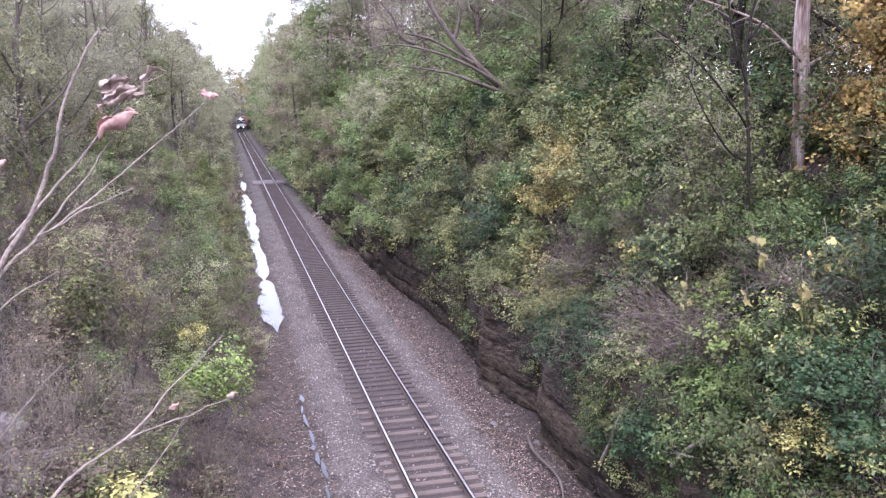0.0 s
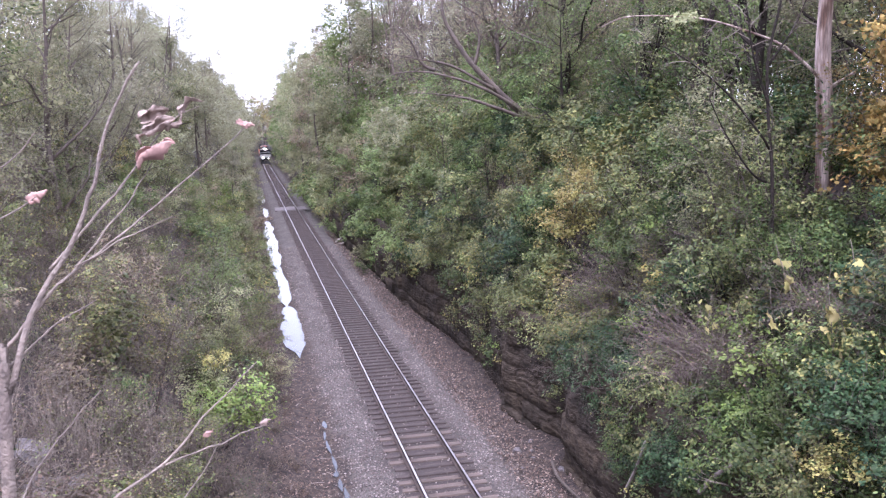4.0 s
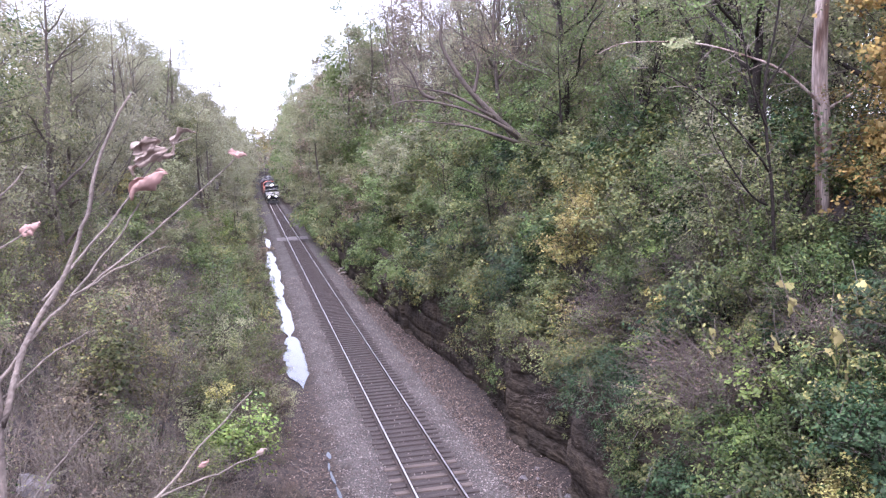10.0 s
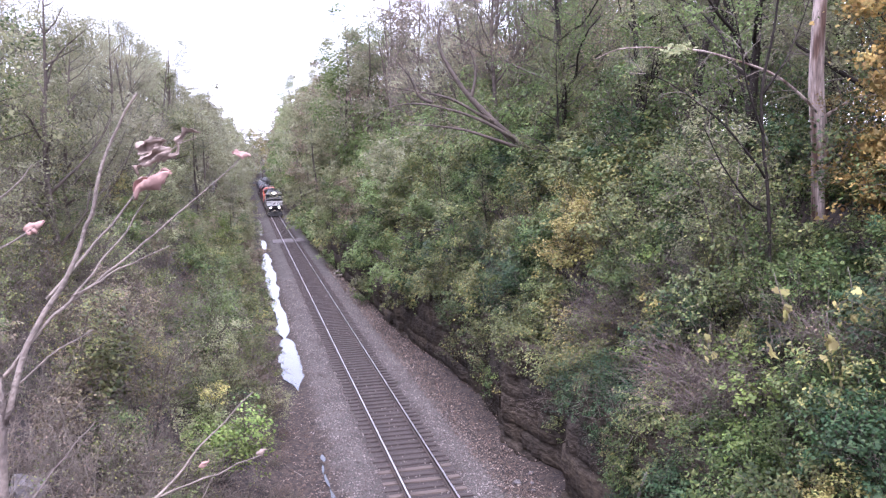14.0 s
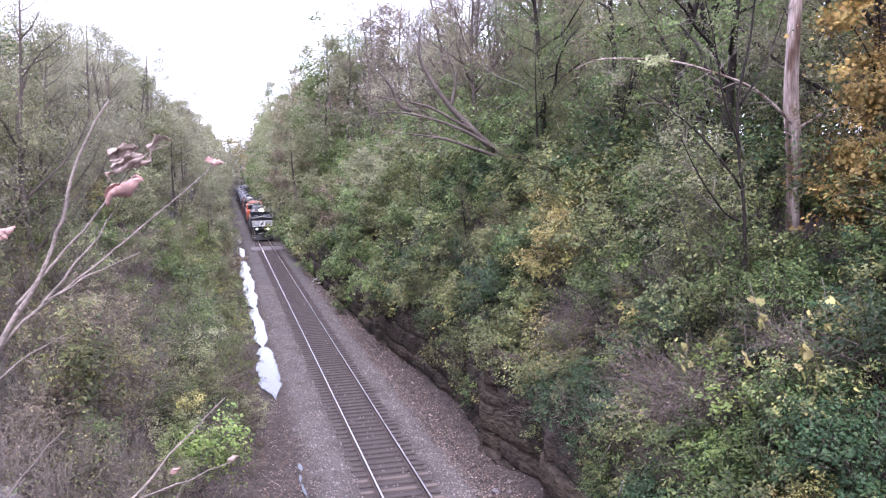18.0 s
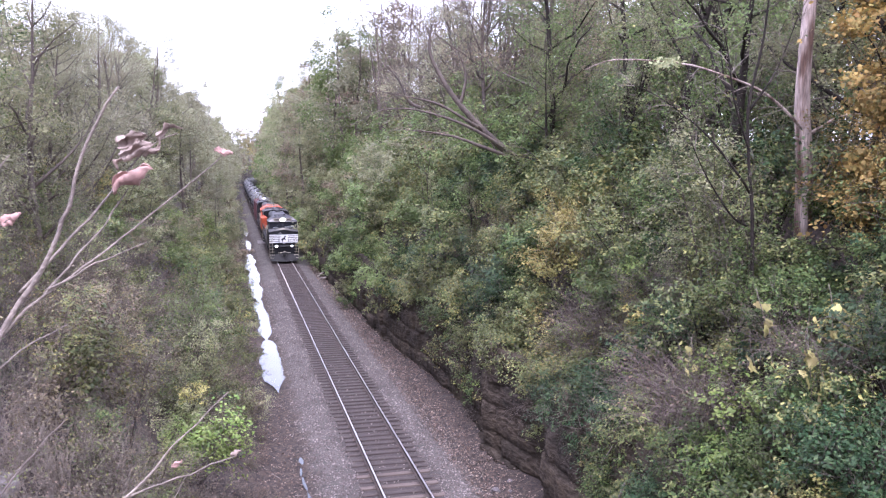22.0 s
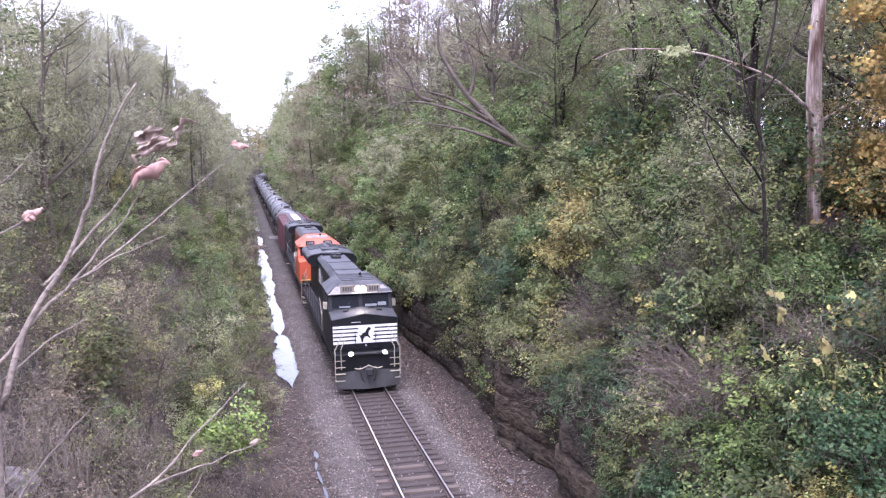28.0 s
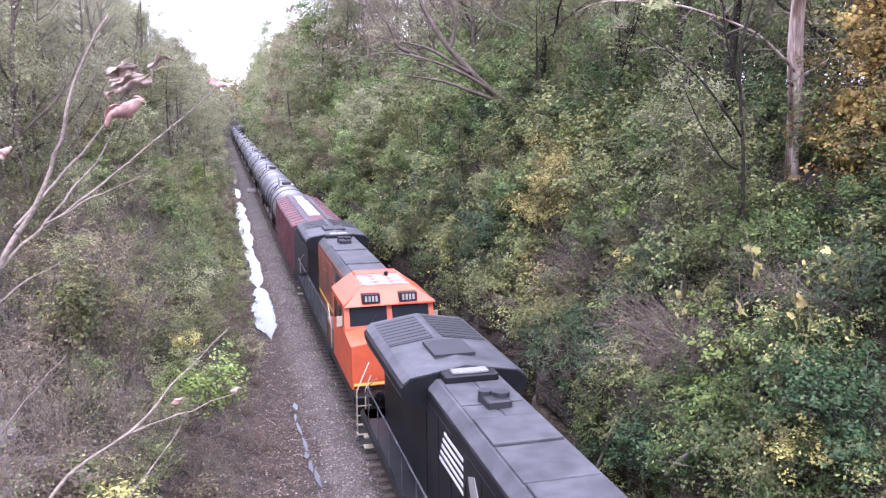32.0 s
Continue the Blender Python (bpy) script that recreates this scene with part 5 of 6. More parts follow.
    for k, (a, b) in enumerate(((6.0, 7.9), (8.0, 9.6), (9.7, 11.2), (11.3, 12.6))):
        part("roof_hatch", Shape().box(-0.68, 0.68, a, b, 4.425, 4.47 + 0.03 * (k % 2), 0.015), roof, hood)
    for x in (-0.35, 0.35):
        part("roof_hatch", Shape().box(x - 0.32, x + 0.32, 12.7, 13.4, 4.425, 4.455, 0.01), roof, hood)
        part("roof_hatch", Shape().box(x - 0.32, x + 0.32, 13.5, 14.9, 4.425, 4.455, 0.01), roof, hood)
    stack = part("exhaust_outlet", Shape().box(-0.22, 0.30, 13.1, 13.65, 4.43, 4.62, 0.03), GRILLE, hood, "sooty exhaust stack")
    part("stack_pipe", Shape().disc((0.16, 13.4, 4.6), (0.16, 13.4, 4.72), 0.17, 12), GRILLE, stack)
    part("stack_pipe", Shape().disc((-0.12, 13.62, 4.45), (-0.12, 13.62, 4.7), 0.15, 12), GRILLE, stack)
    r = random.Random(4)
    for s in (-1, 1):
        for k in range(9):
            y = 6.0 + 1.04 * k
            part("hood_door", Shape().box(s * 0.925, s * 0.945, y, y + 0.98, 1.75, 3.95 if k % 3 else 3.4, 0.008), body, hood)
        part("equipment_box", Shape().box(s * 0.94, s * 1.44, 5.8, 8.4, 1.62, 2.35, 0.03), body, lo)
        part("side_grille", Shape().box(s * 0.944, s * 0.962, 6.2, 9.0, 3.3, 4.05, 0.006), GRILLE, hood)
        # walkway railing
        posts = [((s * 1.47, y, 1.6), (s * 1.47, y, 2.66)) for y in np.arange(6.4, 20.6, 1.55)]
        railing(lo, posts, [(s * 1.47, 6.0, 2.2), (s * 1.47, 6.4, 2.66), (s * 1.47, 20.4, 2.66), (s * 1.47, 21.0, 2.2)], 0.018, ROOF_GREY)
        railing(lo, [], [(s * 1.53, 6.1, 1.7), (s * 1.53, 6.1, 2.5), (s * 1.53, 7.0, 3.2)], 0.02, RAILING)
        if lit:
            for k in range(5):
                part("stripe", Shape().box(s * 0.946, s * 0.957, 12.35, 14.2 - 0.1 * k, 3.05 + 0.17 * k, 3.13 + 0.17 * k, 0.003), WHITE, hood, "white painted stripe")
            part("side_emblem", Shape().prism([(11.0, 2.5), (11.25, 2.5), (11.4, 2.95), (11.9, 2.55), (12.05, 2.6), (11.75, 3.1), (12.0, 3.6), (11.6, 3.75), (11.2, 3.3)], s * 0.946, s * 0.958, "x"), CREAM, hood, "dusty white emblem shape")
            for k in range(6):
                part("letter_bar", Shape().box(s * 0.946, s * 0.957, 9.3 + 0.27 * k, 9.48 + 0.27 * k, 2.6, 3.5, 0.003), CREAM, hood)
        else:
            part("side_band", Shape().box(s * 0.946, s * 0.955, 6.0, 15.2, 2.0, 2.12, 0.003), YELLOW, hood)
    # radiator section with its overhanging wings
    wing = [(-0.93, 1.62), (0.93, 1.62), (0.93, 3.62), (1.46, 3.98), (1.5, 4.22), (1.28, 4.42), (0.0, 4.62), (-1.28, 4.42), (-1.5, 4.22), (-1.46, 3.98), (-0.93, 3.62)]
    rad = part("radiator_section", Shape().prism(wing, 15.5, 20.7), lower, lo, "flared radiator section")
    cap = [(-1.44, 4.30), (-1.28, 4.43), (0, 4.63), (1.28, 4.43), (1.44, 4.30), (1.46, 4.33), (1.28, 4.455), (0, 4.655), (-1.28, 4.455), (-1.46, 4.33)]
    part("radiator_roof", Shape().prism(cap, 15.52, 20.72), roof, rad, "dusty sloping radiator roof")
    for s in (-1, 1):
        pan = part("radiator_panel", Shape().loft([[(s * 0.12, 18.1, 4.64), (s * 1.26, 18.1, 4.462), (s * 1.26, 18.1, 4.478), (s * 0.12, 18.1, 4.66)], [(s * 0.12, 20.5, 4.64), (s * 1.26, 20.5, 4.462), (s * 1.26, 20.5, 4.478), (s * 0.12, 20.5, 4.66)]]), GRILLE, rad, "dark slatted radiator panel")
        for k in range(8):
            y = 18.2 + 0.29 * k
            part("slat", Shape().loft([[(s * 0.14, y, 4.655), (s * 1.24, y, 4.48), (s * 1.24, y, 4.49), (s * 0.14, y, 4.668)], [(s * 0.14, y + 0.035, 4.655), (s * 1.24, y + 0.035, 4.48), (s * 1.24, y + 0.035, 4.49), (s * 0.14, y + 0.035, 4.668)]]), STEEL, pan)
        part("wing_grille", Shape().loft([[(s * 0.97, 15.7, 3.63), (s * 1.45, 15.7, 3.955), (s * 1.46, 15.7, 3.945), (s * 0.98, 15.7, 3.62)], [(s * 0.97, 20.5, 3.63), (s * 1.45, 20.5, 3.955), (s * 1.46, 20.5, 3.945), (s * 0.98, 20.5, 3.62)]]), GRILLE, rad)
        railing(lo, [], [(s * 1.3, 21.3, 1.0), (s * 1.3, 21.35, 2.4), (s * 1.1, 21.0, 2.7)], 0.02, RAILING)
    part("fan_hatch", Shape().loft([[(-0.5, 16.4, 4.595), (0.5, 16.4, 4.595), (0.5, 16.4, 4.68), (-0.5, 16.4, 4.68)], [(-0.5, 17.7, 4.595), (0.5, 17.7, 4.595), (0.5, 17.7, 4.68), (-0.5, 17.7, 4.68)]]), GRILLE, rad, "square dark fan opening")
    filt = part("inlet_box", Shape().box(-0.62, 0.62, 14.95, 15.45, 4.40, 4.60, 0.03), BLACK, lo)
    part("filter", Shape().box(-0.42, 0.42, 15.05, 15.35, 4.59, 4.66, 0.02), material("pale_filter_mesh", (0.15, 0.15, 0.14), 0.8, vary=0.3, scale=20) if lit else CREAM, filt)
    part("end_platform", Shape().box(-1.45, 1.45, 20.7, 21.55, 1.5, 1.62, 0.02), lower, lo)
    for s in (-1, 1):
        for k in range(3):
            part("step", Shape().box(s * 1.05, s * 1.46, 21.2, 21.5, 0.5 + 0.33 * k, 0.54 + 0.33 * k, 0.01), rail_mat, lo)
    return lo


black_loco = build_locomotive("locomotive", "leading black freight locomotive with white nose stripes and lit headlights", BLACK, BLACK, ROOF_GREY, BLACK, CREAM, BLACK, RAILING, True)
orange_loco = build_locomotive("locomotive", "second freight locomotive, bright orange cab and black roof", ORANGE_DIRTY, BLACK, ROOF_GREY, ORANGE, None, ORANGE, RAILING, False)
for lo in (black_loco, orange_loco):
    lo.scale = (1.03, 1.0, 1.025)
TRAIN += [(black_loco, 0.0), (orange_loco, 21.95)]


def build_hopper():
    car = tagged(new("hopper_wagon"), "oxide-red covered hopper wagon with a white roof hatch", "hopper wagon", "train")
    part("body", Shape().prism([(-1.5, 1.5), (-1.0, 0.95), (1.0, 0.95), (1.5, 1.5), (1.52, 4.0), (-1.52, 4.0)], 1.1, 15.4), MAROON, car)
    part("roof", Shape().prism([(-1.56, 3.98), (1.56, 3.98), (1.5, 4.08), (0.75, 4.28), (-0.75, 4.28), (-1.5, 4.08)], 0.9, 15.6), MAROON, car, "oxide-red ribbed wagon roof")
    for k in range(13):
        y = 1.5 + k * 1.1
        for s in (-1, 1):
            part("side_rib", Shape().box(s * 1.52, s * 1.58, y, y + 0.09, 1.3, 3.95, 0.01), MAROON, car)
            part("roof_rib", Shape().loft([[(s * 0.76, y, 4.285), (s * 1.48, y, 4.09), (s * 1.48, y, 4.115), (s * 0.76, y, 4.31)], [(s * 0.76, y + 0.06, 4.285), (s * 1.48, y + 0.06, 4.09), (s * 1.48, y + 0.06, 4.115), (s * 0.76, y + 0.06, 4.31)]]), MAROON, car)
    part("roof_hatch", Shape().box(-0.34, 0.34, 3.6, 11.4, 4.28, 4.38, 0.03), WHITE, car, "long white trough hatch cover")
    part("roof_hatch", Shape().box(-0.32, 0.32, 12.2, 14.8, 4.28, 4.36, 0.03), CREAM, car, "grey hatch cover")
    for s in (-1, 1):
        part("running_board", Shape().box(s * 0.5, s * 0.78, 0.8, 15.7, 4.32, 4.35, 0.008), ROOF_GREY, car)
        part("hopper_chute", Shape().prism([(4.0 + 4 * (s + 1), 0.95), (4.0 + 4 * (s + 1) + 2.4, 0.95), (4.0 + 4 * (s + 1) + 1.6, 0.4), (4.0 + 4 * (s + 1) + 0.8, 0.4)], -0.8, 0.8, "x"), MAROON, car)
    part("end_sheet", Shape().box(-1.5, 1.5, 0.7, 0.85, 1.0, 3.9, 0.02), STEEL, car)
    part("underframe", Shape().box(-0.6, 0.6, 0.4, 16.1, 0.95, 1.2), STEEL, car)
    for y in (2.0, 14.5):
        add_truck(car, y, 2, 1.75)
    return car


TRAIN.append((build_hopper(), 44.1))


def build_tank():
    car = tagged(new("tank_wagon"), "long dark grey tank wagon with a hatch platform on top", "tank wagon", "train")
    rings, R, zc = [], 1.46, 2.78
    for y, f in ((1.3, 0.0), (1.32, 0.35), (1.45, 0.68), (1.7, 0.9), (2.05, 1.0), (16.4, 1.0), (16.75, 0.9), (17.0, 0.68), (17.13, 0.35), (17.15, 0.0)):
        rings.append([(R * max(f, 0.02) * math.cos(a), y, zc + R * max(f, 0.02) * math.sin(a)) for a in (2 * math.pi * i / 28 for i in range(28))])
    part("tank", Shape().loft(rings), TANK, car, smooth=True)
    for y in (5.2, 8.0, 10.6, 13.4):
        ring = [(1.475 * math.cos(a), y, zc + 1.475 * math.sin(a)) for a in np.linspace(-0.3, math.pi + 0.3, 20)]
        part("band", Shape().tube(ring, 0.035, 5), GRILLE, car, "dark steel band round the tank")
    box = part("hatch_platform", Shape().box(-0.62, 0.62, 8.5, 10.1, 4.16, 4.26, 0.02), CREAM, car, "pale grating platform")
    part("valve_box", Shape().box(-0.36, 0.36, 8.85, 9.75, 4.25, 4.5, 0.04), GRILLE, box, "dark valve housing")
    for s in (-1, 1):
        railing(box, [((s * 0.62, y, 4.25), (s * 0.62, y, 4.75)) for y in (8.55, 9.3, 10.05)], [(s * 0.62, 8.55, 4.75), (s * 0.62, 10.05, 4.75)], 0.016, STEEL)
        ladder = part("ladder", Shape().tube([(s * 1.5, 9.1, 1.3), (s * 1.5, 9.1, 3.2), (s * 0.7, 9.1, 4.25)], 0.02, 5).tube([(s * 1.5, 9.5, 1.3), (s * 1.5, 9.5, 3.2), (s * 0.7, 9.5, 4.25)], 0.02, 5), STEEL, car)
        part("saddle", Shape().box(-0.9, 0.9, 9.2 + s * 6.2 - 0.4, 9.2 + s * 6.2 + 0.4, 0.95, 1.6, 0.03), STEEL, car)
    part("underframe", Shape().box(-0.35, 0.35, 0.4, 18.1, 0.95, 1.25), STEEL, car)
    for y in (2.4, 16.1):
        add_truck(car, y, 2, 1.75)
    return car


first_tank = build_tank()
for k in range(15):
    TRAIN.append((first_tank if k == 0 else copy_thing(first_tank, pose(0, 0, 0)), 60.0 + 18.7 * k))


LENGTHS = {"locomotive": 21.95, "hopper_wagon": 15.9, "tank_wagon": 18.7}


def motions():
    """The train comes round the bend and rolls towards the bridge at about nine metres a second."""
    front = [(0, 284.0), (10, 199.0), (17, 133.4), (21, 97.8), (24, 71.4), (28, 36.9), (31, 11.4), (32, 2.6)]
    times, places = zip(*front)
    for ob, back in TRAIN:
        rows = []
        for t in sorted({*times, *range(0, 33, 2)}):
            s = float(np.interp(t, times, places)) + back
            x0, y0, _ = spot(s, 0)
            x1, y1, _ = spot(s + LENGTHS[ob.name.split(".")[0]], 0)
            rows.append((t, pose(x0, y0, 0, 0, 0, -math.degrees(math.atan2(x1 - x0, y1 - y0)))))
        walk(ob, rows)


# ---- single plants and things that stand out ----
def bush(kind, x, y, color, size, z=None, variant=None, lean=(0, 0), label="", stretch=1.0, joined=False):
    ob = plant(kind, x, y, color, size, variant, lean, 0.1, z, stretch, True, joined)
    return tagged(ob, label) if label else ob


bush("sapling", -6.75, 25.2, "lime", 0.58, label="bright lime-green young tree on the bank")
bush("shrub", -6.7, 25.8, "lime", 0.8, label="bright lime-green shrub on the bank")
bush("shrub", -6.65, 26.4, "yellow", 0.34, z=3.1, label="small yellow-leaved top of a lime shrub")
bush("sapling", -6.5, 25.9, "lime", 0.5, label="bright lime-green young tree on the bank")
bush("shrub", -6.95, 25.0, "lime", 0.55, label="bright lime-green shrub on the bank")
bush("shrub", -7.4, 15.0, "yellow", 0.6, z=2.7, label="clear yellow shrub among rubble stones")
bush("shrub", -8.0, 15.6, "olive", 0.6, z=2.7, label="yellow-green shrub among rubble stones")
bush("shrub", -8.9, 20.2, "olive", 0.5, label="olive leafy shrub among rubble stones")
bush("sapling", -8.9, 31.5, "yellow", 0.36, label="thin yellow-leaved sapling on the bank")
bush("sapling", 6.4, 28.8, "gold", 0.62, z=6.2, label="golden maple sapling on the rock bank")
bush("sapling", 6.2, 28.4, "yellow", 0.5, z=6.4, label="pale yellow maple sapling on the rock bank")
bush("sapling", 6.7, 29.4, "gold", 0.55, z=5.6, label="golden maple sapling on the rock bank")
for x, y, z, s in ((5.9, 27.9, 7.6, 0.4), (6.9, 28.9, 6.6, 0.45), (6.0, 28.6, 6.2, 0.42), (6.5, 28.2, 8.3, 0.36), (6.9, 29.6, 8.2, 0.4)):
    bush("shrub", x, y, "yellow", s, z=z, label="golden spray of a maple sapling")
bush("shrub", 6.4, 29.0, "gold", 0.7, z=6.6, label="yellow-leaved shrub on the rock bank")
bush("shrub", 5.0, 30.3, "olive", 0.95, z=2.2, lean=(0, -25), label="light green shrub overhanging the rock face")
bush("shrub", 7.0, 24.3, "green", 1.0, label="bright green shrub on the rock bank")
bush("shrub", 7.7, 23.0, "green", 1.0, label="fresh green shrub on the rock bank")
for x, y, z, c, s in ((6.5, 29.2, 8.3, "gold", 0.55), (6.9, 29.8, 8.8, "olive", 0.6), (6.3, 28.6, 7.2, "gold", 0.5), (7.2, 30.2, 8.2, "olive", 0.6), (5.6, 29.4, 4.3, "gold", 0.6), (5.3, 28.4, 3.7, "mixed", 0.6), (5.6, 27.0, 3.6, "gold", 0.5), (5.8, 31.0, 4.4, "olive", 0.6)):
    bush("shrub", x, y, c, s, z=z, joined=True)
# single shrubs that cover the rock near the bridge
for x, y, z, c, s in (
        (4.9, 20.5, 2.4, "lime", 0.55), (4.7, 19.9, 1.8, "green", 0.60), (4.8, 17.9, 2.0, "deep", 0.80), (4.7, 16.5, 1.8, "deep", 0.80), (4.6, 18.3, 1.6, "deep", 0.50),
        (4.9, 16.1, 3.4, "lime", 0.55), (5.2, 15.9, 3.7, "green", 0.85), (4.9, 15.0, 3.0, "green", 0.80), (5.4, 15.4, 4.8, "lime", 0.60), (5.9, 14.7, 4.7, "green", 0.90),
        (5.7, 13.6, 4.3, "deep", 1.00), (6.1, 13.3, 5.1, "mixed", 1.00), (5.7, 12.3, 4.6, "deep", 0.90), (5.2, 13.8, 4.0, "fresh", 0.70), (5.2, 12.8, 4.4, "deep", 0.60),
        (4.8, 12.9, 3.8, "yellow", 0.40), (4.9, 12.1, 4.2, "yellow", 0.40), (5.2, 11.7, 4.7, "deep", 0.50), (5.0, 11.3, 4.1, "deep", 0.50), (4.8, 14.2, 2.9, "olive", 0.60),
        (4.7, 15.2, 2.3, "deep", 0.60), (5.1, 21.6, 3.1, "deep", 0.60), (5.3, 23.7, 3.0, "olive", 0.75), (5.3, 27.6, 2.3, "olive", 0.85), (5.6, 31.9, 2.5, "olive", 0.90),
        (4.7, 21.5, 1.2, "deep", 0.50), (6.0, 21.4, 4.7, "deep", 0.60), (6.2, 20.1, 5.8, "deep", 0.50), (6.4, 24.0, 5.7, "green", 0.80),
        (6.0, 29.4, 4.0, "olive", 1.00), (6.6, 17.7, 6.7, "green", 0.80), (6.6, 16.2, 6.6, "green", 0.80)):
    bush("shrub", x, y, c, s, z=z)
# low growth rooted in the cracks of the rock
for x, y, z, c, s in (
        (4.2, 19.5, 1.2, "deep", 0.42), (4.2, 18.1, 1.5, "deep", 0.42), (4.3, 17.3, 2.1, "deep", 0.50), (4.3, 20.1, 1.6, "green", 0.36),
        (4.6, 21.7, 1.9, "mixed", 0.42), (4.9, 34.8, 2.2, "olive", 0.70), (4.3, 19.0, 1.8, "olive", 0.36), (4.3, 16.7, 1.9, "deep", 0.45), (4.4, 15.7, 2.3, "deep", 0.50)):
    bush("shrub", x, y, c, s, z=z, lean=(0, -12))
for x, y, z, s in ((5.6, 19.4, 4.9, 1.00), (5.6, 17.7, 4.9, 1.10), (5.6, 16.5, 5.0, 1.00), (5.3, 18.2, 4.3, 1.00), (5.3, 16.7, 4.6, 0.90), (5.5, 20.1, 4.1, 0.90), (6.0, 25.2, 4.6, 1.00), (6.2, 24.8, 5.2, 1.00), (5.7, 25.0, 4.2, 0.90), (6.4, 15.5, 6.6, 0.80), (6.4, 14.2, 6.6, 0.80)):
    bush("tangle", x, y, "dry", s, z=z, label="arching grey-brown mass of bare canes")
for x, y, z, s in ((9.35, 16.6, 12.9, 0.6), (9.5, 16.2, 11.0, 0.6), (9.6, 17.0, 11.6, 0.75), (9.7, 16.0, 9.6, 0.8), (10.2, 16.6, 12.6, 0.8), (10.4, 18.2, 10.4, 0.9), (9.5, 16.8, 13.4, 0.5)):
    bush("sapling", x, y, "amber", s, z=z - 2.4, label="golden autumn sapling beside a pale trunk")
bush("near_tree", 10.9, 17.6, "amber", 0.72, label="golden autumn tree beside a pale trunk")
for x, y, s in ((9.3, 30.0, 0.62), (8.6, 36.0, 0.6), (6.4, 40.0, 0.42)):
    bush("near_tree", x, y, "pale" if x > 9 else "olive", s, label="young green tree on the rock bank")

# small leafy shrubs that fill the bank between the larger ones
rr = random.Random(77)
for k in range(120):
    y = rr.uniform(14.5, 38)
    x = rr.uniform(5.3, 8.6)
    bush("shrub", x, y, rr.choice(("green", "olive", "mixed", "fresh", "olive", "green", "deep", "gold", "lime")), rr.uniform(0.36, 0.6), lean=(0, -15), joined=True)
# low undergrowth on the slope below the pale trunk
rr = random.Random(51)
for k in range(46):
    x = rr.uniform(6.2, 10.2)
    y = x * 0.95 + rr.uniform(5.2, 9.5)
    s = rr.uniform(0.36, 0.56)
    bush("shrub" if k % 4 else "sapling", x, y, rr.choice(("green", "olive", "deep", "deep", "mixed", "green")), s * (1 if k % 4 else 0.55))


for k in range(44):
    x = rr.uniform(7.4, 11.5)
    bush("shrub", x, 17.4 + (x - 9) * 0.9 + rr.uniform(-2.2, 2.2), rr.choice(("green", "fresh", "deep", "mixed", "green")), rr.uniform(0.26, 0.42), joined=True)


def limb(points, r0, r1, sides=6):
    """A smooth limb through a few points."""
    p = [Vector(q) for q in points]
    out = []
    for k in range(len(p) - 1):
        a, b, c, d = p[max(k - 1, 0)], p[k], p[k + 1], p[min(k + 2, len(p) - 1)]
        for i in range(5):
            t = i / 5
            out.append(0.5 * ((2 * b) + (c - a) * t + (2 * a - 5 * b + 4 * c - d) * t * t + (3 * b - a - 3 * c + d) * t ** 3))
    out.append(p[-1])
    n = len(out) - 1
    return out, [r0 + (r1 - r0) * k / n for k in range(n + 1)], sides


def twiggy(r, line, count, length, lift=0.1):
    """Side twigs off a limb, with finer twigs on them."""
    made = []
    pts = line[0]
    for k in range(count):
        p, w = along(pts, r.uniform(0.15, 1.0))
        t = wander(r, p, branch_off(r, w, r.uniform(0.4, 1.0)), length * r.uniform(0.5, 1.2), 4, 0.25, lift)
        made.append((t, [0.016, 0.013, 0.010, 0.007, 0.004], 3))
        for j in range(3):
            p2, w2 = along(t, r.uniform(0.3, 1.0))
            made.append((wander(r, p2, branch_off(r, w2, 0.6), length * 0.4, 2, 0.25, lift), [0.007, 0.005, 0.003], 3))
    return made


def tree_of(name, label, main, side, bark, leaf=None, twig_mat=None, category="tree"):
    ob = tagged(new(name), label, category)
    for k, (pts, rad, n) in enumerate(main):
        part("trunk" if k == 0 else "limb", sheet_of(Shape().tube(pts, rad, n), "limb", bark), None, ob)
    if side:
        s = Shape()
        for pts, rad, n in side:
            s.tube(pts, rad, n)
        tagged(part("twig_mass", sheet_of(s, "twig_mass", twig_mat or TWIG), None, ob), kind="stuff")
    if leaf:
        part("crown", leaf, None, ob)
    return ob


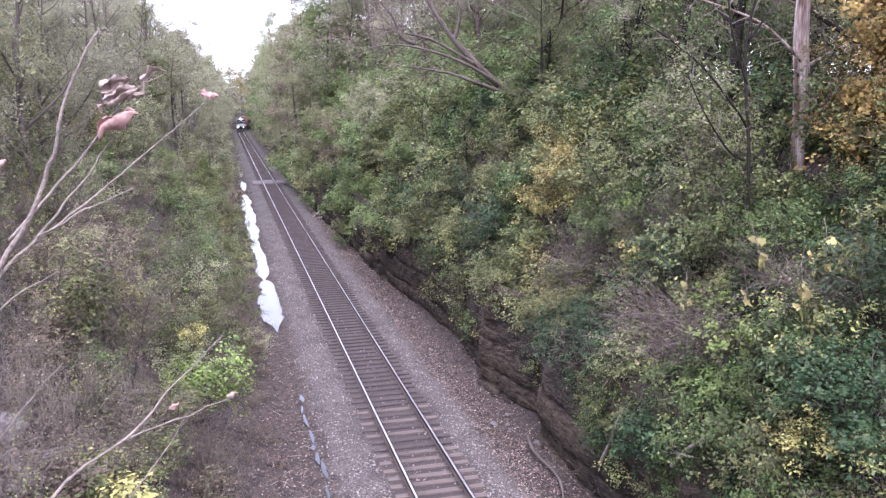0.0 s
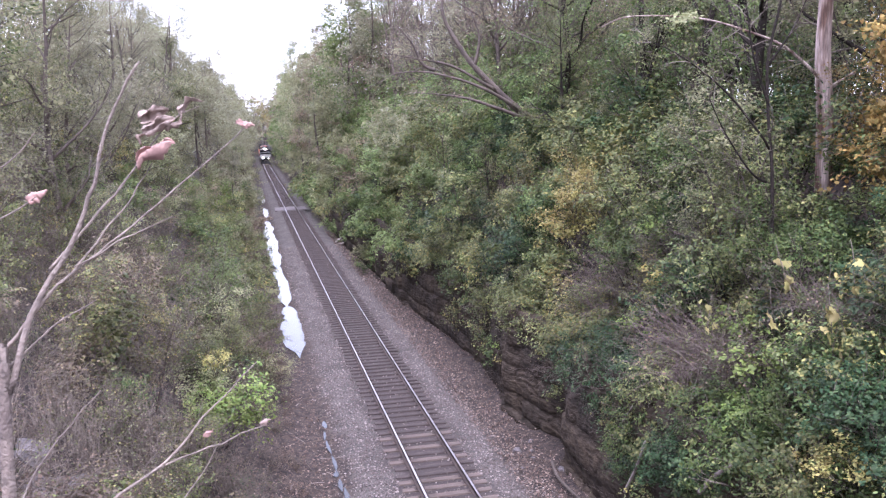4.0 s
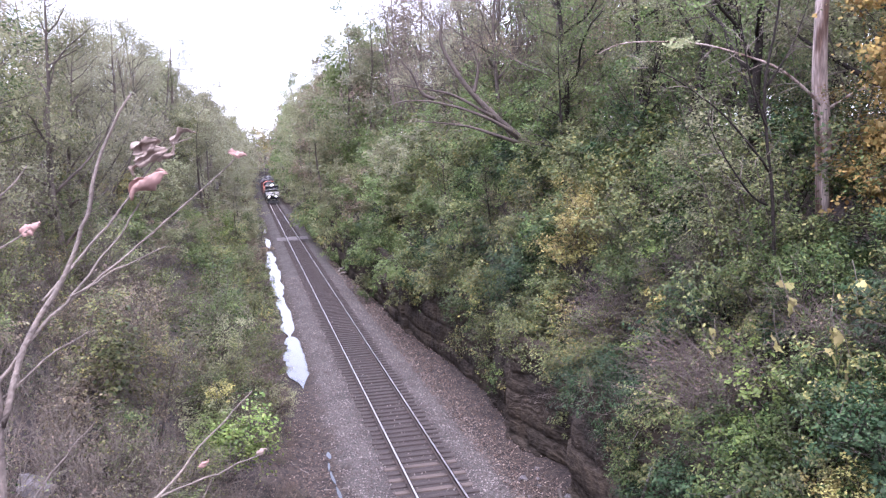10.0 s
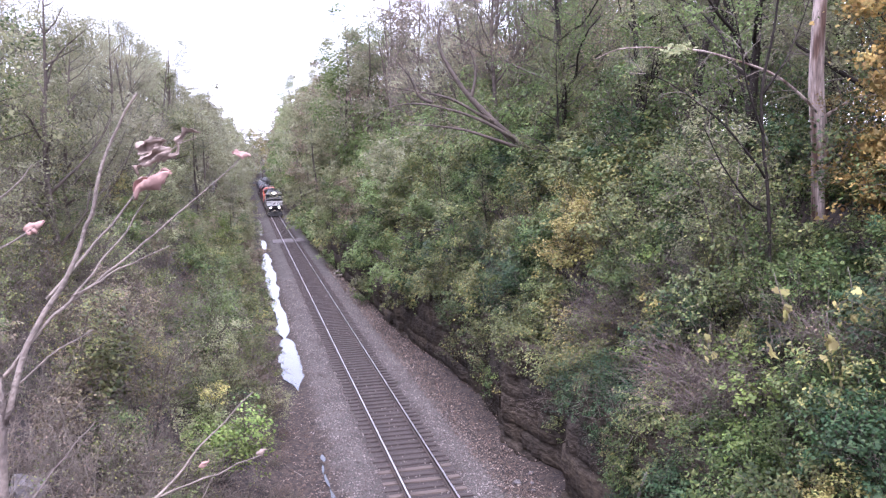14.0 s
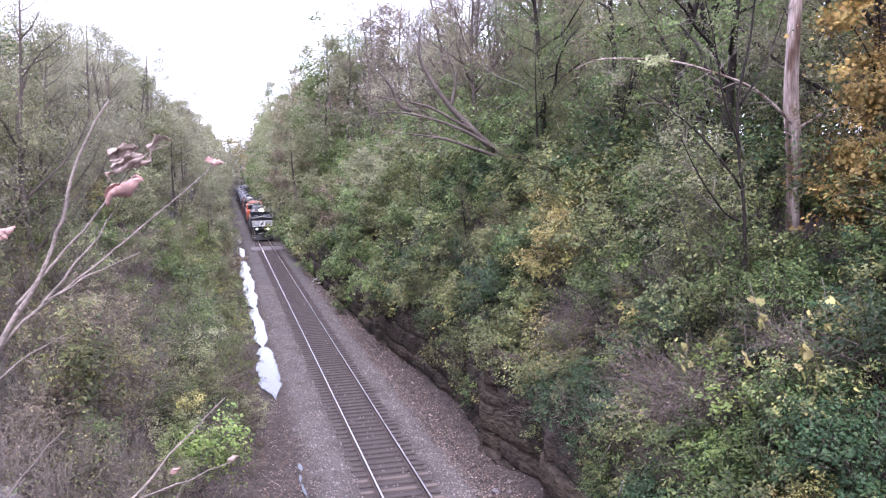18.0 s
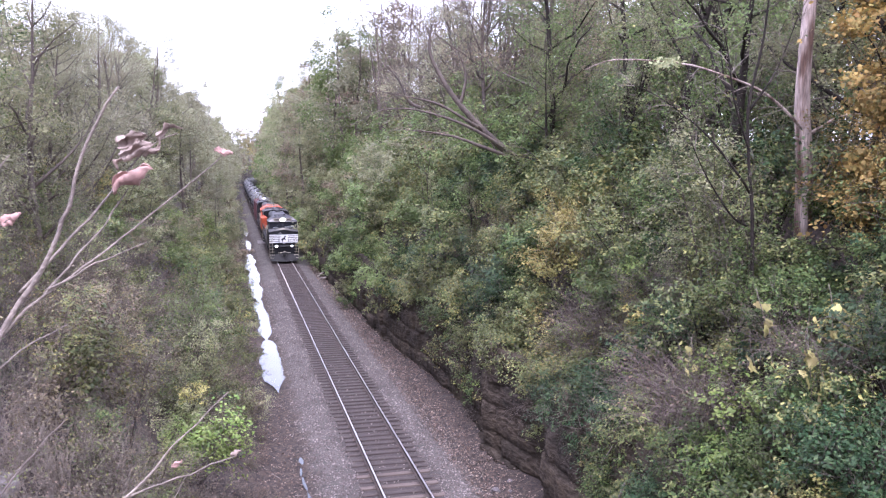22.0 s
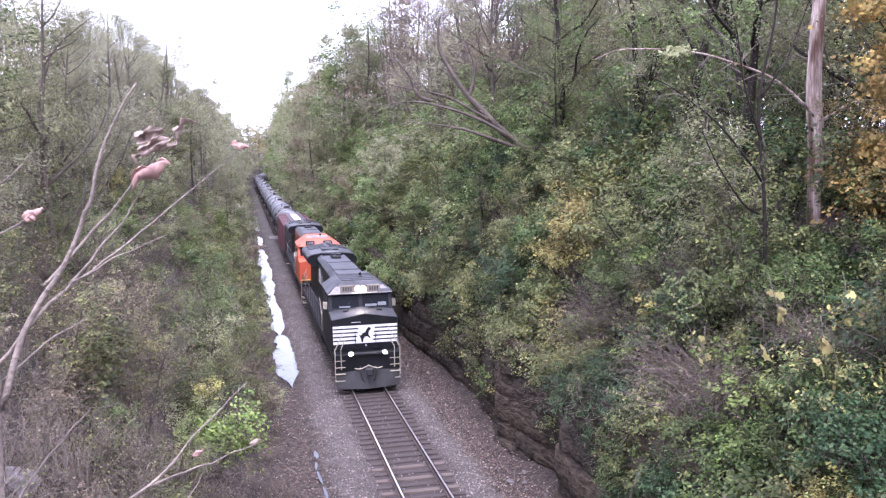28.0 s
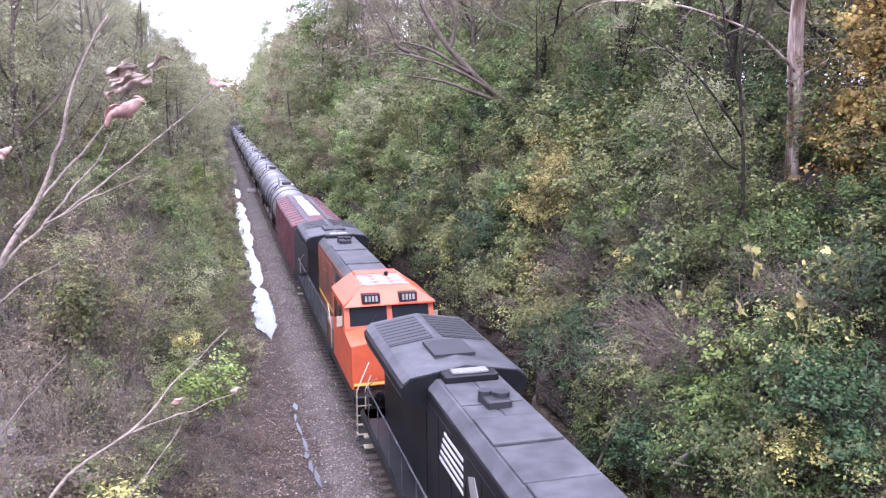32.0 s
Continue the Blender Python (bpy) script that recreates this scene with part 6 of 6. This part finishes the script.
def special_trees():
    r = random.Random(17)
    # tall pale trunk with a long reaching limb
    trunk = limb([(9.3, 19, 8.2), (9.22, 19, 10.7), (9.08, 19, 12.2), (9.1, 19, 13.6), (9.2, 19, 16.5), (9.0, 19.2, 21)], 0.235, 0.13, 12)
    reach = limb([(9.05, 18.9, 11.6), (8.3, 18.7, 12.1), (7.5, 18.6, 12.55), (6.4, 18.6, 12.9), (5.3, 18.6, 13.13), (3.6, 18.6, 13.16), (2.8, 18.5, 12.9)], 0.042, 0.010, 6)
    stub = limb([(9.3, 18.9, 11.5), (9.9, 18.6, 11.9), (10.6, 18.4, 12.0)], 0.06, 0.02, 6)
    side = twiggy(r, reach, 9, 0.9, 0.0)
    tuft = leaves("crown", [[], [], [], [([Vector((5.2, 18.55, 13.15)), Vector((4.7, 18.5, 13.1))], None)]], 120, 0.12, 0.16, 5, LEAF["pale"])
    tree_of("tree", "tall pale-barked trunk with peeling bark and long limb", [trunk, reach, stub], side, BARK_PALE, tuft)
    # thin dark tree, nearly bare
    stem = limb([(7.15, 18, 6.5), (7.06, 18, 9.3), (6.9, 18, 10.7), (6.83, 18, 12.1), (7.16, 18, 13.7), (7.32, 18, 15.5)], 0.05, 0.022, 8)
    arms = [limb(p, 0.035, 0.008, 5) for p in (
        [(6.95, 18, 10.0), (6.4, 17.6, 10.4), (5.5, 17.5, 11.3), (4.7, 17.5, 11.9), (4.0, 17.5, 12.3), (3.4, 17.5, 12.5)],
        [(6.9, 18, 11.0), (6.3, 17.8, 12.2), (6.0, 17.7, 13.4), (5.6, 17.6, 14.6)],
        [(6.9, 18, 9.2), (6.2, 17.6, 9.5), (5.4, 17.4, 10.4), (4.9, 17.3, 11.2)],
        [(6.85, 18, 12.0), (7.5, 17.9, 13.0), (8.0, 17.8, 14.4)])]
    side = sum((twiggy(r, a, 9, 0.8, 0.02) for a in arms), [])
    tree_of("tree", "thin dark almost bare tree with drooping twigs", [stem, *arms], side, BARK_DARK, leaves("crown", [[], [], [], [(t[0], None) for t in side]], 110, 0.09, 0.1, 8, LEAF["mixed"]))
    # leaning tree with bare arching limbs
    lean = limb([(12.0, 42.3, 6.9), (11.0, 42, 8.2), (9.3, 42, 10.65), (7.65, 42, 12.15), (6.2, 42, 13.6), (5.3, 42, 14.8), (4.6, 42, 16.2), (4.7, 42, 17.6)], 0.27, 0.05, 9)
    arms = [limb(p, 0.11, 0.012, 6) for p in (
        [(8.4, 41.8, 11.4), (7.9, 41.3, 11.7), (6.5, 41, 12.4), (5.0, 41, 12.95), (3.3, 41, 13.3), (1.9, 41, 13.2), (0.9, 40.8, 12.7)],
        [(9.0, 41.9, 10.9), (7.0, 41, 11.5), (5.6, 41, 11.96), (4.1, 41, 12.2), (2.7, 41, 12.3)],
        [(7.4, 42, 12.4), (6.6, 41.5, 12.7), (4.9, 41.5, 13.6), (3.1, 41.5, 13.96), (1.7, 41.5, 14.2)],
        [(4.0, 41.4, 13.4), (3.4, 41.5, 13.7), (2.9, 41.5, 14.7), (2.1, 41.5, 15.6)],
        [(6.2, 42, 13.6), (6.4, 41.7, 15.0), (5.9, 41.6, 16.4)])]
    side = sum((twiggy(r, a, 12, 1.5, 0.05) for a in [*arms, lean]), [])
    tree_of("tree", "leaning dark tree with long arching bare limbs", [lean, *arms], side, BARK, leaves("crown", [[], [], [], [(t[0], None) for t in side]], 900, 0.12, 0.22, 9, LEAF["russet"]))

    # golden maple reaching past the pale trunk
    stem = limb([(11.3, 18.4, 8.8), (11.1, 18.2, 11), (10.8, 18.0, 13.5), (10.7, 17.9, 16.5)], 0.15, 0.06, 8)
    arms = [limb(p, 0.04, 0.01, 5) for p in (
        [(11.0, 18.2, 11.6), (10.3, 17.4, 12.6), (9.4, 16.9, 13.4), (8.8, 16.8, 13.9)],
        [(11.1, 18.2, 10.6), (10.4, 17.3, 11.4), (9.6, 16.8, 12.0), (9.0, 16.6, 12.3)],
        [(11.2, 18.3, 9.6), (10.4, 17.3, 10.2), (9.7, 16.9, 10.6), (9.2, 16.7, 10.7)],
        [(11.3, 18.4, 9.0), (10.5, 17.4, 9.3), (9.8, 17.0, 9.5), (9.4, 16.8, 9.5)],
        [(10.9, 18.0, 13.0), (10.2, 17.3, 14.0), (9.6, 17.0, 14.8), (8.7, 17.2, 15.0)],
        [(11.0, 18.1, 12.0), (11.2, 17.2, 13.0), (10.6, 16.4, 13.6)])]
    side = sum((twiggy(r, a, 10, 0.6, 0.0) for a in arms), [])
    tree_of("tree", "golden maple with broad autumn leaves beside a pale trunk", [stem, *arms], side, BARK_DARK, leaves("crown", [[], [], [], [(t[0], None) for t in side]], 6500, 0.115, 0.24, 19, LEAF["amber"], shape=0.42, up=0.3, corners=9))


special_trees()


def log(label, points, r0, r1, mat, name="fallen_branch"):
    pts, rad, n = limb(points, r0, r1, 7)
    tagged(new(name, sheet_of(Shape().tube(pts, rad, n), name, mat)), label, "branch", "fallen branches")


PALE_LOG = material("bleached_dead_wood", (0.27, 0.23, 0.20), 0.9, vary=0.3, scale=9, bump=0.5, second=(0.18, 0.15, 0.13), mix_scale=2)
log("bleached dead pole leaning on the rock face", [(3.95, 19.38, 1.02), (3.95, 18.73, 1.99), (3.95, 18.28, 2.84)], 0.05, 0.03, PALE_LOG)
log("bleached dead branch lying against the rock", [(3.95, 15.70, 2.63), (3.95, 15.15, 3.22), (3.95, 14.48, 3.78)], 0.055, 0.04, PALE_LOG)
log("thin bleached stick caught in growth on the rock", [(4.10, 20.53, 2.14), (4.10, 19.89, 2.77), (4.10, 19.32, 3.40)], 0.02, 0.012, PALE_LOG)
log("rotten brown root log on leaf litter", [(3.93, 24.8, -0.35), (3.6, 23.3, -0.25), (3.68, 21.6, -0.28), (3.34, 20.3, -0.33)], 0.065, 0.03, BARK)
log("thin dead branch lying between the rails", [(-0.5, 24.2, -0.1), (-0.05, 23.8, -0.06), (0.56, 24.1, -0.1)], 0.014, 0.008, BARK)
log("thin dead branch lying between the rails", [(-0.85, 23.3, -0.12), (-0.1, 23.3, -0.08), (0.2, 23.9, -0.1)], 0.012, 0.007, BARK)
rr = random.Random(31)
for k in range(11):
    y, x, a = rr.uniform(78, 94), rr.uniform(2.4, 4.2), rr.uniform(-0.9, 0.9)
    log("grey dead trunk in a heap of debris", [(x, y, -0.3), (x + 1.2 * math.cos(a), y + 2.2 * math.sin(a), 0.0), (x + 2.2 * math.cos(a), y + 4 * math.sin(a), 0.35)], rr.uniform(0.06, 0.13), 0.04, BARK if k % 2 else PALE_LOG)
for k in range(16):
    y, x, a = rr.uniform(22, 60), rr.uniform(2.9, 4.0), rr.uniform(0, 6.28)
    ln = rr.uniform(0.3, 0.9)
    z = float(ground_z(x, y)) + 0.03
    log("dead stick on leaf litter below the rock", [(x, y, z), (x + ln * 0.5 * math.cos(a), y + ln * 0.5 * math.sin(a), z + 0.05), (x + ln * math.cos(a), y + ln * math.sin(a), z)], 0.018, 0.01, BARK)


for k in range(46):
    y, x, a = rr.uniform(17, 40), rr.uniform(-5.0, -2.7), rr.uniform(0, 6.28)
    ln = rr.uniform(0.3, 1.1)
    z = float(ground_z(x, y)) + 0.03
    x2, y2 = x + ln * math.cos(a), y + ln * math.sin(a)
    log("dead stick lying on brown earth beside the ballast", [(x, y, z), ((x + x2) / 2, (y + y2) / 2, z + 0.06), (x2, y2, float(ground_z(x2, y2)) + 0.03)], rr.uniform(0.012, 0.022), 0.007, BARK if k % 3 else PALE_LOG)


VINE_LEAF = leaf_material("vine_leaf", (0.34, 0.28, 0.11), (0.42, 0.34, 0.14), (0.28, 0.26, 0.10), (0.38, 0.27, 0.12), through=0.3, rough=0.6)


def lobed_leaf(seed):
    """A broad lobed leaf, cupped, hanging from its stalk."""
    r = random.Random(seed)
    rim = [(0.0, 0.05), (0.22, 0.16), (0.48, 0.04), (0.42, -0.18), (0.52, -0.36), (0.28, -0.52), (0.16, -0.66), (0.0, -0.9)]
    rim += [(-x, z) for x, z in rim[-2:0:-1]]
    v = [(0, 0.0, -0.25)] + [(x * r.uniform(0.85, 1.12), 0.35 * (x * x + 0.3 * (z + 0.3) ** 2) + r.uniform(-0.05, 0.05), z * r.uniform(0.9, 1.1)) for x, z in rim]
    n = len(rim)
    return sheet("leaf", v, [(0, 1 + i, 1 + (i + 1) % n) for i in range(n)], VINE_LEAF)


def big_leaves(name, label, x, y, z, n, spread, size, seed, color):
    ob = tagged(new(name), label, "vine")
    r = random.Random(seed)
    line = wander(r, (x + 0.15, y + 0.3, z + spread + 0.3), (-0.1, -0.3, -1), 2 * spread + 0.5, 5, 0.2)
    part("stem", sheet_of(Shape().tube(line, 0.008, 4), "stem", TWIG), None, ob)
    for k in range(n):
        p, _ = along(line, r.uniform(0.35, 1.0))
        s = size * r.uniform(0.6, 1.1)
        part("leaf", VINE_LEAVES[r.randrange(4)], None, ob, at=pose(p.x + r.gauss(0, 0.09), p.y - 0.06 + r.gauss(0, 0.08), p.z + r.gauss(0, 0.05), r.uniform(-50, 10), r.uniform(-35, 35), r.uniform(-20, 70)) @ Matrix.Scale(s, 4))


VINE_LEAVES = [lobed_leaf(k) for k in range(4)]
for k, (x, y, z, n, c) in enumerate([(5.60, 15.56, 7.48, 9, "yellow"), (5.50, 13.72, 6.95, 9, "yellow"), (5.50, 13.49, 6.67, 5, "yellow"), (5.50, 15.57, 6.55, 4, "gold"), (5.50, 14.89, 6.70, 4, "gold"), (5.40, 17.79, 5.93, 5, "gold"), (5.90, 13.66, 7.83, 6, "gold")]):
    big_leaves("grape_vine", "hanging vine with large pale yellow leaves", x, y, z, n, 0.25, 0.24, k, c)


# ---- fallen leaves ----
def build_litter():
    r = np.random.default_rng(23)
    n = 24000
    y = 14 + 75 * r.random(n) ** 1.6
    right = r.random(n) < 0.6
    x = np.where(right, 2.35 + np.abs(r.normal(0.9, 0.75, n)), -3.15 - np.abs(r.normal(0.8, 1.6, n)))
    x = np.where(right, np.minimum(x, wall_x(y) - 0.02), x)
    ditch = (x > -4.0) & (x < -2.8) & (y > 40)
    keep = ~ditch
    x, y = x[keep], y[keep]
    n = len(x)
    p = np.stack([x, y, ground_z(x, y) + r.uniform(0.03, 0.09, n)], -1)
    nn = r.normal(0, 0.45, (n, 3)) + (0, 0, 1)
    nn /= np.linalg.norm(nn, axis=1, keepdims=True)
    d = np.cross(nn, r.normal(0, 1, (n, 3)))
    d /= np.linalg.norm(d, axis=1, keepdims=True)
    w = np.cross(nn, d)
    s = (r.uniform(0.03, 0.075, n) * (1 + y / 90))[:, None]
    v = np.stack([p - d * s * 0.5, p + w * s * 0.4 + nn * s * 0.12, p + d * s * 0.5, p - w * s * 0.4 + nn * s * 0.12], 1)
    me = sheet("leaf_litter", v.reshape(-1, 3), np.arange(4 * n).reshape(-1, 4), LEAF_FALLEN)
    tagged(new("leaf_litter", me), "brown fallen leaves scattered over the ground", "leaf litter", kind="stuff")


LEAF_FALLEN = leaf_material("fallen_leaves", (0.07, 0.048, 0.038), (0.14, 0.095, 0.075), (0.22, 0.165, 0.13), (0.095, 0.062, 0.048), (0.34, 0.27, 0.21), (0.055, 0.04, 0.034), through=0.1, rough=0.75, contrast=1.0, clump=0.2)
build_litter()


# ---- sapling twigs that reach up beside the parapet ----
def near_sapling():
    ob = tagged(new("sapling"), "bare grey twigs of a sapling with curled pink-brown leaves", "sapling")
    lines = [
        ([(-5.75, 1.05, 4.2), (-5.70, 1.12, 8.6), (-5.66, 1.174, 10.35), (-5.65, 1.175, 10.444), (-5.614, 1.2, 10.558), (-5.57, 1.21, 10.623), (-5.534, 1.215, 10.713), (-5.506, 1.212, 10.797), (-5.463, 1.204, 10.873)], 0.0165, 0.0022),
        ([(-5.74, 1.19, 10.40), (-5.692, 1.198, 10.457), (-5.631, 1.201, 10.528), (-5.587, 1.21, 10.577), (-5.522, 1.24, 10.627), (-5.437, 1.267, 10.693), (-5.325, 1.297, 10.785)], 0.0065, 0.0016),
        ([(-5.595, 1.212, 10.60), (-5.535, 1.242, 10.668), (-5.485, 1.264, 10.728), (-5.44, 1.28, 10.787), (-5.395, 1.293, 10.814)], 0.0042, 0.0014),
        ([(-5.57, 1.214, 10.59), (-5.53, 1.24, 10.64), (-5.49, 1.26, 10.69), (-5.462, 1.268, 10.735)], 0.0036, 0.0014),
        ([(-5.565, 1.22, 10.60), (-5.5, 1.214, 10.633), (-5.433, 1.205, 10.664)], 0.0032, 0.0012),
        ([(-5.75, 1.21, 10.60), (-5.645, 1.25, 10.677), (-5.603, 1.262, 10.701)], 0.0036, 0.0016),
        ([(-5.70, 1.13, 10.69), (-5.623, 1.156, 10.743), (-5.589, 1.165, 10.781)], 0.003, 0.0012),
        ([(-5.66, 1.21, 10.47), (-5.59, 1.241, 10.525), (-5.549, 1.273, 10.54)], 0.0032, 0.0012),
        ([(-5.69, 1.20, 10.0), (-5.606, 1.346, 10.165), (-5.489, 1.397, 10.238), (-5.425, 1.426, 10.3), (-5.332, 1.455, 10.379)], 0.0065, 0.0016),
        ([(-5.497, 1.394, 10.233), (-5.401, 1.431, 10.25), (-5.323, 1.47, 10.262)], 0.0038, 0.0014),
        ([(-5.58, 1.39, 10.0), (-5.504, 1.446, 10.102), (-5.446, 1.481, 10.167), (-5.406, 1.506, 10.222)], 0.0034, 0.0012),
        ([(-5.70, 1.2, 10.2), (-5.651, 1.278, 10.296), (-5.607, 1.308, 10.35), (-5.568, 1.33, 10.392)], 0.0036, 0.0012),
    ]
    for k, (pts, a, b) in enumerate(lines):
        p, rad, _ = limb(pts, a, b, 7)
        if k == 0:
            n = len(rad) - 1
            rad = [0.028 + (0.0068 - 0.028) * min(1, i / (n * 0.35)) if i < n * 0.35 else 0.0068 + (b - 0.0068) * (i / n - 0.35) / 0.65 for i in range(n + 1)]
        for i in range(len(p)):
            p[i] = p[i] + Vector((noise.noise(p[i] * 30), noise.noise(p[i] * 30 + Vector((5, 0, 0))), noise.noise(p[i] * 30 + Vector((0, 9, 0))))) * 0.004
        rad = [q * (0.68 if k == 0 else 0.54) for q in rad]
        part("stem" if k == 0 else "twig", sheet_of(Shape().tube(p, rad, 7), "twig", TWIG_NEAR), None, ob)
    pink = material("curled_pink_brown_leaf", (0.38, 0.23, 0.185), 0.7, vary=0.3, scale=60, second=(0.23, 0.135, 0.11), mix_scale=25)
    tan = material("curled_tan_leaf", (0.28, 0.21, 0.165), 0.7, vary=0.35, scale=60, second=(0.15, 0.105, 0.08), mix_scale=25)
    for k, (x, y, z, turn, tilt, ln, wd, mat) in enumerate([
            (-5.455, 1.259, 10.747, 0, 22, 0.066, 0.028, pink), (-5.449, 1.27, 10.787, 5, 35, 0.050, 0.022, tan), (-5.455, 1.269, 10.802, -10, 15, 0.045, 0.022, tan),
            (-5.405, 1.285, 10.812, 0, 18, 0.042, 0.018, tan), (-5.465, 1.268, 10.770, 20, 60, 0.030, 0.014, tan), (-5.33, 1.296, 10.785, 0, 10, 0.028, 0.014, pink),
            (-5.614, 1.259, 10.695, 0, 30, 0.030, 0.014, pink), (-5.323, 1.47, 10.264, 0, 35, 0.022, 0.009, tan), (-5.42, 1.43, 10.27, 0, 60, 0.02, 0.010, pink), (-5.432, 1.275, 10.795, 0, 50, 0.038, 0.016, tan)]):
        rings = []
        for i in range(17):
            u = i / 16
            w = wd * 1.1 * (math.sin(math.pi * (0.10 + 0.87 * u)) ** 0.7) * (1.15 - 0.55 * u) + 0.002
            row = []
            for j in range(13):
                a = radians(-120 + 240 * j / 12) * (0.75 + 0.5 * math.sin(2.2 * u + k))
                rad = w * (0.40 + 0.12 * math.sin(k + 5 * u + j * 0.7))
                rad *= 1 + 0.5 * noise.noise(Vector((u * 6, j * 0.5, k * 3.1))) + 0.35 * noise.noise(Vector((u * 15, j * 1.3, k * 5.3)))
                bend = 0.30 * wd * math.sin(2.6 * u + k) + 0.14 * wd * math.sin(9 * u + 2 * k)
                row.append(Vector(((u - 0.5) * ln * 0.92 + 0.1 * wd * noise.noise(Vector((j * 0.8, u * 4, k))), rad * math.sin(a), -rad * math.cos(a) + bend)))
            rings.append(row)
        v, f = [p for row in rings for p in row], []
        for i in range(16):
            f += [[i * 13 + j, i * 13 + j + 1, i * 13 + 14 + j, i * 13 + 13 + j] for j in range(12)]
        me = sheet("leaf", [tuple(p) for p in v], f, mat, True)
        leaf = part("curled_leaf", me, None, ob, "curled dry pinkish leaf", at=pose(x, y, z, 25 + 40 * k, -tilt, turn))
        thick = leaf.modifiers.new("thickness", "SOLIDIFY")
        thick.thickness = 0.0006


near_sapling()
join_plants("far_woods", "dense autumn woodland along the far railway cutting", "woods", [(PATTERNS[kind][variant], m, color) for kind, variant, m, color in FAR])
join_plants("undergrowth", "small leafy green and yellow undergrowth on the bank", "undergrowth", FILL)


shed_patterns()
motions()
